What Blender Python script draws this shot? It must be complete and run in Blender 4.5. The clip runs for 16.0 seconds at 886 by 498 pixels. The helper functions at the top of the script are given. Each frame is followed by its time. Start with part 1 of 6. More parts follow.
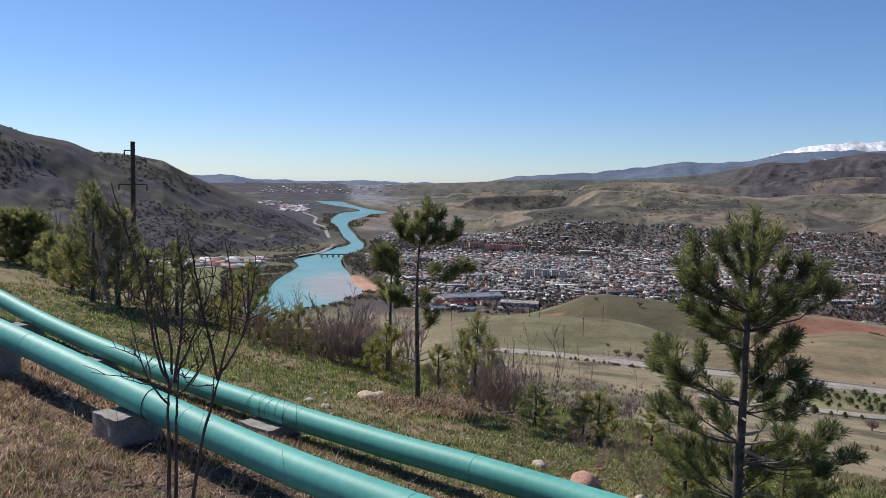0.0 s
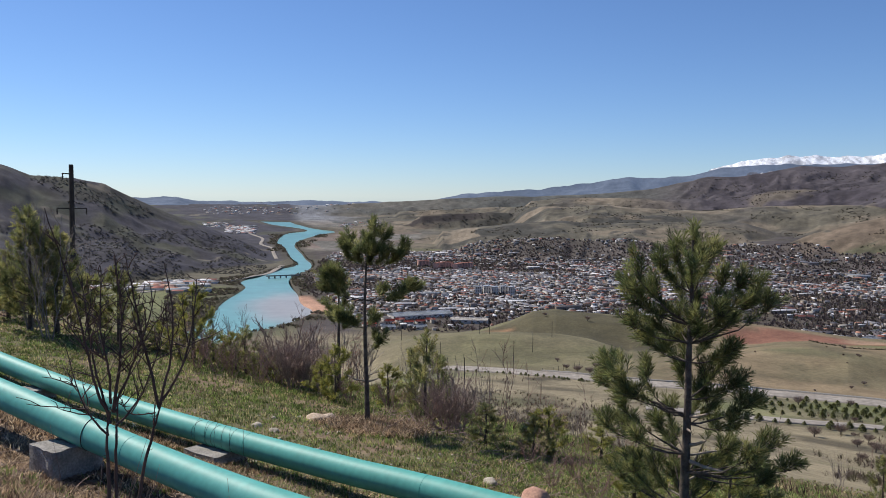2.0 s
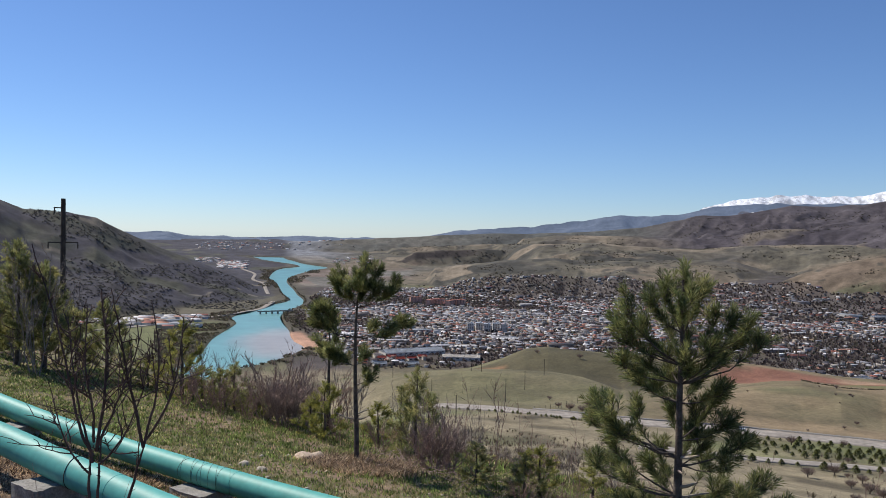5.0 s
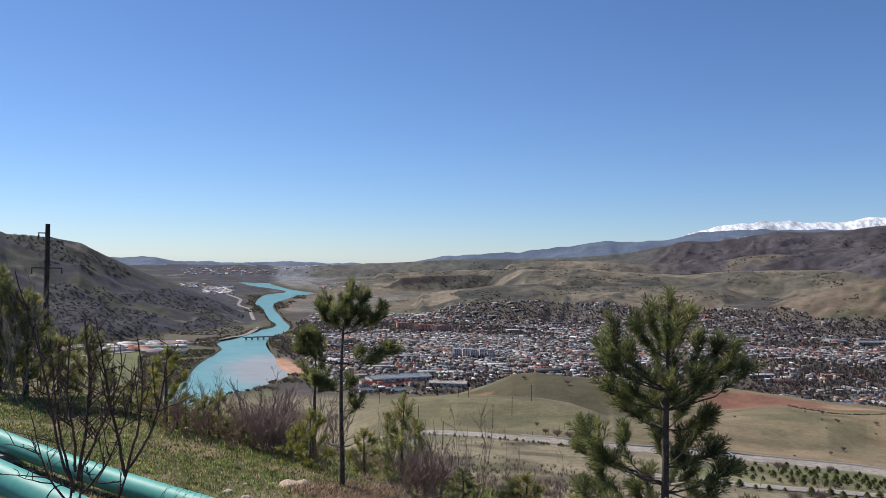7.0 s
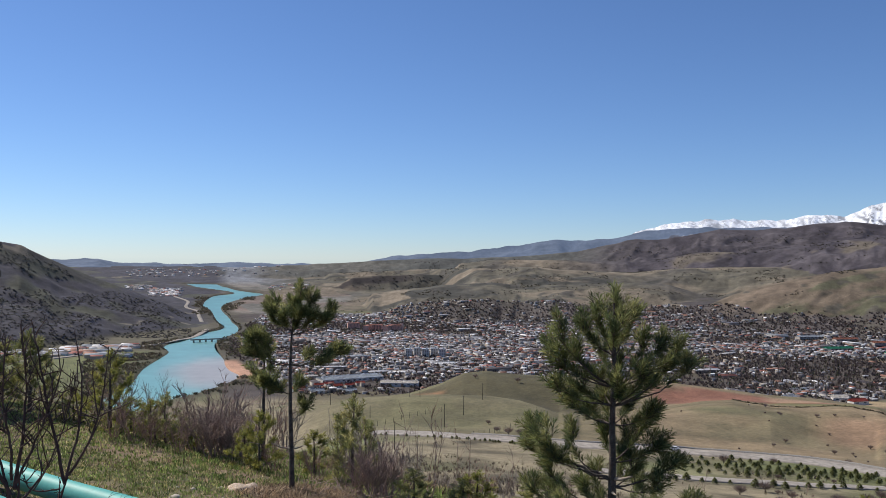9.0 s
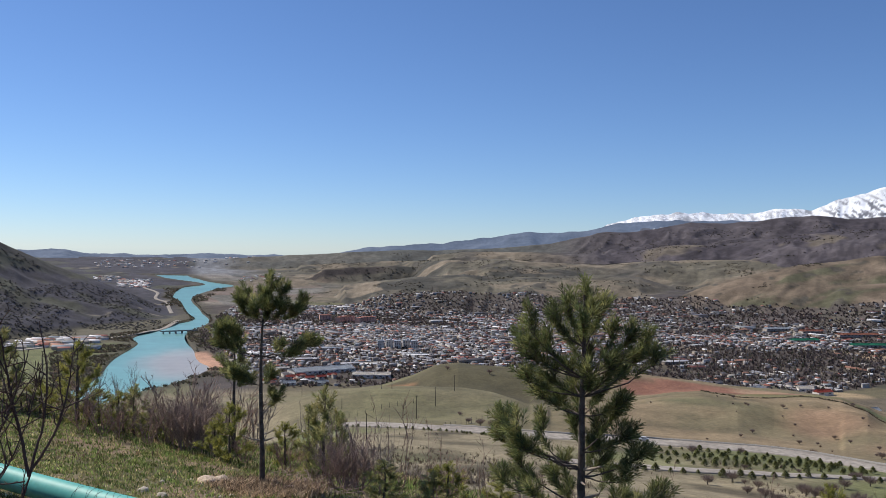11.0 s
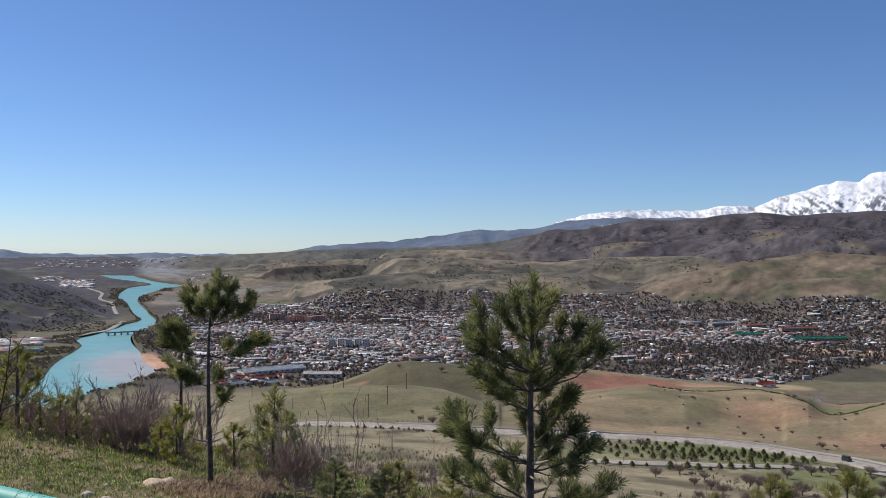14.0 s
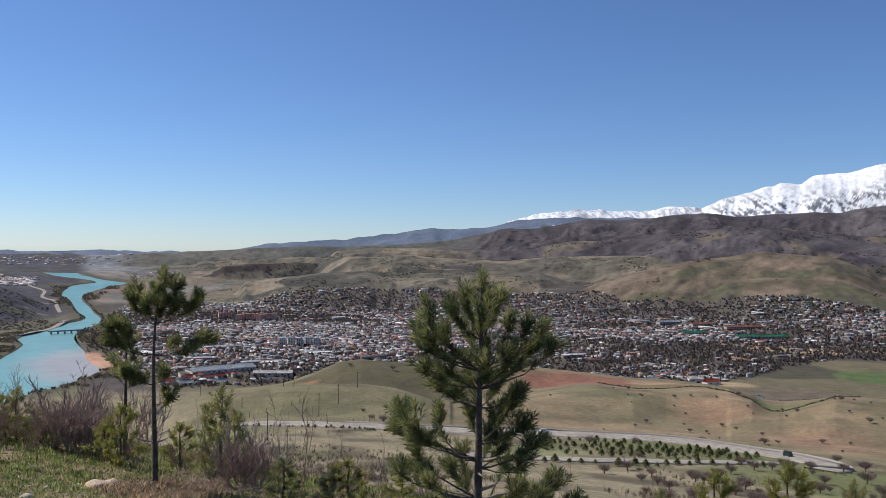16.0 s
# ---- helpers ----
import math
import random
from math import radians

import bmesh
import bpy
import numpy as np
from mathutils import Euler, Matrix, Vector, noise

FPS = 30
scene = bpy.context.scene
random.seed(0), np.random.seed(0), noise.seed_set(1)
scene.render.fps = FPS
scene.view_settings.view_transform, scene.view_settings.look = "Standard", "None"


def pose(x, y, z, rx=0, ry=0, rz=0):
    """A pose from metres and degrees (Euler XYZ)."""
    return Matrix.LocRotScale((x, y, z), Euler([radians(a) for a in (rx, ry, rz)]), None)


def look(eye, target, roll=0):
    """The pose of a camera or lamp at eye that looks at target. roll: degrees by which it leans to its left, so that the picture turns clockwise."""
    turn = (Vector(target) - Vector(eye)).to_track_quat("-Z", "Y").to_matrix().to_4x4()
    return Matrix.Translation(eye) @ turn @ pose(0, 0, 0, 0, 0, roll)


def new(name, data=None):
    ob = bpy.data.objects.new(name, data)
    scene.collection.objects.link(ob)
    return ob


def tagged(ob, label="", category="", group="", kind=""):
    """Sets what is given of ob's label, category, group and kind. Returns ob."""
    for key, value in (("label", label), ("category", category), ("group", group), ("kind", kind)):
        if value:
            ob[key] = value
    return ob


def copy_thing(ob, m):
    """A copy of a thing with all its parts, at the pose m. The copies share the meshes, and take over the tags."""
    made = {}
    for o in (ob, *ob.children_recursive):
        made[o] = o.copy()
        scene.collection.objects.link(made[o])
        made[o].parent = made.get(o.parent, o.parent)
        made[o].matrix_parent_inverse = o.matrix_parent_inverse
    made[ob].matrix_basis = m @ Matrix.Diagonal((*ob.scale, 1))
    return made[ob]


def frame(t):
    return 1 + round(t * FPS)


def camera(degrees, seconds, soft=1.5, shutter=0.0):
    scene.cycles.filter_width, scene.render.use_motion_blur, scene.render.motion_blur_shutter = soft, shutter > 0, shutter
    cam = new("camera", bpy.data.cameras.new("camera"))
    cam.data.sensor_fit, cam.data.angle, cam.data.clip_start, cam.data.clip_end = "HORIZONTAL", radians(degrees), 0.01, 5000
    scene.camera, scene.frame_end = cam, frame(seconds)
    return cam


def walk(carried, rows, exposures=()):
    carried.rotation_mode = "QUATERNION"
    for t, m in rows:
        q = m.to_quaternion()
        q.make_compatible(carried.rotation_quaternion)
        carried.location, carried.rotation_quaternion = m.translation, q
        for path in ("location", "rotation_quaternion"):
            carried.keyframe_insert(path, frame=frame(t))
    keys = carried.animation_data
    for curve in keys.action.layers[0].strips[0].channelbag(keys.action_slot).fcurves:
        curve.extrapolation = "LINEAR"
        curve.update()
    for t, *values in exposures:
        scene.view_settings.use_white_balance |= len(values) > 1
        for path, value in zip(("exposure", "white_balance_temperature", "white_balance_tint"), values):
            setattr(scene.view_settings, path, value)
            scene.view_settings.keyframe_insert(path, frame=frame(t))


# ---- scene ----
cam = camera(56.03, 16.0, soft=0.88)
PATH = [
    (0.0, pose(0.000, 0.000, 1.650, 85.10, -1.30, 0.60)),
    (0.5, pose(-0.003, -0.008, 1.654, 85.64, -1.00, -0.42)),
    (1.0, pose(0.001, -0.009, 1.661, 86.22, -0.76, -1.42)),
    (1.5, pose(0.018, -0.001, 1.658, 86.40, -0.55, -2.24)),
    (2.0, pose(0.024, 0.000, 1.657, 86.41, -0.43, -3.01)),
    (2.5, pose(0.024, -0.003, 1.659, 86.64, -0.56, -3.66)),
    (3.0, pose(0.022, -0.008, 1.667, 87.23, -0.65, -3.85)),
    (3.5, pose(0.025, -0.003, 1.665, 87.84, -0.75, -3.69)),
    (4.0, pose(0.042, 0.011, 1.664, 88.18, -0.78, -3.57)),
    (6.5, pose(0.038, -0.002, 1.674, 90.35, -1.17, -3.70)),
    (7.0, pose(0.045, -0.001, 1.674, 90.70, -0.88, -4.41)),
    (7.5, pose(0.048, -0.002, 1.673, 90.76, -0.72, -5.38)),
    (8.0, pose(0.059, -0.002, 1.670, 90.65, -0.73, -6.42)),
    (8.5, pose(0.064, 0.003, 1.669, 90.69, -0.66, -7.23)),
    (9.0, pose(0.066, -0.002, 1.673, 90.71, -0.46, -7.80)),
    (9.5, pose(0.068, -0.002, 1.674, 90.68, -0.34, -8.14)),
    (12.0, pose(0.080, -0.002, 1.665, 89.92, -0.75, -10.62)),
    (12.5, pose(0.083, 0.000, 1.663, 90.04, -0.53, -10.96)),
    (13.0, pose(0.090, 0.001, 1.660, 90.10, -0.27, -11.64)),
    (13.5, pose(0.096, -0.003, 1.663, 90.03, -0.24, -12.41)),
    (14.0, pose(0.096, -0.005, 1.660, 90.05, -0.35, -13.05)),
    (14.5, pose(0.099, -0.008, 1.664, 90.17, -0.28, -13.68)),
    (15.0, pose(0.103, -0.011, 1.660, 89.95, -0.36, -14.61)),
    (15.5, pose(0.103, -0.013, 1.660, 89.76, -0.60, -15.46)),
    (16.0, pose(0.118, -0.003, 1.652, 89.98, -0.65, -16.34)),
]
EXPOSURES = [(0.0, 0.12, 6400, 12), (16.0, 0.08, 6400, 12)]
walk(cam, PATH, EXPOSURES)

# ---- light: clear spring day, sun high in front and to the side of the river ----
SUN_AZIMUTH, SUN_HEIGHT = -51.0, 46.0
world = bpy.data.worlds.new("sky")
scene.world = world
world.use_nodes = True
wn, wl = world.node_tree.nodes, world.node_tree.links
sky = wn.new("ShaderNodeTexSky")
sky.sky_type = "NISHITA"
sky.sun_disc = False
sky.sun_elevation = radians(SUN_HEIGHT)
sky.sun_rotation = radians(SUN_AZIMUTH)
sky.altitude = 1500
sky.air_density, sky.dust_density, sky.ozone_density = 1.0, 0.2, 6.0
wn["Background"].inputs["Strength"].default_value = 0.094
clear_air = wn.new("ShaderNodeMix")
clear_air.data_type, clear_air.blend_type = "RGBA", "MULTIPLY"
clear_air.inputs[0].default_value = 1.0
clear_air.inputs[7].default_value = (0.875, 0.95, 1.07, 1)
wl.new(sky.outputs[0], clear_air.inputs[6])
wl.new(clear_air.outputs[2], wn["Background"].inputs["Color"])
sun_data = bpy.data.lights.new("sun", "SUN")
sun_data.energy, sun_data.angle, sun_data.color = 4.9, radians(0.53), (1.0, 0.93, 0.82)
sun = new("sun", sun_data)
ca, sa, ce, se = (math.cos(radians(SUN_AZIMUTH)), math.sin(radians(SUN_AZIMUTH)),
                  math.cos(radians(SUN_HEIGHT)), math.sin(radians(SUN_HEIGHT)))
sun.matrix_world = look((sa * ce * 300, ca * ce * 300, se * 300), (0, 0, 0))


# ---- small tools ----
def mesh_object(name, verts, faces, material, parent=None, label="", smooth=False):
    """One mesh object from vertices and faces."""
    me = bpy.data.meshes.new(name)
    me.from_pydata(verts, [], faces)
    me.materials.append(material)
    if smooth:
        me.shade_smooth()
    ob = new(name, me)
    ob.parent = parent
    if label:
        ob["label"] = label
    return ob


def part(name, bm, material, parent, label="", smooth=False):
    """A bmesh as one mesh object under a thing or a part."""
    me = bpy.data.meshes.new(name)
    bm.to_mesh(me)
    bm.free()
    me.materials.append(material)
    if smooth:
        me.shade_smooth()
    ob = new(name, me)
    ob.parent = parent
    if label:
        ob["label"] = label
    return ob


def soup(name, v, f, material, parent=None, smooth=False):
    """One mesh object from numpy arrays: v (n, 3), f (m, 3) or (m, 4)."""
    me = bpy.data.meshes.new(name)
    k = f.shape[1]
    me.vertices.add(len(v))
    me.vertices.foreach_set("co", np.ascontiguousarray(v, dtype=np.float32).ravel())
    me.loops.add(f.size)
    me.loops.foreach_set("vertex_index", np.ascontiguousarray(f, dtype=np.int32).ravel())
    me.polygons.add(len(f))
    me.polygons.foreach_set("loop_start", np.arange(0, f.size, k, dtype=np.int32))
    me.polygons.foreach_set("loop_total", np.full(len(f), k, dtype=np.int32))
    me.update(calc_edges=True)
    me.validate()
    me.materials.append(material)
    if smooth:
        me.shade_smooth()
    ob = new(name, me)
    ob.parent = parent
    return ob


def paint(ob, colours):
    """A base colour for each vertex, kept in the attribute 'tint'."""
    at = ob.data.color_attributes.new("tint", "FLOAT_COLOR", "POINT")
    full = np.ones((len(colours), 4), np.float32)
    full[:, :3] = colours
    at.data.foreach_set("color", full.ravel())


def box(bm, sx, sy, sz, m=Matrix(), bevel=0.0):
    """Adds a box of that size, standing on its base centre at m."""
    made = bmesh.ops.create_cube(bm, size=1.0, matrix=m @ Matrix.Translation((0, 0, sz / 2)) @ Matrix.Diagonal((sx, sy, sz, 1)))
    if bevel:
        edges = list({e for v in made["verts"] for e in v.link_edges})
        bmesh.ops.bevel(bm, geom=edges, offset=bevel, segments=2, affect="EDGES")


def tube_arrays(points, radii, sides=6):
    """Vertices and quads of a tapered tube along points."""
    P = np.asarray(points, float)
    Rr = np.asarray(radii, float)
    d = np.gradient(P, axis=0)
    d /= np.linalg.norm(d, axis=1)[:, None] + 1e-9
    ref = np.array([0.0, 0.0, 1.0]) if abs(d[:, 2]).mean() < 0.8 else np.array([1.0, 0.0, 0.0])
    a = np.cross(d, ref)
    a /= np.linalg.norm(a, axis=1)[:, None] + 1e-9
    b = np.cross(d, a)
    ang = np.linspace(0, 2 * np.pi, sides, endpoint=False)
    ring = P[:, None] + Rr[:, None, None] * (np.cos(ang)[None, :, None] * a[:, None] + np.sin(ang)[None, :, None] * b[:, None])
    n = len(P)
    i, j = np.meshgrid(np.arange(n - 1), np.arange(sides), indexing="ij")
    k = (j + 1) % sides
    f = np.stack([i * sides + j, i * sides + k, (i + 1) * sides + k, (i + 1) * sides + j], -1).reshape(-1, 4)
    return ring.reshape(-1, 3), f


def gather(pieces):
    """Joins (vertices, faces) pairs."""
    vs, fs, n = [], [], 0
    for v, f in pieces:
        vs.append(v)
        fs.append(f + n)
        n += len(v)
    return np.concatenate(vs), np.concatenate(fs)


# ---- materials ----
def material(name, rough=0.8, metal=0.0, spec=0.3):
    m = bpy.data.materials.new(name)
    m.use_nodes = True
    b = m.node_tree.nodes["Principled BSDF"]
    b.inputs["Roughness"].default_value = rough
    b.inputs["Metallic"].default_value = metal
    b.inputs["Specular IOR Level"].default_value = spec
    return m, m.node_tree.nodes, m.node_tree.links, b


def coloured(name, stops, scale, rough=0.8, detail=6.0, bump=0.0, metal=0.0, spec=0.3, bump_scale=None, fine=None, per_object=0.0, vary=0.25):
    """Colours spread by noise at two scales, with relief."""
    m, n, l, b = material(name, rough, metal, spec)
    co = n.new("ShaderNodeTexCoord")
    no = n.new("ShaderNodeTexNoise")
    no.inputs["Scale"].default_value, no.inputs["Detail"].default_value = scale, detail
    l.new(co.outputs["Object"], no.inputs["Vector"])
    ra = n.new("ShaderNodeValToRGB")
    while len(ra.color_ramp.elements) < len(stops):
        ra.color_ramp.elements.new(0.5)
    for e, (p, c) in zip(ra.color_ramp.elements, stops):
        e.position, e.color = p, (*c, 1)
    l.new(no.outputs["Fac"], ra.inputs["Fac"])
    out = ra.outputs["Color"]
    n2 = n.new("ShaderNodeTexNoise")
    n2.inputs["Scale"].default_value, n2.inputs["Detail"].default_value = fine or scale * 9, 4
    l.new(co.outputs["Object"], n2.inputs["Vector"])
    hs = n.new("ShaderNodeHueSaturation")
    mr = n.new("ShaderNodeMapRange")
    mr.inputs["From Min"].default_value, mr.inputs["From Max"].default_value = 0.3, 0.7
    mr.inputs["To Min"].default_value, mr.inputs["To Max"].default_value = 1 - vary, 1 + vary
    l.new(n2.outputs["Fac"], mr.inputs["Value"])
    l.new(out, hs.inputs["Color"])
    val = mr.outputs["Result"]
    if per_object:
        oi = n.new("ShaderNodeObjectInfo")
        m2 = n.new("ShaderNodeMapRange")
        m2.inputs["To Min"].default_value, m2.inputs["To Max"].default_value = 1 - per_object, 1 + per_object
        l.new(oi.outputs["Random"], m2.inputs["Value"])
        mu = n.new("ShaderNodeMath")
        mu.operation = "MULTIPLY"
        l.new(val, mu.inputs[0])
        l.new(m2.outputs["Result"], mu.inputs[1])
        val = mu.outputs[0]
    l.new(val, hs.inputs["Value"])
    l.new(hs.outputs["Color"], b.inputs["Base Color"])
    if bump:
        bp = n.new("ShaderNodeBump")
        bp.inputs["Strength"].default_value, bp.inputs["Distance"].default_value = bump, 0.02
        n3 = n.new("ShaderNodeTexNoise")
        n3.inputs["Scale"].default_value, n3.inputs["Detail"].default_value = bump_scale or scale * 6, 8
        l.new(co.outputs["Object"], n3.inputs["Vector"])
        l.new(n3.outputs["Fac"], bp.inputs["Height"])
        l.new(bp.outputs["Normal"], b.inputs["Normal"])
    return m


def tinted(name, rough=0.9, low=0.8, high=1.2, scales=((0.02, 0.5), (0.5, 0.5)), islands=0.0, spec=0.2, bump=0.0, thin=0.0, glow=0.0, glow_colour=(0.5, 0.65, 0.9)):
    """The attribute 'tint' as base colour, varied by noise at two scales (in metres) and by island."""
    m, n, l, b = material(name, rough, 0.0, spec)
    at = n.new("ShaderNodeAttribute")
    at.attribute_name = "tint"
    co = n.new("ShaderNodeTexCoord")
    total = None
    for sc, weight in scales:
        no = n.new("ShaderNodeTexNoise")
        no.inputs["Scale"].default_value, no.inputs["Detail"].default_value = sc, 8
        no.inputs["Roughness"].default_value = 0.62
        l.new(co.outputs["Object"], no.inputs["Vector"])
        mr = n.new("ShaderNodeMapRange")
        mr.inputs["From Min"].default_value, mr.inputs["From Max"].default_value = 0.28, 0.72
        mr.inputs["To Min"].default_value = 1 + (low - 1) * weight * 2
        mr.inputs["To Max"].default_value = 1 + (high - 1) * weight * 2
        mr.clamp = False
        l.new(no.outputs["Fac"], mr.inputs["Value"])
        if total is None:
            total = mr.outputs["Result"]
        else:
            mu = n.new("ShaderNodeMath")
            mu.operation = "MULTIPLY"
            l.new(total, mu.inputs[0])
            l.new(mr.outputs["Result"], mu.inputs[1])
            total = mu.outputs[0]
    if islands:
        ge = n.new("ShaderNodeNewGeometry")
        mr = n.new("ShaderNodeMapRange")
        mr.inputs["To Min"].default_value, mr.inputs["To Max"].default_value = 1 - islands, 1 + islands
        l.new(ge.outputs["Random Per Island"], mr.inputs["Value"])
        mu = n.new("ShaderNodeMath")
        mu.operation = "MULTIPLY"
        l.new(total, mu.inputs[0])
        l.new(mr.outputs["Result"], mu.inputs[1])
        total = mu.outputs[0]
    hs = n.new("ShaderNodeHueSaturation")
    l.new(at.outputs["Color"], hs.inputs["Color"])
    l.new(total, hs.inputs["Value"])
    l.new(hs.outputs["Color"], b.inputs["Base Color"])
    if bump:
        bp = n.new("ShaderNodeBump")
        bp.inputs["Strength"].default_value, bp.inputs["Distance"].default_value = bump, 0.08
        n3 = n.new("ShaderNodeTexNoise")
        n3.inputs["Scale"].default_value, n3.inputs["Detail"].default_value = 7, 8
        l.new(co.outputs["Object"], n3.inputs["Vector"])
        l.new(n3.outputs["Fac"], bp.inputs["Height"])
        l.new(bp.outputs["Normal"], b.inputs["Normal"])
    if thin:
        tr = n.new("ShaderNodeBsdfTranslucent")
        mx = n.new("ShaderNodeMixShader")
        mx.inputs["Fac"].default_value = thin
        l.new(hs.outputs["Color"], tr.inputs["Color"])
        l.new(b.outputs[0], mx.inputs[1])
        l.new(tr.outputs[0], mx.inputs[2])
        l.new(mx.outputs[0], n["Material Output"].inputs["Surface"])
    if glow:
        b.inputs["Emission Color"].default_value = (*glow_colour, 1)
        b.inputs["Emission Strength"].default_value = glow
    return m


GROUND = tinted("earth_and_grass", 0.95, 0.66, 1.34, ((0.05, 0.35), (0.35, 0.4), (2.6, 0.45)), bump=0.8)
# both ranges glow faintly bluish in place of the haze before them
BACKDROP = tinted("snowy_mountains_haze_glow", 0.95, 0.75, 1.25, ((0.006, 0.6), (0.05, 0.5)), glow=0.05)
BLUE_RANGE = tinted("far_mountains_haze_glow", 0.95, 0.75, 1.25, ((0.006, 0.6), (0.05, 0.5)), glow=0.13, glow_colour=(0.5, 0.68, 1.0))
BARK = coloured("grey_brown_bark", ((0.3, (0.06, 0.048, 0.04)), (0.7, (0.16, 0.13, 0.108))), 14, 0.95, bump=0.8)
NEEDLES = tinted("pine_needles", 0.55, 0.8, 1.25, ((1.2, 0.5), (9.0, 0.4)), islands=0.35, spec=0.35, thin=0.5)
TWIGS = coloured("bare_twigs", ((0.3, (0.05, 0.034, 0.03)), (0.7, (0.13, 0.095, 0.08))), 5, 0.9)
PIPE_PAINT = coloured("teal_pipe_paint", ((0.25, (0.075, 0.33, 0.285)), (0.55, (0.085, 0.38, 0.33)), (0.8, (0.13, 0.44, 0.385))), 1.3, 0.56, bump=0.03, spec=0.4, fine=14, vary=0.1)
CONCRETE = coloured("weathered_concrete", ((0.3, (0.2, 0.19, 0.17)), (0.7, (0.38, 0.36, 0.33))), 5, 0.9, bump=0.6, bump_scale=60)
ROAD = coloured("pale_dusty_asphalt", ((0.3, (0.24, 0.215, 0.185)), (0.7, (0.32, 0.29, 0.25))), 0.05, 0.95)
HOUSES = tinted("town_houses", 0.7, 0.85, 1.15, ((0.02, 0.5), (0.3, 0.5)))
WATER = tinted("silty_turquoise_water", 0.3, 0.85, 1.15, ((0.006, 0.5), (0.03, 0.5)), spec=0.35)
TOWN_TREES = tinted("bare_town_trees", 0.95, 0.75, 1.25, ((0.01, 0.5), (0.4, 0.5)), islands=0.25, thin=0.5)


# ---- the lie of the land: heights by azimuth (degrees, to the right of north) and distance ----
VALLEY = -200.0


def smooth(a, b, x):
    t = np.clip((x - a) / (b - a), 0, 1)
    return t * t * (3 - 2 * t)


def lattice(ix, iy, seed):
    h = (ix * 374761393 + iy * 668265263 + seed * 1274126177) & 0x7FFFFFFF
    h = ((h ^ (h >> 13)) * 1103515245) & 0x7FFFFFFF
    return ((h ^ (h >> 16)) & 0xFFFF) / 65535.0


def value_noise(x, y, seed=0):
    ix, iy = np.floor(x).astype(np.int64), np.floor(y).astype(np.int64)
    fx, fy = x - ix, y - iy
    fx, fy = fx * fx * (3 - 2 * fx), fy * fy * (3 - 2 * fy)
    a = lattice(ix, iy, seed) * (1 - fx) + lattice(ix + 1, iy, seed) * fx
    b = lattice(ix, iy + 1, seed) * (1 - fx) + lattice(ix + 1, iy + 1, seed) * fx
    return a * (1 - fy) + b * fy


def fractal(x, y, size, octaves=4, seed=0):
    """Noise about 0, from -1 to 1."""
    total, amp, norm = 0.0, 1.0, 0.0
    for k in range(octaves):
        total = total + amp * (value_noise(x / size * 2 ** k + 17.3 * k, y / size * 2 ** k + 9.1 * k, seed + k) * 2 - 1)
        norm += amp
        amp *= 0.5
    return total / norm


def ridged(x, y, size, octaves=4, seed=0):
    """Sharp crests and gullies, from 0 to 1."""
    total, amp, norm = 0.0, 1.0, 0.0
    for k in range(octaves):
        v = value_noise(x / size * 2 ** k + 5.7 * k, y / size * 2 ** k + 3.3 * k, seed + k) * 2 - 1
        total = total + amp * (1 - np.abs(v))
        norm += amp
        amp *= 0.5
    return total / norm


def floor_height(d):
    """The valley floor, ramped up to the far plain to fit the camera's view."""
    return VALLEY + np.interp(d, [0, 2700, 3100, 3600, 4300, 4900], [0, 0, 22, 62, 120, 166])


def near_plane(x, y):
    """The shoulder of the hill with the pipes: s runs downhill, u along the slope."""
    s, u = 0.62 * x + 0.785 * y, -0.785 * x + 0.62 * y
    z = np.interp(s, [-60, -3, 0, 2, 3.2, 3.75, 4.2, 5.4, 5.9, 6.3, 7, 10.5, 14, 30, 400], [9, 0.35, 0.0, -0.34, -0.66, -0.9, -0.9, -1.15, -1.34, -1.38, -1.52, -2.05, -3.2, -8.5, -110])
    far = np.interp(u, [-20, 4, 8, 11, 15, 40], [-0.2, 0, 0.03, 0.13, 0.42, 1.9])
    w = smooth(4.4, 5.6, s)
    return z + 0.05 * np.clip(u - 4, -4, 40) * smooth(1.0, 4.0, s) * (1 - w) + far * w + 0.02 * np.clip(u, 0, 30) * smooth(10, 14, s)


HILL_D = [60, 150, 250, 390, 470, 600, 900, 1250]
HILL = {-180: [-9, -12, -13.5, -14, -13.8, -13.2, -11.8, -9.2], -32: [-9, -12, -13.5, -14, -13.8, -13.2, -11.8, -9.2],
        -10: [-14.5, -14.8, -14.8, -14.4, -14.1, -13.4, -11.6, -9.2], 4: [-16.2, -15.2, -14.2, -12.0, -11.6, -11.2, -10.4, -9.2],
        20: [-17.6, -16, -14.4, -12.4, -11.9, -11.2, -10.0, -9.0], 32: [-18, -16.5, -14.5, -12.4, -11.8, -11.0, -9.9, -8.9],
        46: [-18, -16.5, -14.6, -12.6, -11.9, -11.0, -9.7, -8.8], 180: [-18, -16.5, -14.6, -12.6, -11.9, -11.0, -9.7, -8.8]}
HILL_A = np.array(sorted(HILL))
HILL_T = np.array([HILL[a] for a in sorted(HILL)])


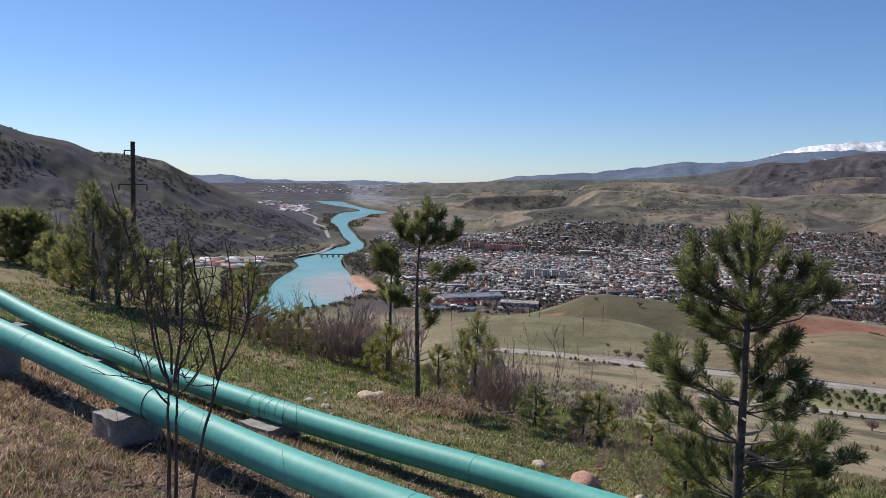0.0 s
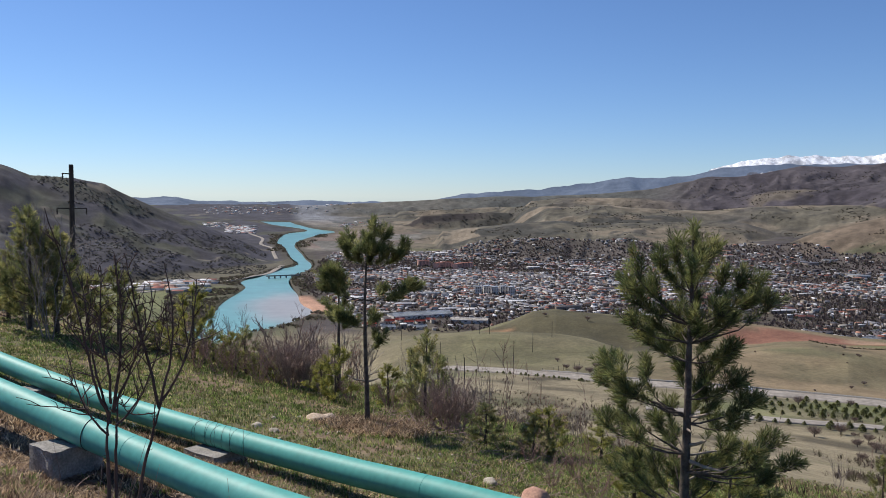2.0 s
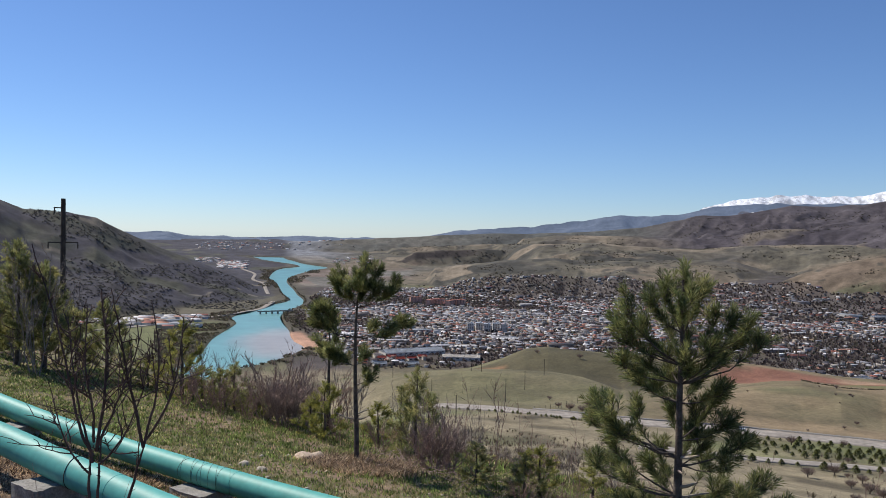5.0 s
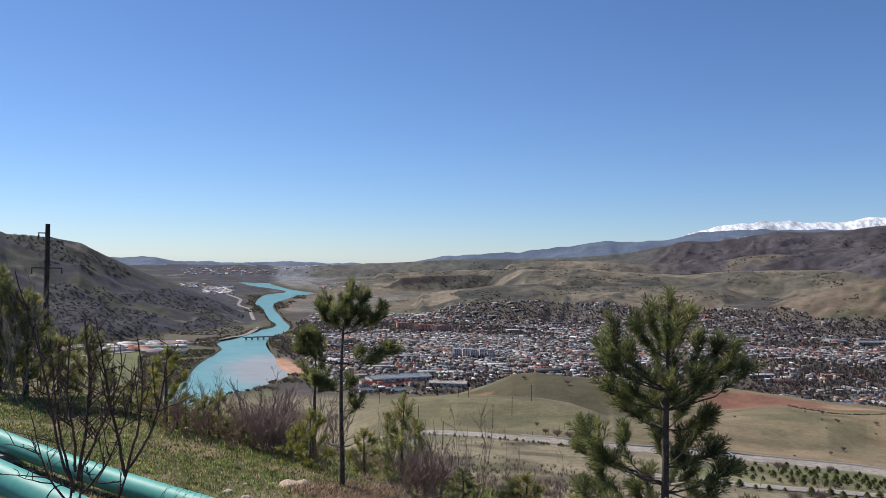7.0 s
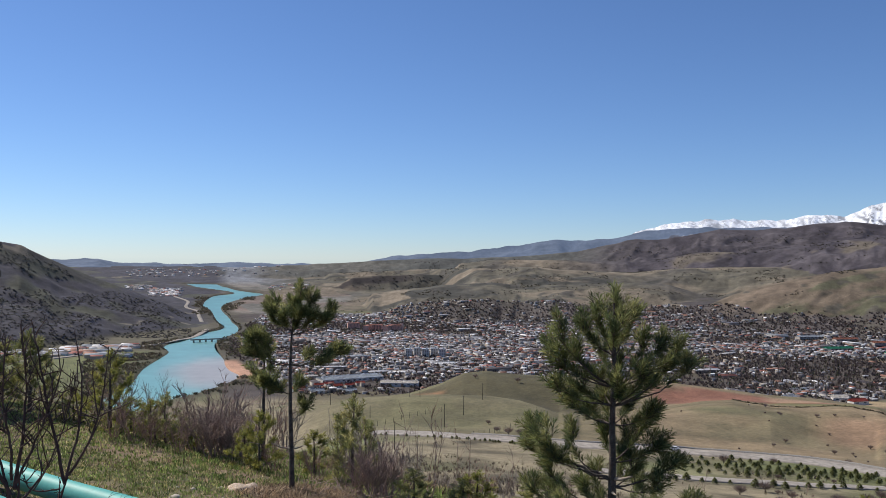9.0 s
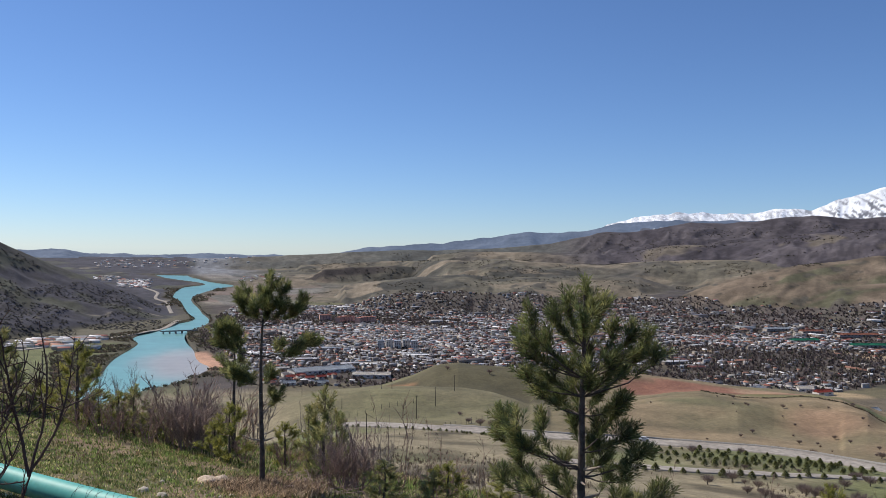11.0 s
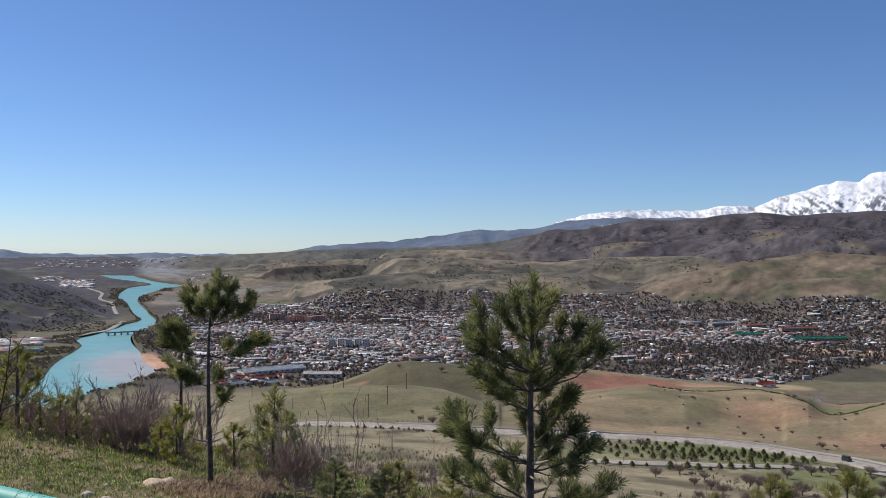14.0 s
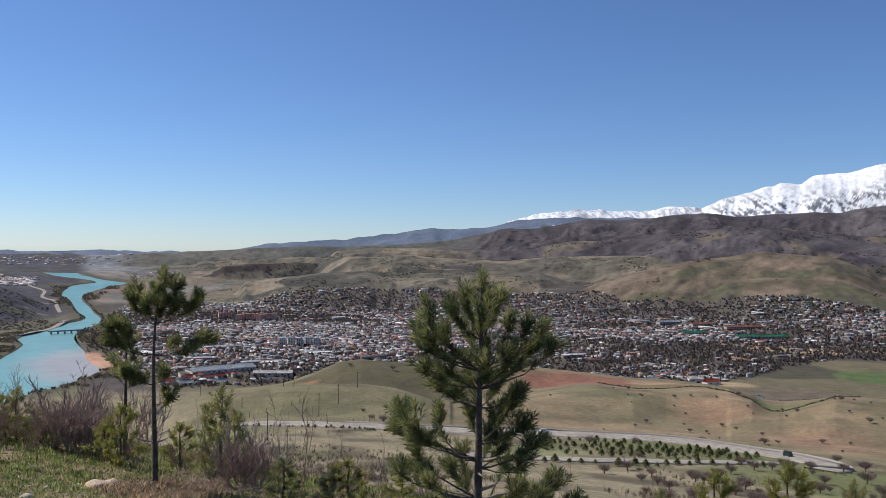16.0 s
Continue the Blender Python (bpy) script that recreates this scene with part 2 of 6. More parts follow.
def hill_height(A, d):
    ld = np.log(np.clip(d, 60, 1250))
    cols = np.stack([np.interp(ld, np.log(HILL_D), row) for row in HILL_T])
    k = np.clip(np.searchsorted(HILL_A, A, side="right") - 1, 0, len(HILL_A) - 2)
    t = (A - HILL_A[k]) / (HILL_A[k + 1] - HILL_A[k])
    t = t * t * (3 - 2 * t)
    idx = np.arange(A.size).reshape(A.shape)
    flat = cols.reshape(len(HILL_A), -1)
    e = flat[k.ravel(), idx.ravel()] * (1 - t.ravel()) + flat[k.ravel() + 1, idx.ravel()] * t.ravel()
    e = e.reshape(A.shape)
    return 1.65 + d * np.tan(np.radians(e))


def crest(A, d, nodes, fall=0.25, power=1.0):
    """A range: nodes of azimuth, foot distance, crest distance and crest angle above the level."""
    q = np.array(nodes, float)
    df, dc, el = (np.interp(A, q[:, 0], q[:, i]) for i in (1, 2, 3))
    zc, zf = 1.65 + dc * np.tan(np.radians(el)), floor_height(df)
    t = np.clip((d - df) / (dc - df), 0, 1)
    shape = t ** power
    return np.where(d < df, -400.0, np.where(d <= dc, zf + (zc - zf) * shape, zc - fall * (d - dc))), t


DARK_MOUNTAIN = [(-75, 1500, 2300, 7.0), (-40, 1850, 2600, 4.6), (-28.5, 1950, 2700, 2.61), (-26.9, 1960, 2710, 2.1), (-24.7, 1970, 2750, 1.74),
                 (-23.3, 1980, 2770, 1.15), (-20.8, 1990, 2800, 1.0), (-19.1, 2010, 2810, 0.68), (-17.7, 2050, 2820, -0.06),
                 (-15.2, 2150, 2830, -1.2), (-12.9, 2280, 2830, -2.07), (-10.7, 2380, 2830, -2.95), (-8.6, 2500, 2830, -4.0), (-7.5, 2700, 2830, -4.6)]
# broad knolls of the meadows below the road: azimuth, distance, angle of the top
KNOLLS = [([(-4, 640, -11.4), (1.8, 620, -10.0), (5.5, 600, -9.8), (8.2, 600, -9.75), (10.9, 590, -9.9), (13.2, 560, -10.3), (14.8, 520, -10.9), (17, 480, -12.0)], 0.1, 0.2, 70),
          ([(-1, 880, -11), (1.8, 880, -9.9), (5.5, 880, -9.5), (7.8, 880, -8.8), (9.3, 880, -8.05), (10.85, 880, -7.8), (13.2, 890, -7.95), (15.5, 890, -8.1), (21.7, 890, -8.2), (24.8, 900, -8.45), (28.5, 930, -8.7), (31, 950, -8.85), (36, 980, -9.4)], 0.22, 0.22, 80)] + [([(16, 450, -12.6), (17.9, 470, -12.0), (20.2, 500, -11.25), (22.5, 530, -10.55), (24.8, 560, -9.95), (27, 580, -9.6), (29.3, 570, -9.75), (31.5, 600, -9.5), (34, 610, -9.3), (35.4, 600, -9.4), (36.8, 560, -10.1), (38.5, 520, -11.8)], 0.14, 0.16, 60),
          ([(35.5, 470, -12.4), (37, 480, -11.9), (38.2, 500, -11.3), (39.8, 520, -10.5), (41.7, 540, -9.65), (44.5, 540, -9.7), (50, 540, -9.9)], 0.16, 0.16, 60)]
# ridges of the valley side, one behind the other: azimuth, distance, angle of the crest; slopes before and behind, rounding
RIDGES = [([(23.5, 2700, -3.6), (25.3, 2740, -2.9), (27, 2780, -2.1), (29.2, 2810, -1.42), (32.1, 2860, -0.78), (33.9, 2900, -0.45), (35.6, 2930, -0.21), (37.35, 2950, 0.1), (39, 2940, -0.1), (41.3, 2930, -0.24), (42.3, 2920, -0.57), (43.5, 2900, -1.14), (45, 2880, -2.0), (48, 2850, -3.0)], 0.4, 0.3, 70),
          ([(32.5, 2600, -3.4), (33.9, 2640, -2.6), (35.2, 2660, -2.0), (37, 2680, -1.65), (39.5, 2680, -1.6), (41.5, 2670, -1.85), (43, 2650, -2.2), (44.5, 2630, -2.6), (47, 2600, -3.2)], 0.34, 0.12, 60)] + [([(-1.5, 3600, -2.4), (-0.8, 3610, -2.2), (0.6, 3630, -1.85), (1.6, 3650, -1.25), (3.6, 3660, -1.12), (6.2, 3660, -1.02), (8, 3650, -1.15), (10, 3600, -1.5), (12, 3560, -1.9)], 0.7, 0.08, 8),
          ([(3, 3180, -2.4), (6, 3160, -2.0), (8, 3150, -1.7), (11.2, 3140, -1.55), (14, 3140, -1.75), (17, 3120, -1.7), (20.9, 3100, -1.48), (23, 3080, -1.6), (26, 3060, -2.4)], 0.24, 0.14, 40)] + [([(0, 4020, -1.0), (4, 4000, -0.8), (7, 3900, -0.7), (10, 3500, -0.64), (13.1, 3450, -0.5), (17, 3430, -0.67), (20.85, 3420, -0.78), (24.7, 3400, -0.46), (28, 3400, -0.3), (32, 3350, -0.5)], 0.26, 0.14, 50),
          ([(9, 3900, -0.2), (13.1, 3850, -0.02), (17, 3830, 0.03), (20.8, 3800, -0.1), (22.4, 3760, 0.1), (24.7, 3720, 0.5), (28.4, 3680, 0.65), (32.1, 3640, 1.24), (33.9, 3620, 1.47), (37.3, 3600, 1.63), (39, 3600, 1.52), (41.6, 3580, 1.28), (44.35, 3560, 1.0), (50, 3560, 0.6)], 0.34, 0.16, 30)] + [([(-8, 4280, -0.95), (-6, 4280, -0.75), (-3, 4270, -0.5), (1, 4250, -0.3), (3.2, 4240, -0.13), (6.2, 4230, 0.02), (9.2, 4220, 0.05), (13.1, 4200, 0.25), (17, 4200, 0.6), (18.9, 4200, 1.05), (20.8, 4200, 1.36), (22.75, 4210, 1.53), (24.66, 4220, 1.75), (26.2, 4230, 2.14), (28.4, 4240, 2.08), (30.3, 4250, 2.2), (32.1, 4250, 2.42), (33.9, 4250, 2.5), (35.6, 4250, 2.3),
            (37.3, 4250, 2.42), (39, 4250, 2.48), (42.2, 4250, 2.66), (44.4, 4250, 3.0), (60, 4250, 4.0), (110, 4250, 4.0)], 0.36, 0.1, 16)]
APRON = [(-8, 3500, 4300, -1.3), (-3, 3200, 4250, -1.15), (1, 3000, 4200, -1.0), (9, 2850, 4200, -0.9), (15, 2600, 4200, -0.7), (20, 2250, 4200, -0.4),
         (27, 2150, 4250, 0.1), (34, 2100, 4250, 0.2), (39, 2050, 4250, 0.3), (44.5, 2000, 4250, 0.4), (60, 1900, 4250, 2.0), (110, 1900, 4250, 3.0)]


def to_xy(A, d):
    return d * np.sin(np.radians(A)), d * np.cos(np.radians(A))


def smooth_line(nodes, steps):
    """A Catmull-Rom line through nodes."""
    P = np.array(nodes, float)
    P = np.vstack([2 * P[0] - P[1], P, 2 * P[-1] - P[-2]])
    out = []
    for i in range(1, len(P) - 2):
        for t in np.linspace(0, 1, steps, endpoint=False):
            a, b, c, e = P[i - 1], P[i], P[i + 1], P[i + 2]
            out.append(0.5 * (2 * b + (c - a) * t + (2 * a - 5 * b + 4 * c - e) * t * t + (3 * b - a - 3 * c + e) * t ** 3))
    out.append(P[-2])
    return np.array(out)


LEFT_BANK = [(-34, 950), (-25, 1050), (-18, 1150), (-13.1, 1359), (-11.8, 1614), (-10.3, 1868), (-10.5, 2020), (-8.4, 2305), (-6.9, 2480), (-7.3, 2750), (-7.75, 3050), (-8.2, 3180), (-7.6, 3430), (-6.2, 3550), (-8.4, 3740), (-9.9, 3890)]
RIGHT_BANK = [(-20, 800), (-13, 1130), (-10.7, 1240), (-8, 1330), (-6.0, 1465), (-6.6, 1560), (-6.9, 1640), (-7.0, 1760), (-7.4, 2071), (-6.0, 2416), (-6.55, 2780), (-7.1, 3135), (-5.7, 3375), (-4.4, 3500), (-6.1, 3640), (-7.4, 3860)]
LEFT_LINE = smooth_line([to_xy(*p) for p in LEFT_BANK], 10)
RIGHT_LINE = smooth_line([to_xy(*p) for p in RIGHT_BANK], 10)
RIVER_RING = np.vstack([LEFT_LINE, RIGHT_LINE[::-1]])


def river_gap(x, y):
    """Distance from the water's edge; below 0 in the river."""
    x, y = np.asarray(x, float), np.asarray(y, float)
    out = np.full(x.shape, 900.0)
    d, A = np.hypot(x, y), np.degrees(np.arctan2(x, y))
    near = (d > 780) & (d < 4200) & (A > -45) & (A < 2)
    px, py = x[near], y[near]
    best, inside = np.full(px.shape, 1e9), np.zeros(px.shape, bool)
    for (ax, ay), (bx, by) in zip(RIVER_RING, np.roll(RIVER_RING, -1, 0)):
        vx, vy = bx - ax, by - ay
        t = np.clip(((px - ax) * vx + (py - ay) * vy) / (vx * vx + vy * vy + 1e-9), 0, 1)
        best = np.minimum(best, (px - ax - t * vx) ** 2 + (py - ay - t * vy) ** 2)
        inside ^= ((ay > py) != (by > py)) & (px < vx * (py - ay) / (vy + 1e-12) + ax)
    best = np.sqrt(best)
    out[near] = np.where(inside, -best, best)
    return out


def rise(A, d, nodes, front, back, round_off):
    """A long ridge or knoll: its height, its crest's distance and the drop from the crest; it fades out past its ends."""
    q = np.array(nodes, float)
    dc, el = np.interp(A, q[:, 0], q[:, 1]), np.interp(A, q[:, 0], q[:, 2])
    out = np.maximum(q[0, 0] - A, 0) + np.maximum(A - q[-1, 0], 0)
    zc = 1.65 + dc * np.tan(np.radians(el)) - 60 * out
    gap = d - dc
    drop = (np.sqrt(gap ** 2 + round_off ** 2) - round_off) * np.where(gap < 0, front, back)
    return zc - drop, dc, np.where(gap < 0, drop, 0)


def valley_side(A, d, x, y):
    """Height of the ridges behind the town, which of them is on top, and how far below its crest."""
    warp = 120 * fractal(x, y, 420, 3, 40)
    top, which, below = np.full(A.shape, -400.0), np.full(A.shape, -1), np.zeros(A.shape)
    for k, (nodes, front, back, round_off) in enumerate(RIDGES):
        z, dc, drop = rise(A, d + 0.5 * warp * (k > 2), nodes, front, back, round_off)
        along = np.radians(A) * dc + warp
        rough = (0.5, 0.5, 0.6, 0.7, 0.8, 1.1, 1.1)[k]
        if k == 6:
            rough = 0.5 + 0.8 * smooth(14, 22, A)
        z = z + rough * np.minimum(75, 6 + 0.8 * drop) * (ridged(along + 0.25 * (dc - d), (dc - d) * 0.4, 260, 5, 31 + k) - 0.68) * smooth(0, 10, drop + 3)
        z = z + rough * (9 * fractal(along, d * 0.3, 150, 3, 51 + k) + 26 * (ridged(along - 0.2 * d, d * 0.6, 110, 4, 61 + k) - 0.68) * smooth(4, 40, drop))
        up = z > top
        top, which, below = np.where(up, z, top), np.where(up, k, which), np.where(up, drop, below)
    apron, t = crest(A, d, APRON, 0.1, 1.1)
    apron = apron + smooth(0, 0.3, t) * (20 * fractal(x, y, 420, 4, 33) + 14 * (ridged(x, y, 300, 4, 35) - 0.6))
    up = apron > top
    return np.where(up, apron, top), np.where(up, -1, which), np.where(up, 400 * (1 - t), below)


def height(x, y):
    x, y = np.asarray(x, float), np.asarray(y, float)
    d = np.hypot(x, y) + 1e-6
    A = np.degrees(np.arctan2(x, y))
    z1 = near_plane(x, y) + 0.035 * fractal(x, y, 1.6, 3, 3) * smooth(1.5, 4, d)
    z2 = hill_height(A, d) + smooth(40, 150, d) * (1.2 * fractal(x, y, 60, 4, 5) + smooth(410, 600, d) * 5 * fractal(x, y, 170, 3, 8))
    edge = np.interp(A, [-180, -40, -28, -13, 0, 20, 180], [60, 60, 38, 24, 18, 16, 16])
    w = smooth(edge, edge * 3.2, d)
    hill = z1 * (1 - w) + z2 * w
    for nodes, front, back, round_off in KNOLLS:
        knoll = rise(A, d + 20 * fractal(x, y, 160, 3, 12), nodes, front, back, round_off)[0] + 3.5 * fractal(x, y, 110, 4, 14)
        hill = np.where((d > 400) & (d < 1300), hill + 5 * np.logaddexp(0, np.clip((knoll - hill) / 5, -60, 60)) * smooth(400, 440, d), hill)
    flat = floor_height(d) + 1.5 * fractal(x, y, 300, 3, 11)
    w = smooth(1000, 1280, d)
    z = np.maximum(hill, flat) * (1 - w) + flat * w
    dark, t = crest(A, d, DARK_MOUNTAIN, 0.12, 0.85)
    dark = dark + np.sin(np.pi * t) ** 0.8 * (85 * (ridged(x, y, 420, 4, 21) - 0.72) + 14 * (ridged(x + 0.6 * y, y, 110, 4, 23) - 0.7)) * smooth(-8, -14, A)
    roll = np.full(d.shape, -400.0)
    far = d > 1850
    if far.any():
        roll[far] = valley_side(A[far], d[far], x[far], y[far])[0]
    z = np.where(d > 1250, np.maximum(z, np.maximum(dark, roll)), z)
    cut = smooth(8, -8, river_gap(x, y)) * smooth(1000, 1150, d)
    return z - cut * 9


# where the town lies
TOWN_NEAR = [(-6.5, 1750), (-4.1, 1430), (-1.3, 1240), (4.2, 1235), (10, 1330), (24, 1370), (30, 1320), (34, 1330), (36.5, 1420), (41.7, 1740), (50, 1820)]
TOWN_FAR = [(-6.5, 2300), (-4.5, 2850), (1.3, 2880), (8, 2900), (14.5, 2850), (20, 2780), (25, 2760), (29, 2560), (33, 2530), (36, 2520), (44, 2500), (50, 2480)]


def in_town(A, d):
    near, far = np.array(TOWN_NEAR), np.array(TOWN_FAR)
    return (A > -6.5) & (A < 50) & (d > np.interp(A, near[:, 0], near[:, 1])) & (d < np.interp(A, far[:, 0], far[:, 1]))


# ---- base colours of the ground by place, far ones tinted for haze ----
def ground_colours(x, y, z):
    d, A = np.hypot(x, y), np.degrees(np.arctan2(x, y))
    c = np.zeros((len(x), 3))

    def mix(w, colour):
        w = np.clip(w, 0, 1)[:, None]
        c[:] = c * (1 - w) + np.array(colour) * w

    def patch(a, e, ra, re, soft=0.35):
        """A field, by azimuth and by distance."""
        r = np.hypot((A - a) / ra, (d - e) / re) + 0.45 * fractal(x, y, 150, 4, 77)
        return smooth(1 + soft * 0.5, 1 - soft * 0.5, r)

    s, u = 0.62 * x + 0.785 * y, -0.785 * x + 0.62 * y
    n1, n2, n3 = fractal(x, y, 1.1, 4, 41), fractal(x, y, 4.0, 3, 43), fractal(x, y, 90, 4, 45)
    # the shoulder: straw and bare earth near the pipes, young grass beyond
    mix(np.ones(len(x)), (0.25, 0.18, 0.12))
    mix(smooth(-0.25, 0.2, n1 + 0.5 * n2), (0.1, 0.072, 0.052))
    mix(smooth(5.2, 6.8, s + 0.5 * n2) * smooth(-0.5, 0.25, n1 + n2 * 0.6 + 0.2), (0.15, 0.14, 0.07))
    mix(smooth(9.5, 11.5, s) * smooth(-0.1, 0.4, n2), (0.16, 0.135, 0.075))
    # slope below
    mix(smooth(22, 60, d), (0.235, 0.2, 0.128))
    mix(smooth(22, 60, d) * smooth(-0.1, 0.4, fractal(x, y, 22, 4, 47)), (0.10, 0.085, 0.055))
    mix(smooth(60, 120, d) * smooth(0.0, 0.4, n3), (0.13, 0.14, 0.06))
    # meadows below the road
    mix(smooth(385, 430, d) * smooth(-4, 2, A), (0.15, 0.134, 0.076))
    mix(smooth(385, 430, d) * smooth(-4, 2, A) * smooth(-0.1, 0.3, fractal(x, y, 60, 4, 46)) * 0.6, (0.135, 0.13, 0.066))
    mix(smooth(385, 430, d) * smooth(14, 22, A) * smooth(-0.5, 0.3, n3 + 0.1), (0.215, 0.165, 0.1))
    mix(patch(13, 815, 9, 110, 0.25), (0.078, 0.068, 0.038))
    mix(patch(13, 840, 6, 60, 0.9) * 0.5, (0.095, 0.086, 0.045))
    mix(patch(5.8, 850, 2.2, 22), (0.24, 0.14, 0.075))
    mix(patch(26.5, 850, 6.3, 75, 0.2), (0.215, 0.105, 0.07))
    mix(patch(31.5, 900, 2.5, 40, 0.4), (0.3, 0.2, 0.13))
    mix(patch(34.5, 560, 2.6, 45, 1.2) * 0.6, (0.29, 0.175, 0.115))
    mix(patch(41.5, 470, 3.4, 30, 1.2) * 0.6, (0.27, 0.165, 0.11))
    mix(smooth(400, 440, d) * smooth(960, 900, d) * smooth(-2, 2, A) * smooth(0.12, 0.4, fractal(x, y, 34, 4, 78)) * 0.45, (0.085, 0.078, 0.045))
    mix(patch(40, 700, 4.0, 60, 0.3) * 0.8, (0.11, 0.135, 0.055))
    mix(patch(33, 760, 5.5, 50, 0.3), (0.15, 0.14, 0.065))
    mix(smooth(930, 1010, d) * smooth(30, 33, A), (0.16, 0.13, 0.085))
    # valley floor and town
    valley = smooth(1180, 1260, d) * (z < -120)
    mix(valley, (0.078, 0.066, 0.06))
    mix(valley * smooth(0.0, 0.3, fractal(x, y, 160, 3, 51)), (0.115, 0.10, 0.065))
    mix(smooth(980, 1050, d) * smooth(33, 35, A) * smooth(1750, 1700, d), (0.13, 0.115, 0.07))
    mix(patch(38.8, 1540, 3.4, 110, 0.12), (0.07, 0.066, 0.045))
    mix(patch(44.6, 1530, 3.0, 70, 0.12), (0.085, 0.12, 0.045))
    mix(patch(35.6, 1335, 2, 35, 0.3), (0.3, 0.23, 0.14))
    mix(patch(39.5, 1280, 4.5, 90, 0.3), (0.125, 0.105, 0.075))
    mix(patch(32.8, 1400, 1.6, 40, 0.2), (0.12, 0.14, 0.06))
    bank_cut = smooth(1800, 1840, d) * smooth(1960, 1900, d) * smooth(25, 28, A) * smooth(-0.1, 0.15, fractal(x, y, 130, 3, 55))
    left = valley * smooth(-6.5, -8.0, A)
    mix(left, (0.13, 0.14, 0.065))
    mix(left * smooth(0.0, 0.2, fractal(x, y, 220, 3, 53)), (0.19, 0.17, 0.10))
    mix(left * smooth(1850, 1950, d), (0.11, 0.10, 0.07))
    # fields past the town, their tones lightened for haze
    cell = lattice(np.floor((x + 0.35 * y + 40 * n3) / 260).astype(np.int64), np.floor((y - 0.2 * x + 30 * n3) / 190).astype(np.int64), 61)
    farm = smooth(2850, 3000, d) * smooth(16, 10, A)
    mix(farm, (0.155, 0.148, 0.128))
    mix(farm * (cell > 0.55), (0.21, 0.185, 0.15))
    mix(farm * (cell > 0.8), (0.19, 0.15, 0.125))
    mix(farm * (cell < 0.22), (0.085, 0.085, 0.07))
    # far plain pulled to blue-grey, haze put into its colour
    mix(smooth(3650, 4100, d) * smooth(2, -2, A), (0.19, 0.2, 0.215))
    mix(patch(3, 3010, 4.5, 110, 0.2), (0.135, 0.13, 0.075))
    # ridges behind the town
    side_z, which, below = valley_side(A, d, x, y)
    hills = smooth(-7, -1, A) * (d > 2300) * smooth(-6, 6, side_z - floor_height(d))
    n5, n6, n7 = fractal(x, y, 420, 5, 63), fractal(x, y, 150, 5, 66), fractal(x, y, 46, 4, 70)
    along = np.radians(A) * 3200
    streak = fractal(along * 0.45, d * 1.6 + 0.12 * along, 210, 5, 64)
    mix(hills, (0.1, 0.09, 0.063))
    mix(hills * smooth(-0.05, 0.3, n5), (0.078, 0.07, 0.055))
    mix(hills * smooth(0.1, 0.3, streak), (0.15, 0.125, 0.085))
    mix(hills * smooth(-0.08, -0.22, streak + 0.2 * n7), (0.055, 0.053, 0.042))
    mix(hills * smooth(0.25, 0.45, n7), (0.07, 0.064, 0.05))
    strip = lattice(np.floor((along + 60 * n3) / 300).astype(np.int64), np.floor((d + 70 * n5) / 90).astype(np.int64), 62)
    mix(hills * (strip > 0.8) * (which != 6) * smooth(-0.3, 0.1, n6) * smooth(22, 18, A), (0.165, 0.135, 0.092))
    mix(hills * (which == 2) * (below > 3) * smooth(-0.35, 0.0, n6 + 0.01 * below) * smooth(36, 24, below) * smooth(7, 5, A), (0.05, 0.042, 0.036))
    mix(hills * (which == 2) * smooth(30, 50, below) * smooth(2.8, 1.2, A + 1.5 * n6) * smooth(-1.6, 0.2, A) * smooth(-0.3, 0.1, n5) * 0.7, (0.15, 0.1, 0.072))
    # green and tan spur with worn tracks
    spur = hills * ((which == 0) | (which == 1))
    layer = fractal(along * 0.3, below * 3.2 + 0.25 * along, 80, 5, 68)
    mix(spur, (0.115, 0.09, 0.06))
    mix(spur * smooth(0.0, 0.25, layer + 0.003 * (below - 50) + 0.25 * (which == 1)), (0.078, 0.075, 0.043))
    mix(spur * smooth(-0.2, -0.34, layer) * 0.8, (0.15, 0.115, 0.078))
    mix(spur * smooth(0.3, 0.45, n7 + 0.3 * layer), (0.06, 0.054, 0.04))
    mix(spur * smooth(0.82, 0.88, ridged(along + 1.5 * below, below * 0.8, 120, 3, 67)) * smooth(-0.1, 0.2, n5) * smooth(34, 38, A), (0.22, 0.165, 0.112))
    # dark scrub on the high foothills, darker where the gully noise is low
    high = hills * ((which == 6) | (which == 5)) * smooth(14, 22, A)
    gully = ridged(along + 0.25 * d, d * 0.4, 180, 5, 35)
    mix(high, (0.07, 0.061, 0.062))
    mix(high * smooth(0.72, 0.5, gully + 0.15 * n6), (0.045, 0.039, 0.042))
    mix(high * smooth(0.05, 0.4, n6) * (which == 5), (0.105, 0.088, 0.065))
    mix(hills * (which == 6) * smooth(20, 14, A) * 0.7, (0.085, 0.088, 0.076))
    mix(hills * (which == -1) * smooth(16, 22, A) * smooth(0.25, -0.1, n6), (0.06, 0.052, 0.046))
    mix(in_town(A, d) * (d > 1280) * (0.75 + 0.5 * n3), (0.078, 0.066, 0.058))
    mix(bank_cut, (0.3, 0.23, 0.15))
    # ridge colours lifted, blue most: haze painted into the tint
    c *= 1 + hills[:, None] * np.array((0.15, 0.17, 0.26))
    # dark mountain across the river, its grey cooled towards blue for haze
    dark, t = crest(A, d, DARK_MOUNTAIN)
    m = (d > 1900) * smooth(-6.5, -7.5, A) * smooth(0.0, 0.06, t)
    mix(m, (0.057, 0.056, 0.068))
    mix(m * smooth(0.1, 0.35, fractal(x, y, 170, 4, 65)), (0.075, 0.077, 0.058))
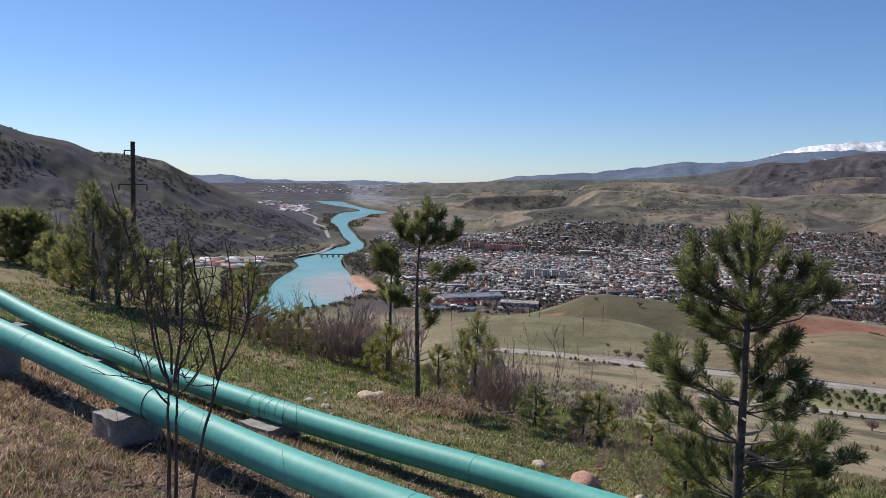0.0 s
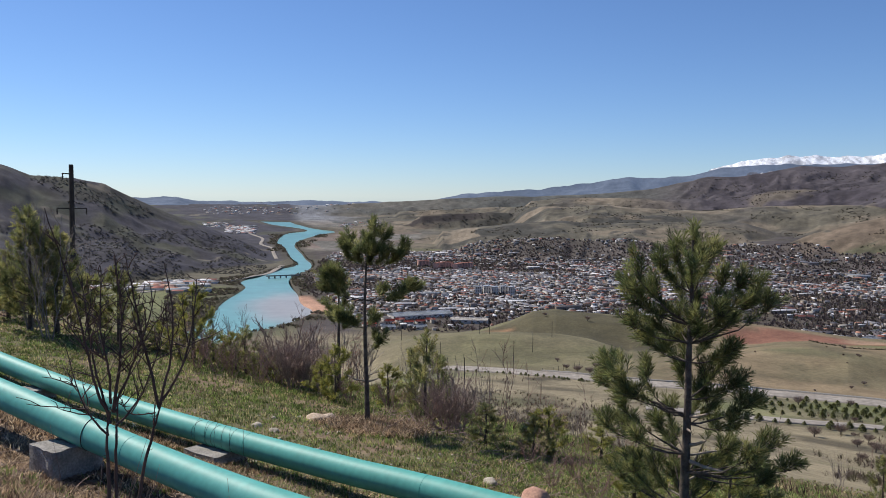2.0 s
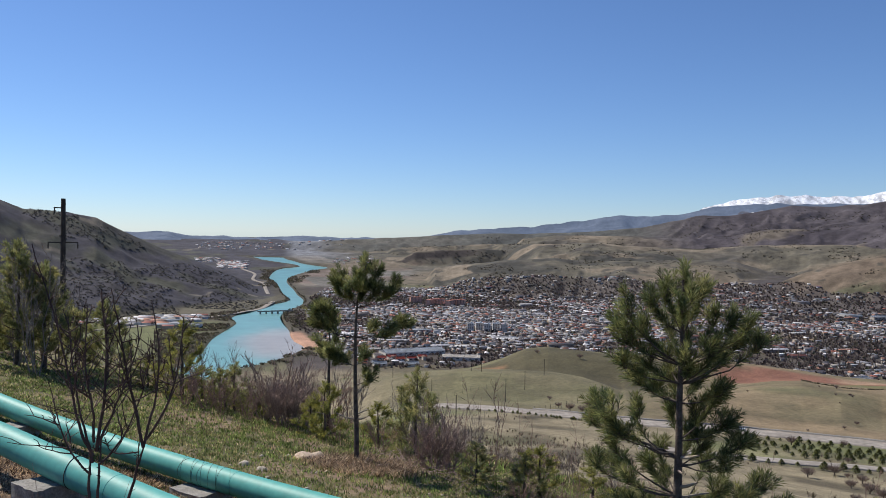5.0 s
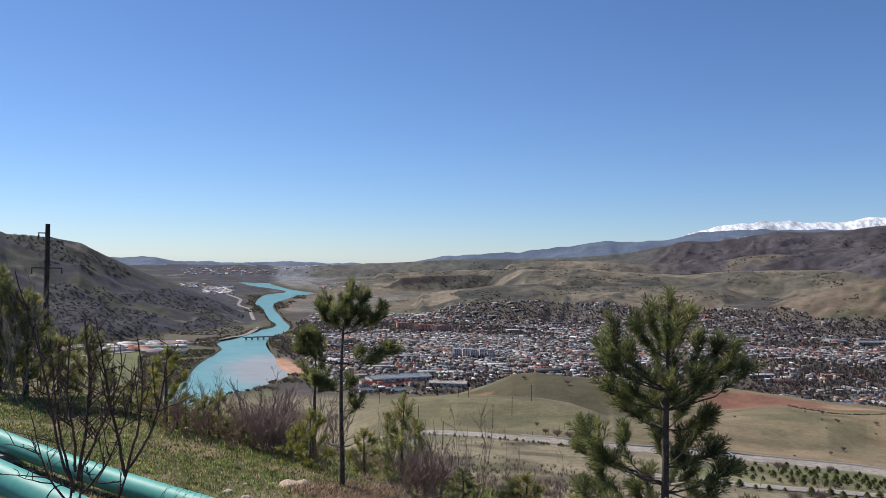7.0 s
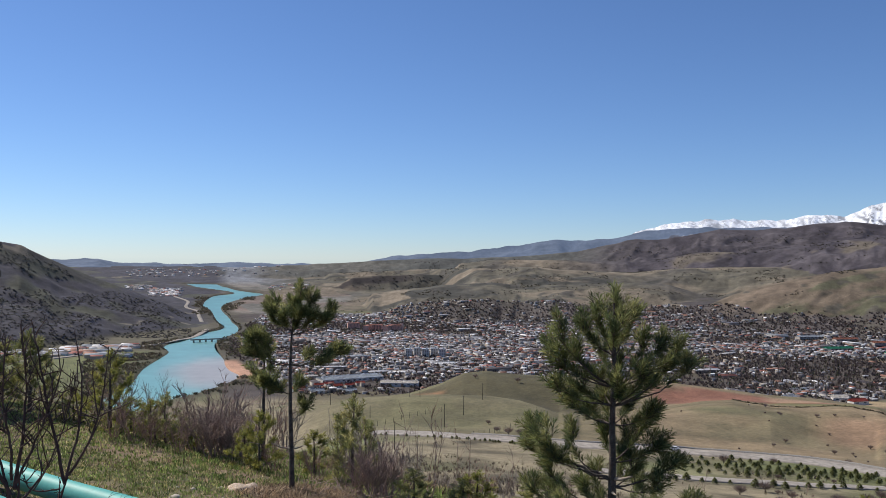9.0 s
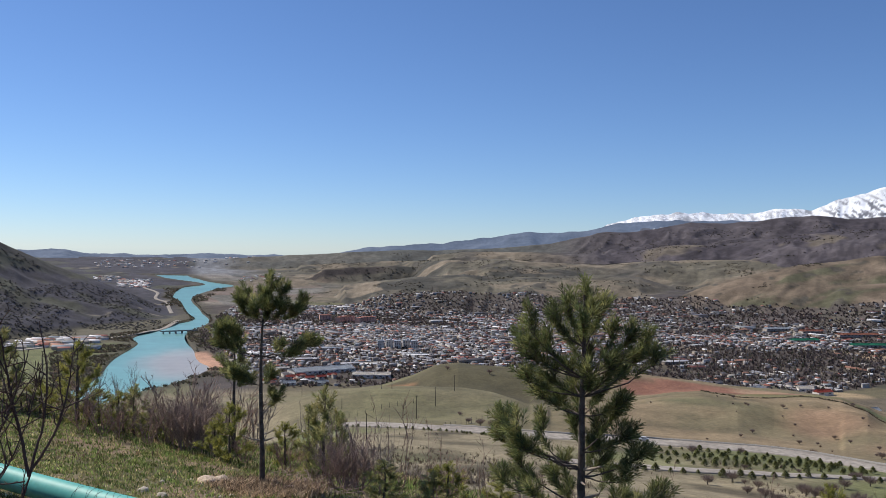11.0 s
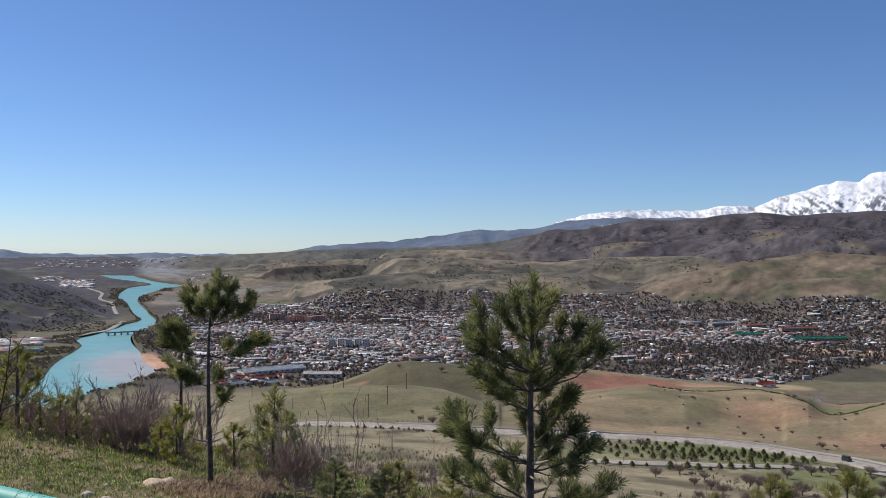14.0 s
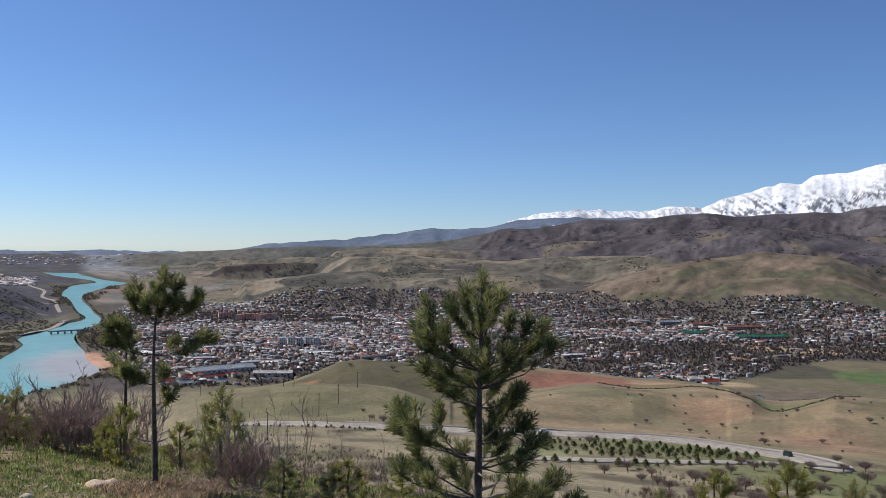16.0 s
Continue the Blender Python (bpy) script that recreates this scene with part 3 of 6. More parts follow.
    mix(m * smooth(-0.1, 0.4, fractal(x, y, 70, 4, 66)) * 0.6, (0.044, 0.042, 0.048))
    mix(m * smooth(0.52, 0.62, fractal(x, y, 90, 4, 67)), (0.14, 0.125, 0.1))
    bank = smooth(60, 20, river_gap(x, y)) * smooth(1150, 1250, d)
    mix(bank * 0.8, (0.075, 0.068, 0.05))
    gap = river_gap(x, y)
    sand = smooth(38, 18, gap + 26 * fractal(x, y, 60, 4, 73)) * smooth(1420, 1460, d) * smooth(1720, 1660, d) * smooth(-8, -7.4, A)
    mix(sand, (0.42, 0.25, 0.17))
    grain = 0.14 * fractal(x, y, 45, 4, 71) + 0.16 * smooth(300, 420, d) * fractal(x, y, 16, 3, 72) + 0.45 * smooth(1900, 2300, d) * fractal(x, y, 40, 4, 74) * (z > -195)
    return np.clip(c * (1 + grain[:, None]), 0.01, 1)


def build_ground():
    """One sheet of land, finest where it lies close and in front."""
    az = np.concatenate([np.linspace(-180, -36, 40, endpoint=False), np.concatenate([np.arange(-36, -30, 0.2), np.arange(-30, 46, 0.11), np.arange(46, 50, 0.2)]), np.linspace(50, 180, 37)])
    rad = np.concatenate([[-0.06, 0.6], np.exp(np.linspace(math.log(1.2), math.log(1250), 310)), np.linspace(1260, 4880, 330)])
    AA, DD = np.meshgrid(az, rad)
    X, Y = to_xy(AA, DD)
    Z = height(X.ravel(), Y.ravel())
    v = np.stack([X.ravel(), Y.ravel(), Z], 1)
    n, m = len(rad), len(az)
    i, j = np.meshgrid(np.arange(n - 1), np.arange(m - 1), indexing="ij")
    f = np.stack([i * m + j, i * m + j + 1, (i + 1) * m + j + 1, (i + 1) * m + j], -1).reshape(-1, 4)
    ob = soup("ground", v, f[:, ::-1], GROUND, smooth=True)
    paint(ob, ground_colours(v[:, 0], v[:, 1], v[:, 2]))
    return tagged(ob, "grassy hillside falling to a river valley with fields", "ground", kind="structure")


build_ground()


def build_water():
    n, k = len(LEFT_LINE), 13
    side = np.linspace(-0.06, 1.06, k)[None, :, None]
    xy = LEFT_LINE[:, None] * (1 - side) + RIGHT_LINE[:, None] * side
    z = floor_height(np.hypot(xy[..., 0], xy[..., 1])) - 2.5
    v = np.concatenate([xy, z[..., None]], -1).reshape(-1, 3)
    i, j = np.meshgrid(np.arange(n - 1), np.arange(k - 1), indexing="ij")
    f = np.stack([i * k + j, i * k + j + 1, (i + 1) * k + j + 1, (i + 1) * k + j], -1).reshape(-1, 4)
    ob = soup("water", v, f, WATER, smooth=True)
    A, d = np.degrees(np.arctan2(v[:, 0], v[:, 1])), np.hypot(v[:, 0], v[:, 1])
    silt = smooth(1.7, 0.6, np.hypot((A + 7.2) / 2.4, (d - 1540) / 190) + 0.55 * fractal(v[:, 0], v[:, 1] * 0.35, 60, 4, 75))[:, None]
    paint(ob, np.array((0.16, 0.335, 0.30)) * (1 - silt) + np.array((0.36, 0.33, 0.28)) * silt)
    tagged(ob, "turquoise silty river winding through the valley", "river", kind="structure")


build_water()

# ---- far ranges behind the hills ----
FAR_RANGE = [(-90, -0.3), (-30, -0.1), (-17.1, -0.2), (-15, -0.15), (-13.3, -0.37), (-9.2, -0.45), (-6, -0.3), (-4.2, -0.33), (0, -0.42), (1.2, -0.4), (5, 0.27), (7, 0.33), (10.3, 0.65),
             (15.4, 1.35), (17.5, 1.3), (19.9, 1.53), (21.6, 2.05), (24, 2.2), (30, 2.2), (44, 2.5), (90, 2.5)]
SNOW_RANGE = [(20, 1.3), (20.8, 1.89), (22.7, 2.47), (24.65, 2.65), (26.9, 2.77), (28.4, 2.62), (30.3, 2.7), (31.35, 2.92), (33.5, 2.9), (34.9, 3.42), (35.95, 3.71), (37.1, 4.15), (39, 4.42), (39.6, 4.38), (40.3, 4.76), (41.25, 5.0),
              (42.2, 4.92), (43.1, 5.15), (44.3, 5.46), (46, 5.2), (50, 5.6), (60, 4.0)]


def build_range(name, nodes, near, far, rough, colour_of, mat, label):
    q = np.array(nodes)
    az = np.arange(q[0, 0], q[-1, 0], 0.08 if q[0, 0] > 0 else 0.25)
    t = np.linspace(0, 1, 70)
    AA, TT = np.meshgrid(az, t)
    DD = near + (far - near) * TT
    X, Y = to_xy(AA, DD)
    top = 1.65 + far * np.tan(np.radians(np.interp(az, q[:, 0], q[:, 1])))
    top = top + rough * 0.13 * fractal(az * 80, az * 0, 70, 5, 91)
    base = -140.0
    along = AA * 80 + 90 * fractal(AA * 80, TT * 260, 160, 3, 92)
    Z = base + (top[None] - base) * TT ** 0.9 + rough * (1 - TT ** 7) * np.minimum(1, TT * 3) * (ridged(along + 60 * TT, TT * 300 + 0.2 * along, 170, 6, 93) - 0.66)
    v = np.stack([X, Y, Z], -1).reshape(-1, 3)
    n, m = AA.shape
    i, j = np.meshgrid(np.arange(n - 1), np.arange(m - 1), indexing="ij")
    f = np.stack([i * m + j, (i + 1) * m + j, (i + 1) * m + j + 1, i * m + j + 1], -1).reshape(-1, 4)[:, ::-1]
    ob = soup(name, v, f[:, ::-1], mat, smooth=True)
    paint(ob, colour_of(X.ravel(), Y.ravel(), Z.ravel()))
    return tagged(ob, label, "mountains", kind="structure")


# bluish base colour: haze painted onto the far range
def haze_tint(x, y, z):
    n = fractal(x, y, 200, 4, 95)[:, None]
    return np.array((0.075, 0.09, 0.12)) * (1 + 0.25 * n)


def snow_line(x, y, z):
    A = np.degrees(np.arctan2(x, y))
    line = np.interp(A, [20, 22, 26, 30, 33, 36, 44], [185, 168, 150, 145, 160, 180, 205])
    w = smooth(-5, 5, z - line + 45 * fractal(A * 80 + 0.6 * z, z * 1.3, 50, 5, 97) + 14)
    crag = ridged(A * 80 + 0.8 * z, z * 0.6, 40, 4, 98)
    rock = np.maximum(smooth(0.12, 0.17, fractal(A * 80 + 0.9 * z, z * 0.7, 15, 4, 99)), smooth(0.81, 0.84, crag)) * (0.12 + 0.88 * smooth(160, 70, z - line + 60 * fractal(A * 80, z, 90, 3, 100)))
    w = (w * (1 - 0.92 * rock * (0.45 + 0.55 * smooth(31, 36, A))))[:, None]
    return np.array((0.085, 0.085, 0.1)) * (1 - w) + np.array((0.86, 0.88, 0.9)) * w


build_range("backdrop", FAR_RANGE, 4500, 4780, 70, haze_tint, BLUE_RANGE, "distant mountain range on the horizon with blue haze painted in")
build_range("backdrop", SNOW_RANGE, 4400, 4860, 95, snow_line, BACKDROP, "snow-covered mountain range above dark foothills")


# ---- pipes on concrete blocks ----
def ground_z(x, y):
    return float(height(np.array([x]), np.array([y]))[0])


PIPE_R = 0.135


def build_pipe(nodes, label):
    line = smooth_line(nodes, 14)
    v, f = tube_arrays(line, np.full(len(line), PIPE_R), 40)
    pipe = bpy.data.objects.new("water_pipe", None)
    scene.collection.objects.link(pipe)
    soup("pipe_body", v, f, PIPE_PAINT, pipe, smooth=True)
    tagged(pipe, label, "pipe", "teal pipes on the hillside")
    return pipe, line


NEAR_PIPE, near_line = build_pipe([(-16.34, 18.04, 0.797), (-10.84, 13.71, 0.332), (-6.91, 10.61, 0.0), (-4.95, 9.06, -0.166), (-3.77, 8.14, -0.285), (-2.59, 7.21, -0.417), (-1.42, 6.28, -0.521), (-0.47, 5.53, -0.555), (1.73, 3.8, -0.571), (4.87, 1.32, -0.62), (11.15, -3.64, -0.65), (18.2, -9.2, -0.65)],
                                  "long teal-painted steel pipe resting on concrete blocks")
FAR_PIPE, far_line = build_pipe([(-19.45, 23.79, 1.379), (-13.26, 18.72, 0.326), (-10.16, 16.18, -0.2), (-7.84, 14.28, -0.595), (-6.3, 13.01, -0.825), (-4.75, 11.74, -0.979), (-3.2, 10.47, -1.067), (-1.65, 9.2, -1.099), (-0.49, 8.25, -1.093), (0.67, 7.3, -1.066), (3.76, 4.76, -1.06), (6.08, 2.86, -1.06), (12.3, -2.2, -1.1), (19.3, -7.8, -1.12)],
                                "long teal-painted steel pipe with scuffed paint on blocks")


# ---- trees ----
DARK_TONES = np.array([(0.145, 0.17, 0.065), (0.2, 0.215, 0.08), (0.1, 0.125, 0.052), (0.27, 0.265, 0.105)])
STAND_TONES = np.array([(0.25, 0.265, 0.1), (0.33, 0.325, 0.12), (0.19, 0.21, 0.085), (0.38, 0.35, 0.15)])
YELLOW_TONES = np.array([(0.29, 0.29, 0.075), (0.36, 0.34, 0.09), (0.2, 0.21, 0.06)])


def stand(ob, x, y, turn=0, size=1.0, sink=0.0):
    ob.matrix_world = Matrix.Translation((x, y, ground_z(x, y) - sink)) @ Matrix.Rotation(radians(turn), 4, "Z") @ Matrix.Scale(size, 4)
    return ob


def polar(A, d):
    return d * math.sin(radians(A)), d * math.cos(radians(A))


def brush(rng, base, way, length, needles, needle, width):
    """Needles all round one upright shoot, pointing forwards."""
    rows = max(3, int(length / 0.022))
    k = rows * needles
    s = np.repeat(np.linspace(0.1, 1.0, rows), needles)
    P = base + np.outer(s, way) * length
    side = rng.normal(size=(k, 3))
    side -= np.outer(side @ way, way)
    side /= np.linalg.norm(side, axis=1)[:, None] + 1e-9
    ang = np.radians(rng.uniform(18, 62, k)) * (1.15 - 0.45 * s)
    d = np.cos(ang)[:, None] * way + np.sin(ang)[:, None] * side
    L = (needle * rng.uniform(0.75, 1.15, k))[:, None]
    q = np.cross(d, rng.normal(size=(k, 3)))
    q /= np.linalg.norm(q, axis=1)[:, None] + 1e-9
    mid, tip = P + d * L * 0.5, P + d * L
    tip[:, 2] -= 0.006
    return np.stack([P - q * width * 0.6, mid + q * width, tip, mid - q * width], 1).reshape(-1, 3)


def build_tufted_pine(seed, trunk_line, trunk_r, clumps, needles, needle, width, label, tones=None, thick=6, stubs=6):
    """A pine whose branches end in clumps of upright brushes. clumps: place, half width, half height, where its branch leaves the trunk, and the crook it passes."""
    rng = np.random.default_rng(seed)
    tones = DARK_TONES if tones is None else tones
    tree = bpy.data.objects.new("pine_tree", None)
    scene.collection.objects.link(tree)
    trunk = smooth_line(trunk_line, 5)
    trunk = trunk + np.cumsum(rng.normal(0, 0.002, trunk.shape), 0) * (1, 1, 0)
    tall = trunk[-1, 2]
    h = np.clip(trunk[:, 2] / tall, 0, 1)
    tv, tf = tube_arrays(trunk, trunk_r * (1 - 0.8 * h), 12)
    soup("trunk", tv, tf, BARK, tree, smooth=True)

    def at(z):
        return np.array([np.interp(z, trunk[:, 2], trunk[:, i]) for i in range(3)])

    for centre, rx, rz, z0, crook in clumps:
        centre = np.array(centre)
        base = at(min(max(z0, 0.05), tall * 0.96))
        ends = [base]
        if crook is not None:
            ends.append(base + (np.array(crook) - base) * 0.75)
        foot = centre - (0, 0, rz * 0.7)
        ends.append(foot)
        reach = np.linalg.norm(foot - base)
        pts = smooth_line(ends, 5) if len(ends) > 2 else base + np.outer(np.linspace(0, 1, 6), foot - base)
        t = np.linspace(0, 1, len(pts))
        pts[1:-1] += rng.normal(0, 0.012 * reach, (len(pts) - 2, 3))
        pts[:, 2] -= 0.07 * reach * np.sin(np.pi * t)
        wood = [tube_arrays(pts, np.maximum(trunk_r * (0.09 + 0.17 * min(1, reach)) * (1 - 0.7 * t), 0.003), 6)]
        out = foot - base
        out = out / (np.linalg.norm(out) + 1e-6)
        green, tint = [], []
        for _ in range(max(4, int(round(thick * rx / 0.1)))):
            w = rng.normal(size=3)
            w *= rng.uniform(0.2, 1.0) ** 0.5 / np.linalg.norm(w)
            way = np.array([0, 0, 0.75]) + 0.55 * out + 0.75 * w
            way /= np.linalg.norm(way)
            L = rng.uniform(0.06, 0.11) * needle / 0.085
            p = centre + w * (rx, rx, rz) * 0.8 - way * L * 0.6
            q = np.array([foot, (foot + p) / 2 + (0, 0, -0.01), p, p + way * L])
            wood.append(tube_arrays(q, [0.0035, 0.003, 0.003, 0.002], 3))
            v = brush(rng, p, way, L, needles, needle, width)
            green.append(v)
            tint.append(np.tile(tones[rng.integers(0, len(tones))] * rng.uniform(0.8, 1.2), (len(v), 1)))
        if reach > 0.2:
            for a in np.arange(max(0.4, 1 - 0.22 / reach), 0.95, 0.08):
                p = np.array([np.interp(a, t, pts[:, i]) for i in range(3)])
                v = brush(rng, p, (out + (0, 0, 0.5)) / np.linalg.norm(out + (0, 0, 0.5)), 0.05, needles, needle, width)
                green.append(v)
                tint.append(np.tile(tones[rng.integers(0, len(tones))], (len(v), 1)))
        wv, wf = gather(wood)
        branch = soup("branch", wv, wf, BARK, tree, smooth=True)
        v = np.concatenate(green)
        paint(soup("foliage", v, np.arange(len(v)).reshape(-1, 4), NEEDLES, branch), np.concatenate(tint))
    for _ in range(stubs):
        z0, a, L = rng.uniform(0.2, 0.5) * tall, rng.uniform(0, 6.28), rng.uniform(0.1, 0.28)
        p = at(z0)
        e = p + np.array([math.cos(a), math.sin(a), 0.15]) * L
        v, f = tube_arrays([p, (p + e) / 2, e], [0.011, 0.009, 0.006], 6)
        soup("dead_stub", v, f, DEAD_WOOD, tree, smooth=True)
    return tagged(tree, label, "pine tree", "young pines on the slope")


DEAD_WOOD = coloured("pale_dead_wood", ((0.3, (0.26, 0.21, 0.16)), (0.7, (0.4, 0.34, 0.27))), 12, 0.9, bump=0.5)


def whorl(rng, z0, spots, deep, behind=False, crook=None, size=1.0):
    """Clumps of one whorl: offset across, height, half width and half height; the depth is drawn within the crown's round plan."""
    out = []
    for dx, z, rx, rz in spots:
        room = math.sqrt(max(0.02, deep * deep - dx * dx))
        dy = room * (rng.uniform(0.3, 0.8) if behind and abs(dx) < 0.3 else rng.uniform(-0.8, 0.8))
        hook = None if crook is None else (crook[0], dy * 0.5, crook[1])
        out.append(((dx, dy, z), rx * size, rz * size, z0, hook))
    return out


def round_crown(seed, tall, wide, low, count, top_share=1.0, size=0.12):
    """Clumps of a whole young pine, widest below its middle."""
    rng = np.random.default_rng(seed)
    out = []
    for k in range(count):
        t = (k + rng.uniform(0, 1)) / count
        z = low + (tall - low) * t
        reach = wide * (1 - 0.85 * t ** 1.4) * rng.uniform(0.45, 1.05) * min(1, 0.55 + 1.5 * t)
        a = k * 2.4 + rng.uniform(-0.4, 0.4)
        out.append(((reach * math.cos(a), reach * math.sin(a), z + rng.uniform(-0.03, 0.05)), size * rng.uniform(0.75, 1.2), size * rng.uniform(0.7, 1.0), max(0.05, z - 0.1 - 0.5 * reach), None))
    out.append(((0, 0, tall * top_share), size * 0.7, size, tall * 0.9, None))
    return out


rng_crown = np.random.default_rng(15)
CLUMPS_1 = whorl(rng_crown, 2.35, [(0.03, 2.8, 0.08, 0.09), (-0.12, 2.71, 0.1, 0.13), (0.14, 2.69, 0.12, 0.1), (0.01, 2.62, 0.13, 0.11), (-0.23, 2.61, 0.1, 0.11)], 0.3)
CLUMPS_1 += whorl(rng_crown, 2.1, [(-0.4, 2.58, 0.09, 0.14), (-0.5, 2.42, 0.07, 0.09), (-0.43, 2.35, 0.12, 0.11), (-0.29, 2.43, 0.11, 0.14), (-0.09, 2.43, 0.11, 0.14), (0.06, 2.4, 0.11, 0.14), (0.25, 2.47, 0.08, 0.11), (0.38, 2.47, 0.09, 0.09), (0.52, 2.43, 0.06, 0.09)], 0.55)
CLUMPS_1 += whorl(rng_crown, 1.95, [(0.59, 2.31, 0.09, 0.06), (0.44, 2.28, 0.12, 0.08), (0.26, 2.27, 0.13, 0.11), (-0.44, 2.14, 0.09, 0.07), (-0.28, 2.15, 0.11, 0.1), (-0.11, 2.16, 0.11, 0.11), (0.07, 2.17, 0.11, 0.11), (0.3, 2.11, 0.12, 0.08)], 0.6)
CLUMPS_1 += whorl(rng_crown, 1.8, [(-0.34, 1.99, 0.09, 0.06), (-0.21, 1.9, 0.1, 0.06), (-0.06, 1.97, 0.1, 0.09), (0.14, 1.96, 0.09, 0.08), (0.31, 1.93, 0.1, 0.05)], 0.45, True)
CLUMPS_1 += whorl(rng_crown, 1.36, [(-0.66, 1.76, 0.11, 0.09), (-0.52, 1.74, 0.11, 0.12), (-0.67, 1.58, 0.1, 0.07), (-0.45, 1.6, 0.13, 0.08), (-0.34, 1.69, 0.08, 0.09)], 0.72, crook=(-0.3, 1.52))
CLUMPS_1 += whorl(rng_crown, 1.5, [(0.27, 1.82, 0.09, 0.07), (0.34, 1.7, 0.13, 0.07), (0.15, 1.68, 0.09, 0.1), (-0.07, 1.74, 0.09, 0.09)], 0.5, True)
CLUMPS_1 += whorl(rng_crown, 1.3, [(0.45, 1.55, 0.12, 0.06), (0.36, 1.42, 0.1, 0.09), (0.19, 1.46, 0.09, 0.1), (0.09, 1.53, 0.08, 0.08)], 0.6, True)
CLUMPS_1 += whorl(rng_crown, 1.05, [(-0.51, 1.45, 0.07, 0.09), (-0.65, 1.29, 0.09, 0.08), (-0.51, 1.19, 0.13, 0.08), (-0.37, 1.29, 0.07, 0.07), (-0.24, 1.21, 0.1, 0.1), (-0.15, 1.36, 0.07, 0.09)], 0.7, True)
CLUMPS_1 += whorl(rng_crown, 0.9, [(0.45, 1.26, 0.09, 0.07), (0.66, 1.14, 0.11, 0.07), (0.52, 1.06, 0.1, 0.09), (0.79, 0.97, 0.11, 0.07), (0.33, 1.06, 0.11, 0.09), (0.21, 1.22, 0.08, 0.07), (0.6, 0.9, 0.1, 0.07)], 0.85, True)
CLUMPS_1 += whorl(rng_crown, 0.6, [(-0.41, 0.98, 0.13, 0.09), (-0.54, 0.8, 0.11, 0.09), (-0.27, 0.86, 0.13, 0.12), (-0.12, 1.04, 0.08, 0.09), (0.3, 0.85, 0.13, 0.09), (0.1, 0.9, 0.09, 0.09), (-0.09, 0.78, 0.11, 0.09), (0.09, 0.67, 0.17, 0.09), (-0.36, 0.62, 0.18, 0.09), (0.47, 0.7, 0.17, 0.09)], 0.7, True)
CLUMPS_1 += whorl(rng_crown, 0.3, [(-0.5, 0.45, 0.15, 0.1), (-0.2, 0.4, 0.15, 0.1), (0.2, 0.42, 0.15, 0.1), (0.55, 0.45, 0.15, 0.1)], 0.7, True)
PINE_1 = build_tufted_pine(5, [(0, 0, -0.15), (0, 0, 0.76), (0.01, 0, 1.35), (0.02, 0, 1.87), (0.03, 0, 2.23), (0.03, 0, 2.78)], 0.05, CLUMPS_1, 13, 0.085, 0.0027, "sturdy young pine with dense dark green needle tufts", thick=13)
for z, end in ((1.36, (0.16, -0.12, 1.42)), (1.0, (0.3, -0.15, 0.98)), (1.12, (0.15, -0.1, 1.2))):
    v, f = tube_arrays([(0.01, 0, z), (end[0] * 0.5, end[1] * 0.5, (z + end[2]) / 2 - 0.01), end], [0.016, 0.013, 0.008], 7)
    soup("dead_stub", v, f, DEAD_WOOD, PINE_1, smooth=True)
CLUMPS_2 = whorl(rng_crown, 2.6, [(0.15, 3.07, 0.14, 0.13), (0.29, 2.98, 0.11, 0.12), (0.05, 2.92, 0.11, 0.11)], 0.25)
CLUMPS_2 += whorl(rng_crown, 2.45, [(-0.26, 2.92, 0.12, 0.14), (-0.3, 2.75, 0.14, 0.13), (-0.13, 2.71, 0.15, 0.12)], 0.4)
CLUMPS_2 += whorl(rng_crown, 2.4, [(0.09, 2.71, 0.18, 0.14), (0.31, 2.71, 0.15, 0.11), (0.49, 2.66, 0.15, 0.09), (0.6, 2.79, 0.09, 0.08)], 0.5)
CLUMPS_2 += whorl(rng_crown, 1.95, [(-0.65, 2.34, 0.14, 0.12), (-0.48, 2.39, 0.12, 0.11), (-0.56, 2.18, 0.16, 0.11), (-0.36, 2.28, 0.12, 0.13)], 0.6, crook=(-0.36, 2.06))
CLUMPS_2 += whorl(rng_crown, 1.95, [(0.25, 2.07, 0.09, 0.07), (0.45, 2.08, 0.15, 0.13), (0.67, 2.16, 0.15, 0.1), (0.78, 2.15, 0.11, 0.07)], 0.7, crook=(0.25, 2.02))
CLUMPS_2 += whorl(rng_crown, 1.5, [(-0.43, 1.72, 0.09, 0.11), (-0.3, 1.68, 0.11, 0.09), (-0.19, 1.6, 0.1, 0.07), (0.12, 1.64, 0.11, 0.09)], 0.4, True)
CLUMPS_2 += whorl(rng_crown, 1.1, [(0.25, 1.33, 0.15, 0.11)], 0.3)
PINE_2 = build_tufted_pine(9, [(0.04, 0, -0.15), (0.03, 0, 0.5), (0.01, 0, 1.06), (0, 0, 1.95), (0.04, 0, 2.57), (0.16, 0, 3.1)], 0.044, CLUMPS_2, 12, 0.115, 0.0036, "slender young pine with a bare lower trunk", thick=10, stubs=3)
for z, end in ((0.66, (-0.28, -0.1, 0.78)), (0.66, (0.2, -0.08, 0.72)), (1.05, (0.15, 0.05, 1.2))):
    v, f = tube_arrays([(0.02, 0, z), (end[0] * 0.5, end[1] * 0.5, (z + end[2]) / 2 - 0.02), end], [0.014, 0.012, 0.007], 7)
    soup("dead_stub", v, f, DEAD_WOOD, PINE_2, smooth=True)
stand(PINE_1, *polar(19.85, 6.9), -19.85)
stand(PINE_2, *polar(-2.2, 13.0), 2.2)


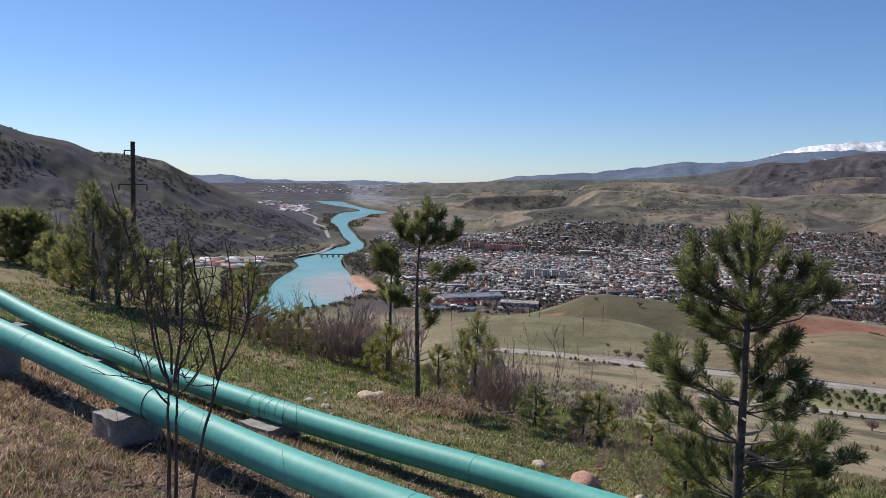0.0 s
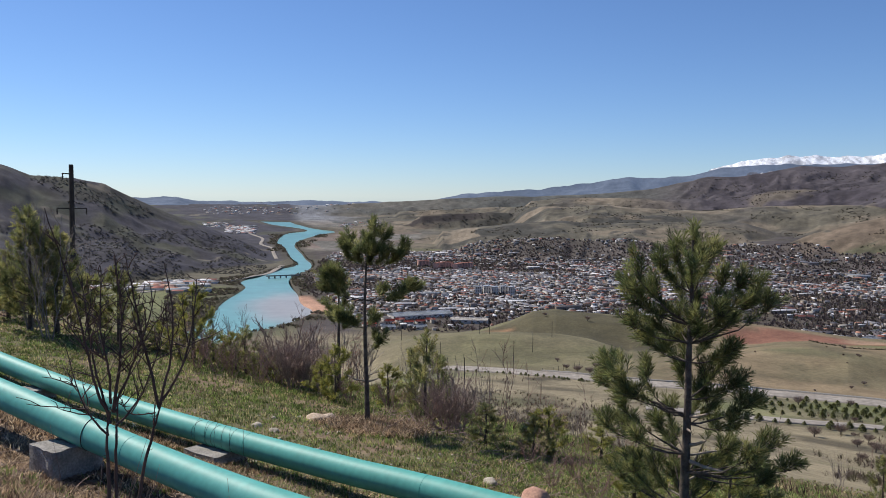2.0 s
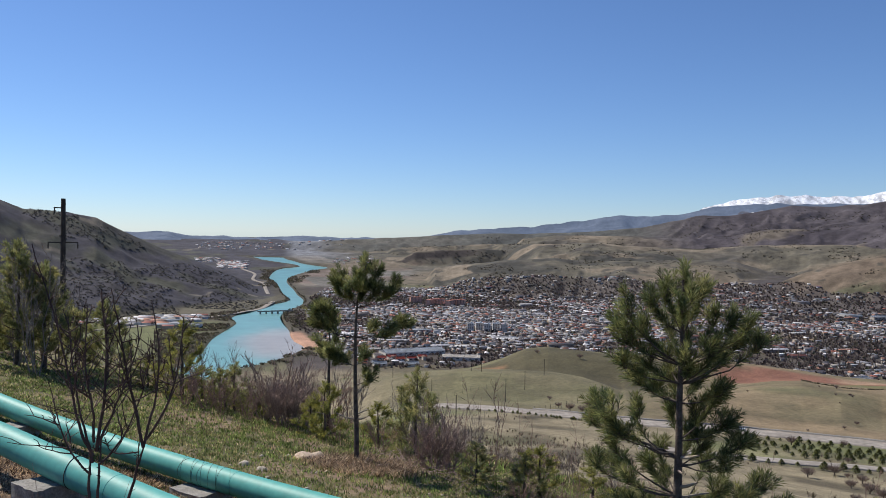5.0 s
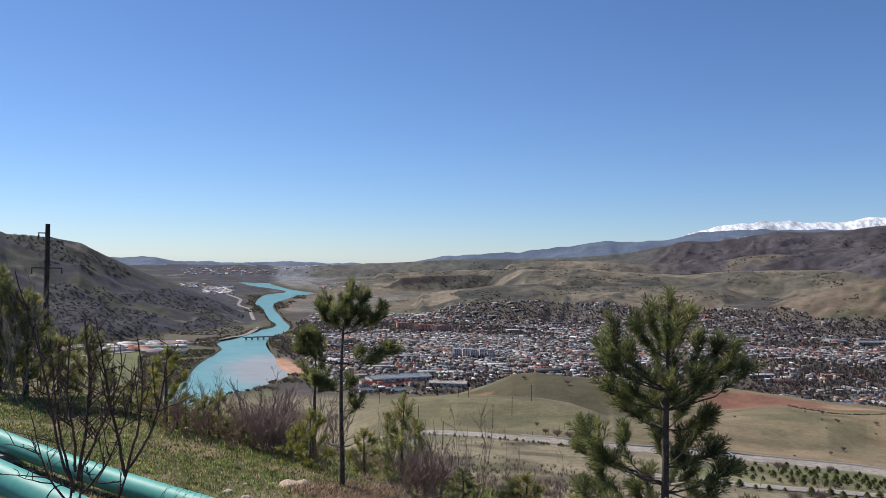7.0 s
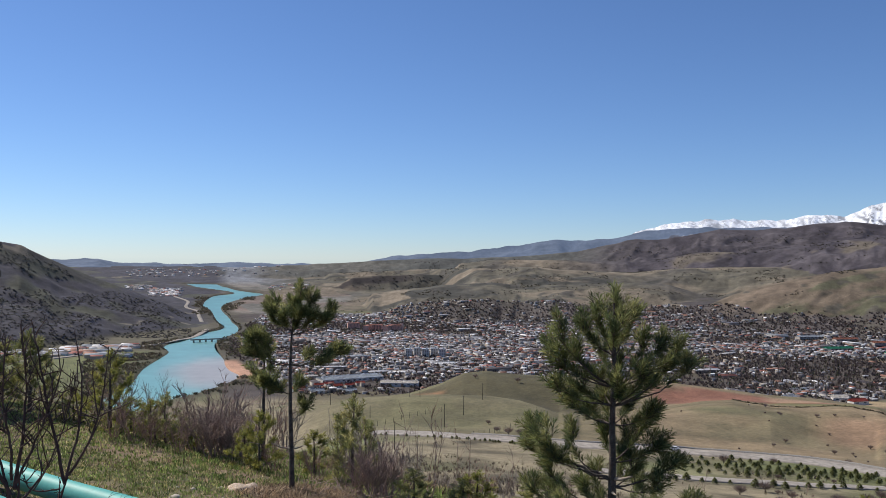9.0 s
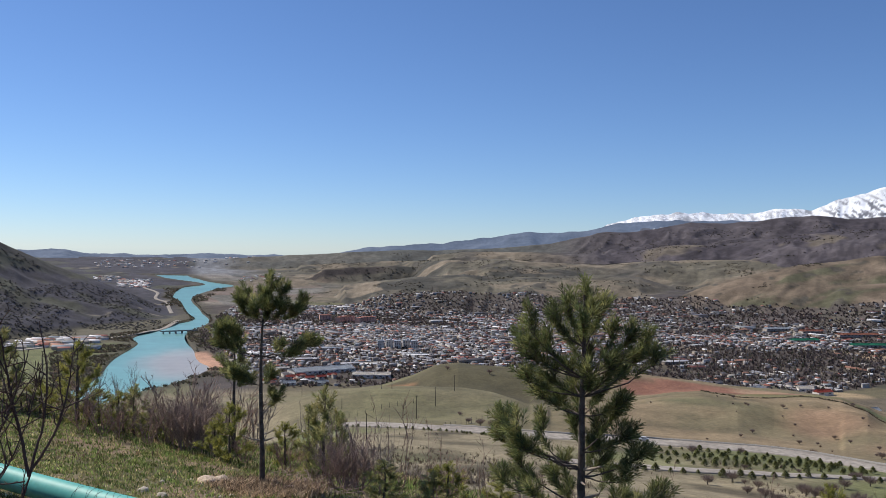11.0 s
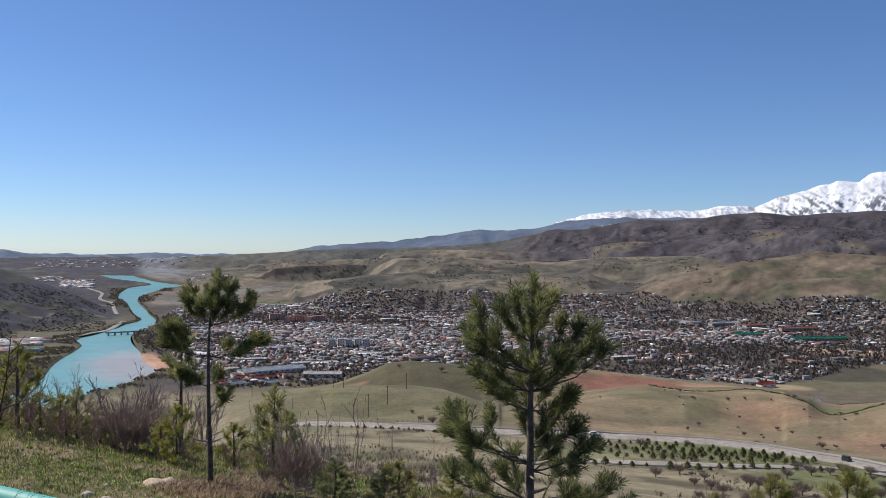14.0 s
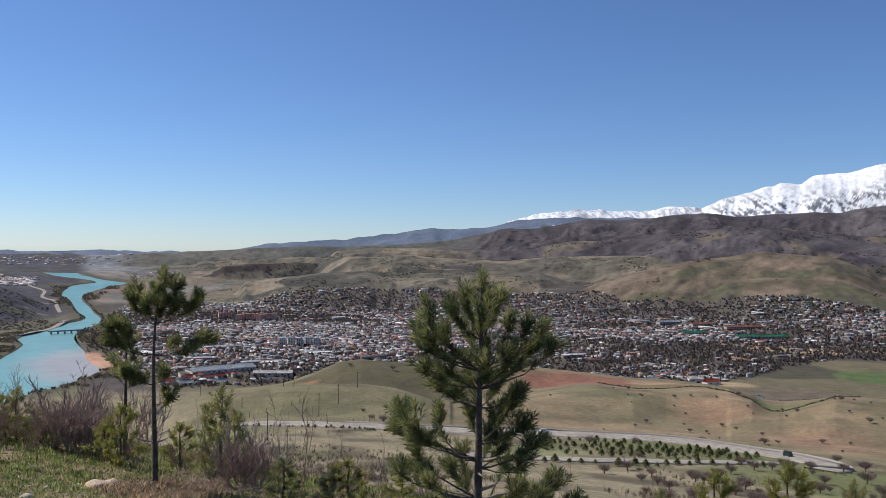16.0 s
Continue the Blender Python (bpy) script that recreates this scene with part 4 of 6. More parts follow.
def pine_to(A, d, top_angle, seed, wide, count, low_share, needle, width, label, tones=None, size=0.14, trunk_r=0.05, lean=0.0):
    """A pine that stands at that azimuth and distance and reaches that angle above the level."""
    x, y = polar(A, d)
    tall = 1.65 + d * math.tan(radians(top_angle)) - ground_z(x, y)
    line = [(0, 0, -0.15), (lean * 0.2, 0, tall * 0.3), (lean * 0.5, 0, tall * 0.65), (lean, 0, tall)]
    ob = build_tufted_pine(seed, line, trunk_r, round_crown(seed + 1, tall, wide, tall * low_share, count, size=size), 8, needle, width, label, tones, 3.2, 4)
    return stand(ob, x, y, -A)


pine_to(-4.05, 17.5, -5.6, 21, 0.5, 10, 0.6, 0.12, 0.0048, "slim pine with a small crown behind another pine")
pine_to(-13.67, 18.0, -6.35, 23, 0.75, 15, 0.35, 0.11, 0.0045, "thin pine with sparse yellow needles", YELLOW_TONES, size=0.12)
# the stand of pines beyond the pipes
pine_to(-28.2, 27, -2.77, 301, 1.0, 30, 0.1, 0.15, 0.0075, "bushy pine with dark needles in a small stand", STAND_TONES, size=0.24, trunk_r=0.07)
pine_to(-26.9, 27, -2.84, 303, 1.1, 34, 0.1, 0.15, 0.0075, "bushy pine with dark needles in a small stand", STAND_TONES, size=0.24, trunk_r=0.07)
pine_to(-25.3, 25, -4.0, 305, 1.0, 28, 0.1, 0.15, 0.007, "bushy pine with dark needles in a small stand", STAND_TONES, size=0.22, trunk_r=0.06)
pine_to(-23.4, 20, -1.3, 307, 0.9, 36, 0.18, 0.13, 0.0058, "tall pine with an open crown in a small stand", STAND_TONES, size=0.19, trunk_r=0.06)
pine_to(-21.9, 20, -2.6, 309, 0.85, 32, 0.18, 0.13, 0.0058, "tall pine with an open crown in a small stand", STAND_TONES, size=0.19, trunk_r=0.06)
pine_to(-20.1, 21, -5.2, 311, 0.7, 18, 0.2, 0.13, 0.006, "young pine at the edge of a small stand", STAND_TONES, size=0.17)
pine_to(-18.3, 19.5, -4.95, 313, 0.8, 20, 0.25, 0.13, 0.0058, "young pine behind bare saplings", STAND_TONES, size=0.17)
pine_to(-24.6, 22, -4.4, 315, 0.8, 22, 0.12, 0.13, 0.006, "young pine with dull green needles in a small stand", STAND_TONES, size=0.18)


# ---- the town on the valley floor ----
ROOFS = np.array([(0.33, 0.33, 0.35), (0.46, 0.46, 0.48), (0.17, 0.17, 0.19), (0.17, 0.155, 0.16), (0.66, 0.65, 0.64), (0.26, 0.10, 0.075), (0.32, 0.17, 0.12), (0.2, 0.22, 0.24), (0.36, 0.33, 0.29), (0.14, 0.12, 0.12)])
ROOF_WORDS = ("grey metal", "pale metal", "dark grey", "dark brown", "whitish", "rusty red", "brown tile", "bluish metal", "beige", "blackish")
WALLS = np.array([(0.62, 0.58, 0.50), (0.55, 0.46, 0.36), (0.68, 0.66, 0.62), (0.45, 0.38, 0.32)])


def gable_house(L, W, H, R):
    """Eight wall corners, then six of the roof."""
    x, y, e = L / 2, W / 2, 0.4
    v = np.array([(-x, -y, -1), (x, -y, -1), (x, y, -1), (-x, y, -1), (-x, -y, H), (x, -y, H), (x, y, H), (-x, y, H),
                  (-x - e, -y - e, H - 0.1), (x + e, -y - e, H - 0.1), (x + e, y + e, H - 0.1), (-x - e, y + e, H - 0.1), (-x - e, 0, H + R), (x + e, 0, H + R)])
    return v


HOUSE_TRIS = np.array([(0, 1, 5), (0, 5, 4), (1, 2, 6), (1, 6, 5), (2, 3, 7), (2, 7, 6), (3, 0, 4), (3, 4, 7), (8, 9, 13), (8, 13, 12), (10, 11, 12), (10, 12, 13), (9, 10, 13), (11, 8, 12)])


def build_town():
    rng = np.random.default_rng(12)
    vs, fs, cs = [], [], []
    n = singles = 0
    step = 13.0
    gx, gy = np.meshgrid(np.arange(-400, 2300, step), np.arange(600, 2950, step))
    gx, gy = gx.ravel(), gy.ravel()
    turn = 0.35 + 0.5 * fractal(gx, gy, 700, 2, 81)
    x = gx + rng.uniform(-5, 5, gx.size)
    y = gy + rng.uniform(-5, 5, gx.size)
    A, d = np.degrees(np.arctan2(x, y)), np.hypot(x, y)
    ok = in_town(A, d) & (river_gap(x, y) > 60)
    dens = fractal(x, y, 420, 3, 83)
    ok &= rng.uniform(0, 1, x.size) < np.clip(0.8 + 1.1 * dens - 0.36 * smooth(12, 24, A) - 0.6 * smooth(0.2, 0.34, fractal(x * 0.3 + y * 0.1, y, 150, 3, 84)) + 0.35 * smooth(1700, 1550, d) * smooth(24, 27, A) - 0.5 * smooth(1720, 1800, d) * smooth(1980, 1900, d) * smooth(24, 27, A), 0.05, 0.94)
    for ex, ey, er in CLEARINGS:
        ok &= np.hypot(x - ex, y - ey) > er
    x, y, turn = x[ok], y[ok], turn[ok]
    z = height(x, y)
    for k in range(len(x)):
        L, W = rng.uniform(6, 13), rng.uniform(4, 6)
        if rng.uniform() < 0.045:
            L, W = rng.uniform(25, 50), rng.uniform(11, 16)
        v = gable_house(L, W, rng.uniform(2.4, 3.4) if rng.uniform() < 0.9 else 6.0, rng.uniform(0.6, 2.2))
        a = turn[k] + rng.choice([0, np.pi / 2]) + rng.normal(0, 0.08)
        c, s = np.cos(a), np.sin(a)
        world_v = np.column_stack([v[:, 0] * c - v[:, 1] * s + x[k], v[:, 0] * s + v[:, 1] * c + y[k], v[:, 2] + z[k]])
        col = np.empty((14, 3))
        # wall colours toned down to stand in for their shaded sides
        col[:8] = WALLS[rng.integers(0, len(WALLS))] * rng.uniform(0.55, 0.95)
        kind = int(rng.integers(0, len(ROOFS)))
        col[8:] = ROOFS[kind] * rng.uniform(0.45, 1.15)
        if singles < 240 and np.hypot(x[k], y[k]) < 1480:
            singles += 1
            house = bpy.data.objects.new("house", None)
            scene.collection.objects.link(house)
            house.location = (x[k], y[k], z[k])
            local = world_v - (x[k], y[k], z[k])
            paint(soup("wall", local[:8], HOUSE_TRIS[:8], HOUSES, house), col[:8])
            paint(soup("roof", local[8:], HOUSE_TRIS[8:] - 8, HOUSES, house), col[8:])
            tagged(house, "small plastered town house with a %s roof" % ROOF_WORDS[kind], "house", "houses at the town's edge")
            continue
        vs.append(world_v)
        fs.append(HOUSE_TRIS + n)
        n += 14
        cs.append(col)
    ob = soup("town_houses", np.concatenate(vs), np.concatenate(fs), HOUSES)
    paint(ob, np.concatenate(cs))
    tagged(ob, "crowded low houses with grey, white and rusty roofs", "houses", kind="stuff")


ICO = None


def ico():
    global ICO
    if ICO is None:
        bm = bmesh.new()
        bmesh.ops.create_icosphere(bm, subdivisions=1, radius=1)
        ICO = (np.array([v.co[:] for v in bm.verts]), np.array([[v.index for v in f.verts] for f in bm.faces]))
        bm.free()
    return ICO


def twig_fans(name, x, y, wide, tall, colours, seed, label, twigs=14, thick=0.07, category="trees"):
    """Leafless bushes and trees: thin blades that fan out from a short stem."""
    rng = np.random.default_rng(seed)
    n = len(x)
    z = height(x, y)
    P = np.repeat(np.stack([x, y, z - 0.1], 1), twigs, 0)
    W, H = np.repeat(wide, twigs), np.repeat(tall, twigs)
    k = n * twigs
    a, r = rng.uniform(0, 2 * np.pi, k), np.sqrt(rng.uniform(0, 1, k))
    up = H * (1 - 0.45 * r ** 2) * rng.uniform(0.6, 1.05, k)
    tip = P + np.stack([np.cos(a) * r * W * 0.5, np.sin(a) * r * W * 0.5, up], 1)
    mid = P + (tip - P) * rng.uniform(0.35, 0.6, k)[:, None] + rng.normal(0, 0.05, (k, 3)) * W[:, None]
    q = np.stack([np.cos(a + 1.57), np.sin(a + 1.57), 0 * a], 1) * (thick * H * rng.uniform(0.6, 1.4, k))[:, None]
    v = np.stack([P, mid + q, tip, mid - q], 1).reshape(-1, 3)
    ob = soup(name, v, np.arange(4 * k).reshape(k, 4), TOWN_TREES)
    paint(ob, np.repeat(colours * rng.uniform(0.75, 1.25, (n, 1)), twigs * 4, 0))
    return tagged(ob, label, category, kind="stuff")


def scatter_town_trees():
    rng = np.random.default_rng(21)
    A, d = rng.uniform(-6.5, 47, 34000), np.sqrt(rng.uniform(1230 ** 2, 2900 ** 2, 34000))
    x, y = to_xy(A, d)
    keep = in_town(A, d) & (river_gap(x, y) > 20)
    keep &= rng.uniform(0, 1, A.size) < np.clip(0.68 - 0.9 * fractal(x, y, 420, 3, 83) + 0.5 * smooth(12, 26, A) + 0.8 * smooth(0.12, 0.28, fractal(x * 0.3 + y * 0.1, y, 150, 3, 84)), 0.1, 1)
    x, y = x[keep], y[keep]
    n = len(x)
    col = np.array([(0.10, 0.082, 0.08), (0.125, 0.103, 0.098), (0.085, 0.071, 0.072), (0.07, 0.075, 0.05)])[rng.choice(4, n, p=[0.4, 0.3, 0.2, 0.1])]
    twig_fans("town_trees", x, y, rng.uniform(6, 11, n), rng.uniform(3.5, 8.5, n), col, 3, "bare brown trees between the town houses", 7, 0.2)
    # poplars
    A, d = rng.uniform(25, 37, 190), rng.uniform(1400, 1850, 190)
    x, y = to_xy(A, d)
    twig_fans("poplars", x, y, rng.uniform(1.5, 2.6, 190), rng.uniform(13, 22, 190), np.tile((0.22, 0.19, 0.155), (190, 1)), 4, "tall bare grey poplars among the houses", 10, 0.03)
    # thickets along the river and on the valley floor
    A, d = rng.uniform(-22, -3, 40000), np.sqrt(rng.uniform(1250 ** 2, 3400 ** 2, 40000))
    x, y = to_xy(A, d)
    g = river_gap(x, y)
    keep = (g > 6) & ((g < 10 + 60 * smooth(-0.2, 0.5, fractal(x, y, 170, 3, 86))) & (fractal(x, y, 120, 3, 88) > -0.15) & (rng.uniform(0, 1, g.size) < 0.8) | (g < 130) & (A < -10.3) & (A > -15.5) & (d < 1850) & (fractal(x, y, 110, 3, 88) > -0.2) & ~((np.abs(A + 5.4) < 1.3) & (np.abs(d - 1600) < 130)) | (fractal(x, y, 200, 3, 85) > 0.42) & (A < -7) & (g > 60) & (d < 2100))
    x, y = x[keep], y[keep]
    n = len(x)
    twig_fans("river_thicket", x, y, rng.uniform(8, 14, n), rng.uniform(3, 6, n), np.array([(0.115, 0.098, 0.08), (0.1, 0.098, 0.066)])[rng.integers(0, 2, n)], 5, "dark bare thicket along the river banks", 7, 0.26)
    # scrub on the mountain across the river and in the folds of the hills
    A, d = rng.uniform(-33, -9, 7000), rng.uniform(1980, 2800, 7000)
    x, y = to_xy(A, d)
    keep = (fractal(x, y, 150, 3, 87) > 0.0) & (river_gap(x, y) > 30)
    x, y = x[keep], y[keep]
    n = len(x)
    twig_fans("mountain_scrub", x, y, rng.uniform(8, 15, n), rng.uniform(2, 4.5, n), np.array([(0.085, 0.082, 0.086), (0.08, 0.084, 0.072)])[rng.integers(0, 2, n)], 6, "dark leafless scrub on the mountain side", 10, 0.25)
    A, d = rng.uniform(-3, 47, 26000), rng.uniform(2500, 4150, 26000)
    x, y = to_xy(A, d)
    side_z, which, below = valley_side(A, d, x, y)
    line = np.abs(fractal(np.radians(A) * 1400, d * 1.6, 210, 4, 89)) < 0.035
    keep = (line | (fractal(x, y, 120, 3, 90) > 0.35)) & ((which > 1) | (fractal(x, y, 60, 3, 91) > 0.3)) & ~in_town(A, d) & (river_gap(x, y) > 30)
    x, y = x[keep], y[keep]
    n = len(x)
    twig_fans("hill_scrub", x, y, rng.uniform(7, 13, n), rng.uniform(2, 4.5, n), np.array([(0.075, 0.066, 0.055), (0.07, 0.07, 0.05)])[rng.integers(0, 2, n)], 7, "dark scrub in the folds of the hills", 10, 0.25)


# ---- larger buildings ----
PALE_WALL = coloured("pale_plaster", ((0.3, (0.6, 0.56, 0.5)), (0.7, (0.72, 0.68, 0.62))), 0.1, 0.85)
WORN_WALL = coloured("worn_plaster", ((0.3, (0.33, 0.29, 0.25)), (0.7, (0.45, 0.4, 0.35))), 0.1, 0.9)
PINK_WALL = coloured("salmon_plaster", ((0.3, (0.66, 0.38, 0.28)), (0.7, (0.76, 0.47, 0.36))), 0.1, 0.85)
GREY_ROOF = coloured("grey_sheet_roof", ((0.3, (0.34, 0.37, 0.4)), (0.7, (0.46, 0.5, 0.54))), 0.08, 0.55)
GREEN_ROOF = coloured("green_sheet_roof", ((0.3, (0.03, 0.2, 0.11)), (0.7, (0.05, 0.28, 0.16))), 0.08, 0.5)
RED_ROOF = coloured("red_sheet_roof", ((0.3, (0.32, 0.06, 0.045)), (0.7, (0.42, 0.1, 0.065))), 0.08, 0.55)
RUST_ROOF = coloured("orange_tile_roof", ((0.3, (0.3, 0.12, 0.08)), (0.7, (0.38, 0.17, 0.11))), 0.08, 0.7)
WINDOW_GLASS = coloured("dark_window_glass", ((0.3, (0.03, 0.035, 0.04)), (0.7, (0.06, 0.07, 0.08))), 0.5, 0.15, spec=0.5)


def place(ob, A, d, turn, z=None):
    x, y = polar(A, d)
    ob.matrix_world = Matrix.Translation((x, y, ground_z(x, y) if z is None else z)) @ Matrix.Rotation(radians(turn), 4, "Z")
    return ob


def apartment_block(L, W, floors, wall, roof, label):
    """A slab with a row of windows on each floor, and a flat roof with a parapet."""
    H = floors * 3.0 + 1.2
    ob = bpy.data.objects.new("apartment_block", None)
    scene.collection.objects.link(ob)
    bm = bmesh.new()
    box(bm, L, W, H + 1, Matrix.Translation((0, 0, -1)))
    part("wall", bm, wall, ob)
    bm = bmesh.new()
    box(bm, L + 0.8, W + 0.8, 0.5, Matrix.Translation((0, 0, H)))
    box(bm, 3, 3, 2.2, Matrix.Translation((L * 0.2, 0, H + 0.5)))
    part("roof", bm, roof, ob)
    bm = bmesh.new()
    box(bm, 1.9, 0.16, 1.6)
    me = bpy.data.meshes.new("window")
    bm.to_mesh(me)
    bm.free()
    me.materials.append(WINDOW_GLASS)
    n = int(L / 4.2)
    for fl in range(floors):
        for k in range(n):
            w = new("window", me)
            w.parent = ob
            w.location = ((k + 0.5) * L / n - L / 2, -W / 2, 1.4 + fl * 3.0)
    return tagged(ob, label, "building")


def hall(L, W, H, R, wall, roof, label, name="warehouse"):
    """A long hall with a shallow gable roof and ridge vents."""
    ob = bpy.data.objects.new(name, None)
    scene.collection.objects.link(ob)
    v = gable_house(L, W, H, R)
    mesh_object("wall", [tuple(p) for p in v[:8]], [tuple(int(i) for i in f) for f in HOUSE_TRIS[:8]], wall, ob)
    bm = bmesh.new()
    pts = [bm.verts.new(p) for p in v[8:]]
    for f in ((0, 1, 5, 4), (2, 3, 4, 5), (1, 2, 5), (3, 0, 4)):
        bm.faces.new([pts[i] for i in f])
    bmesh.ops.solidify(bm, geom=bm.faces[:], thickness=-0.25)
    box(bm, L * 0.9, W * 0.05, 0.6, Matrix.Translation((0, 0, H + R - 0.2)))
    part("roof", bm, roof, ob)
    bm = bmesh.new()
    box(bm, 4.2, 0.3, 1.5)
    me = bpy.data.meshes.new("window")
    bm.to_mesh(me)
    bm.free()
    me.materials.append(WINDOW_GLASS)
    n = max(2, int(L / 9))
    for k in range(n):
        w = new("window", me)
        w.parent = ob
        w.location = ((k + 0.5) * L / n - L / 2, -W / 2, H * 0.45)
    return tagged(ob, label, "building")


CLEARINGS = []


def clear(A, d, r):
    CLEARINGS.append((*polar(A, d), r))


for k, (A, d, turn) in enumerate(((5.5, 1735, -4), (6.1, 1745, -2), (6.65, 1730, -6), (7.25, 1742, -3), (7.8, 1728, -7))):
    place(apartment_block(15 if k % 2 else 13.5, 12, 5, PALE_WALL, GREY_ROOF, "five-storey pale apartment block with rows of windows"), A, d, turn)
    clear(A, d, 22)
for A, d, turn, L in ((1.7, 2420, 10, 34), (2.7, 2330, 60, 30), (3.25, 2360, -20, 36), (4.05, 2310, 60, 30), (4.6, 2340, -15, 40)):
    place(apartment_block(L, 14, 5, PINK_WALL, RUST_ROOF, "five-storey salmon-coloured apartment block"), A, d, turn)
    clear(A, d, 26)
place(hall(105, 38, 6, 3.5, PALE_WALL, GREY_ROOF, "long warehouse with a pale grey-blue metal roof"), 1.5, 1390, 22)
clear(1.5, 1390, 66)
place(hall(60, 18, 6, 3, PALE_WALL, PALE_WALL, "low pale warehouse beside a yard"), 4.9, 1330, -10)
clear(4.9, 1330, 40)
for A, d, turn in ((-0.6, 1322, 20), (0.1, 1336, 24), (0.7, 1312, 16), (1.5, 1320, 22), (2.2, 1340, 12)):
    place(hall(14, 9, 4, 2.5, PALE_WALL, RED_ROOF, "small house with a dark red metal roof", "house"), A, d, turn)
    clear(A, d, 11)
for A, d, turn, L, roof, label in ((33.2, 2110, 4, 70, GREEN_ROOF, "long hall with a bright green metal roof"), (37.4, 2080, -6, 130, GREEN_ROOF, "long hall with a bright green metal roof"),
                                   (33.6, 2240, 2, 60, RUST_ROOF, "long building with an orange-red roof"), (36.2, 2210, -4, 100, RUST_ROOF, "long building with an orange-red roof"),
                                   (31.6, 2260, 4, 70, GREY_ROOF, "long building with a grey metal roof")):
    place(hall(L, 18, 5.5, 3.5, WORN_WALL, roof, label), A, d, turn)
    clear(A, d, L * 0.5)
place(hall(26, 13, 5, 3.5, PALE_WALL, RED_ROOF, "pale house with a red metal roof", "house"), 34.3, 1330, 8)
place(hall(22, 13, 6, 3.5, PALE_WALL, PALE_WALL, "sand-coloured house beside a field", "house"), 33.3, 1345, -15)
for A, d, turn, roof, label in ((27.6, 1325, 5, GREY_ROOF, "low house with a grey metal roof"), (28.6, 1318, -8, GREY_ROOF, "low house with a grey metal roof"), (29.7, 1310, 6, GREY_ROOF, "low house with a grey metal roof"),
                                (30.4, 1330, 10, GREY_ROOF, "low house with a grey metal roof"), (37.0, 1180, 0, GREY_ROOF, "farm house standing alone in fields"), (43.0, 1150, 10, PALE_WALL, "white farm house at a field's edge"),
                                (9.0, 1330, 12, GREY_ROOF, "low house with a grey metal roof"), (-2.0, 1290, 25, RED_ROOF, "low house with a red roof"), (1.5, 1262, 15, GREY_ROOF, "low house with a grey metal roof"), (-0.7, 1262, 18, GREY_ROOF, "low house with a grey metal roof")):
    place(hall(20, 11, 4, 3, PALE_WALL, roof, label, "house"), A, d, turn)
    clear(A, d, 14)

build_town()
scatter_town_trees()


# ---- hamlets across the river and far up the valley ----
def hamlet(name, spots, seed, label):
    rng = np.random.default_rng(seed)
    vs, fs, cs, n = [], [], [], 0
    for A0, d0, sa, sd, count, big in spots:
        A, d = A0 + sa * rng.uniform(-1, 1, count), d0 + sd * rng.uniform(-1, 1, count)
        x, y = to_xy(A, d)
        keep = river_gap(x, y) > 50
        x, y = x[keep], y[keep]
        z = height(x, y)
        for k in range(len(x)):
            v = gable_house(rng.uniform(12, 30) * big, rng.uniform(8, 13) * big, 4.5 * big, 2)
            a = rng.uniform(-0.3, 0.3)
            vs.append(np.column_stack([v[:, 0] * np.cos(a) - v[:, 1] * np.sin(a) + x[k], v[:, 0] * np.sin(a) + v[:, 1] * np.cos(a) + y[k], v[:, 2] + z[k]]))
            fs.append(HOUSE_TRIS + n)
            n += 14
            col = np.empty((14, 3))
            col[:8] = WALLS[rng.integers(0, 4)]
            col[8:] = ROOFS[rng.integers(0, len(ROOFS))] * 1.1
            cs.append(col)
    ob = soup(name, np.concatenate(vs), np.concatenate(fs), HOUSES)
    paint(ob, np.concatenate(cs))
    tagged(ob, label, "houses", kind="stuff")


hamlet("village_houses", [(-19, 1900, 4, 60, 70, 1.0), (-13.5, 1960, 3, 60, 60, 1.1), (-14, 1800, 1, 30, 8, 1.5), (-10.6, 3560, 1.0, 130, 170, 0.6), (-12.3, 3700, 0.8, 60, 40, 0.6), (-2.5, 3700, 1.5, 120, 40, 0.5), (-8, 4350, 5, 200, 150, 0.55)],
       8, "white and grey village houses at the mountain foot")


# ---- roads ----
def ribbon(name, nodes, width, mat, label, lift=0.25, step=12, category="road"):
    line = smooth_line([to_xy(*p) for p in nodes], step)
    t = np.gradient(line, axis=0)
    t /= np.linalg.norm(t, axis=1)[:, None]
    side = np.stack([-t[:, 1], t[:, 0]], 1)
    cols = []
    ks = np.linspace(-0.5, 0.5, 5)
    zmid = np.stack([height(line[:, 0] + side[:, 0] * width * k, line[:, 1] + side[:, 1] * width * k) for k in ks]).max(0) + lift
    for k in ks:
        p = line + side * width * k
        cols.append(np.column_stack([p, zmid]))
    cols = [cols[0] - (0, 0, 1.2)] + cols + [cols[-1] - (0, 0, 1.2)]
    v = np.stack(cols, 1).reshape(-1, 3)
    n, m = len(line), len(cols)
    i, j = np.meshgrid(np.arange(n - 1), np.arange(m - 1), indexing="ij")
    f = np.stack([i * m + j, i * m + j + 1, (i + 1) * m + j + 1, (i + 1) * m + j], -1).reshape(-1, 4)
    ob = soup(name, v, f, mat)
    tagged(ob, label, category, kind="structure")
    return line, zmid


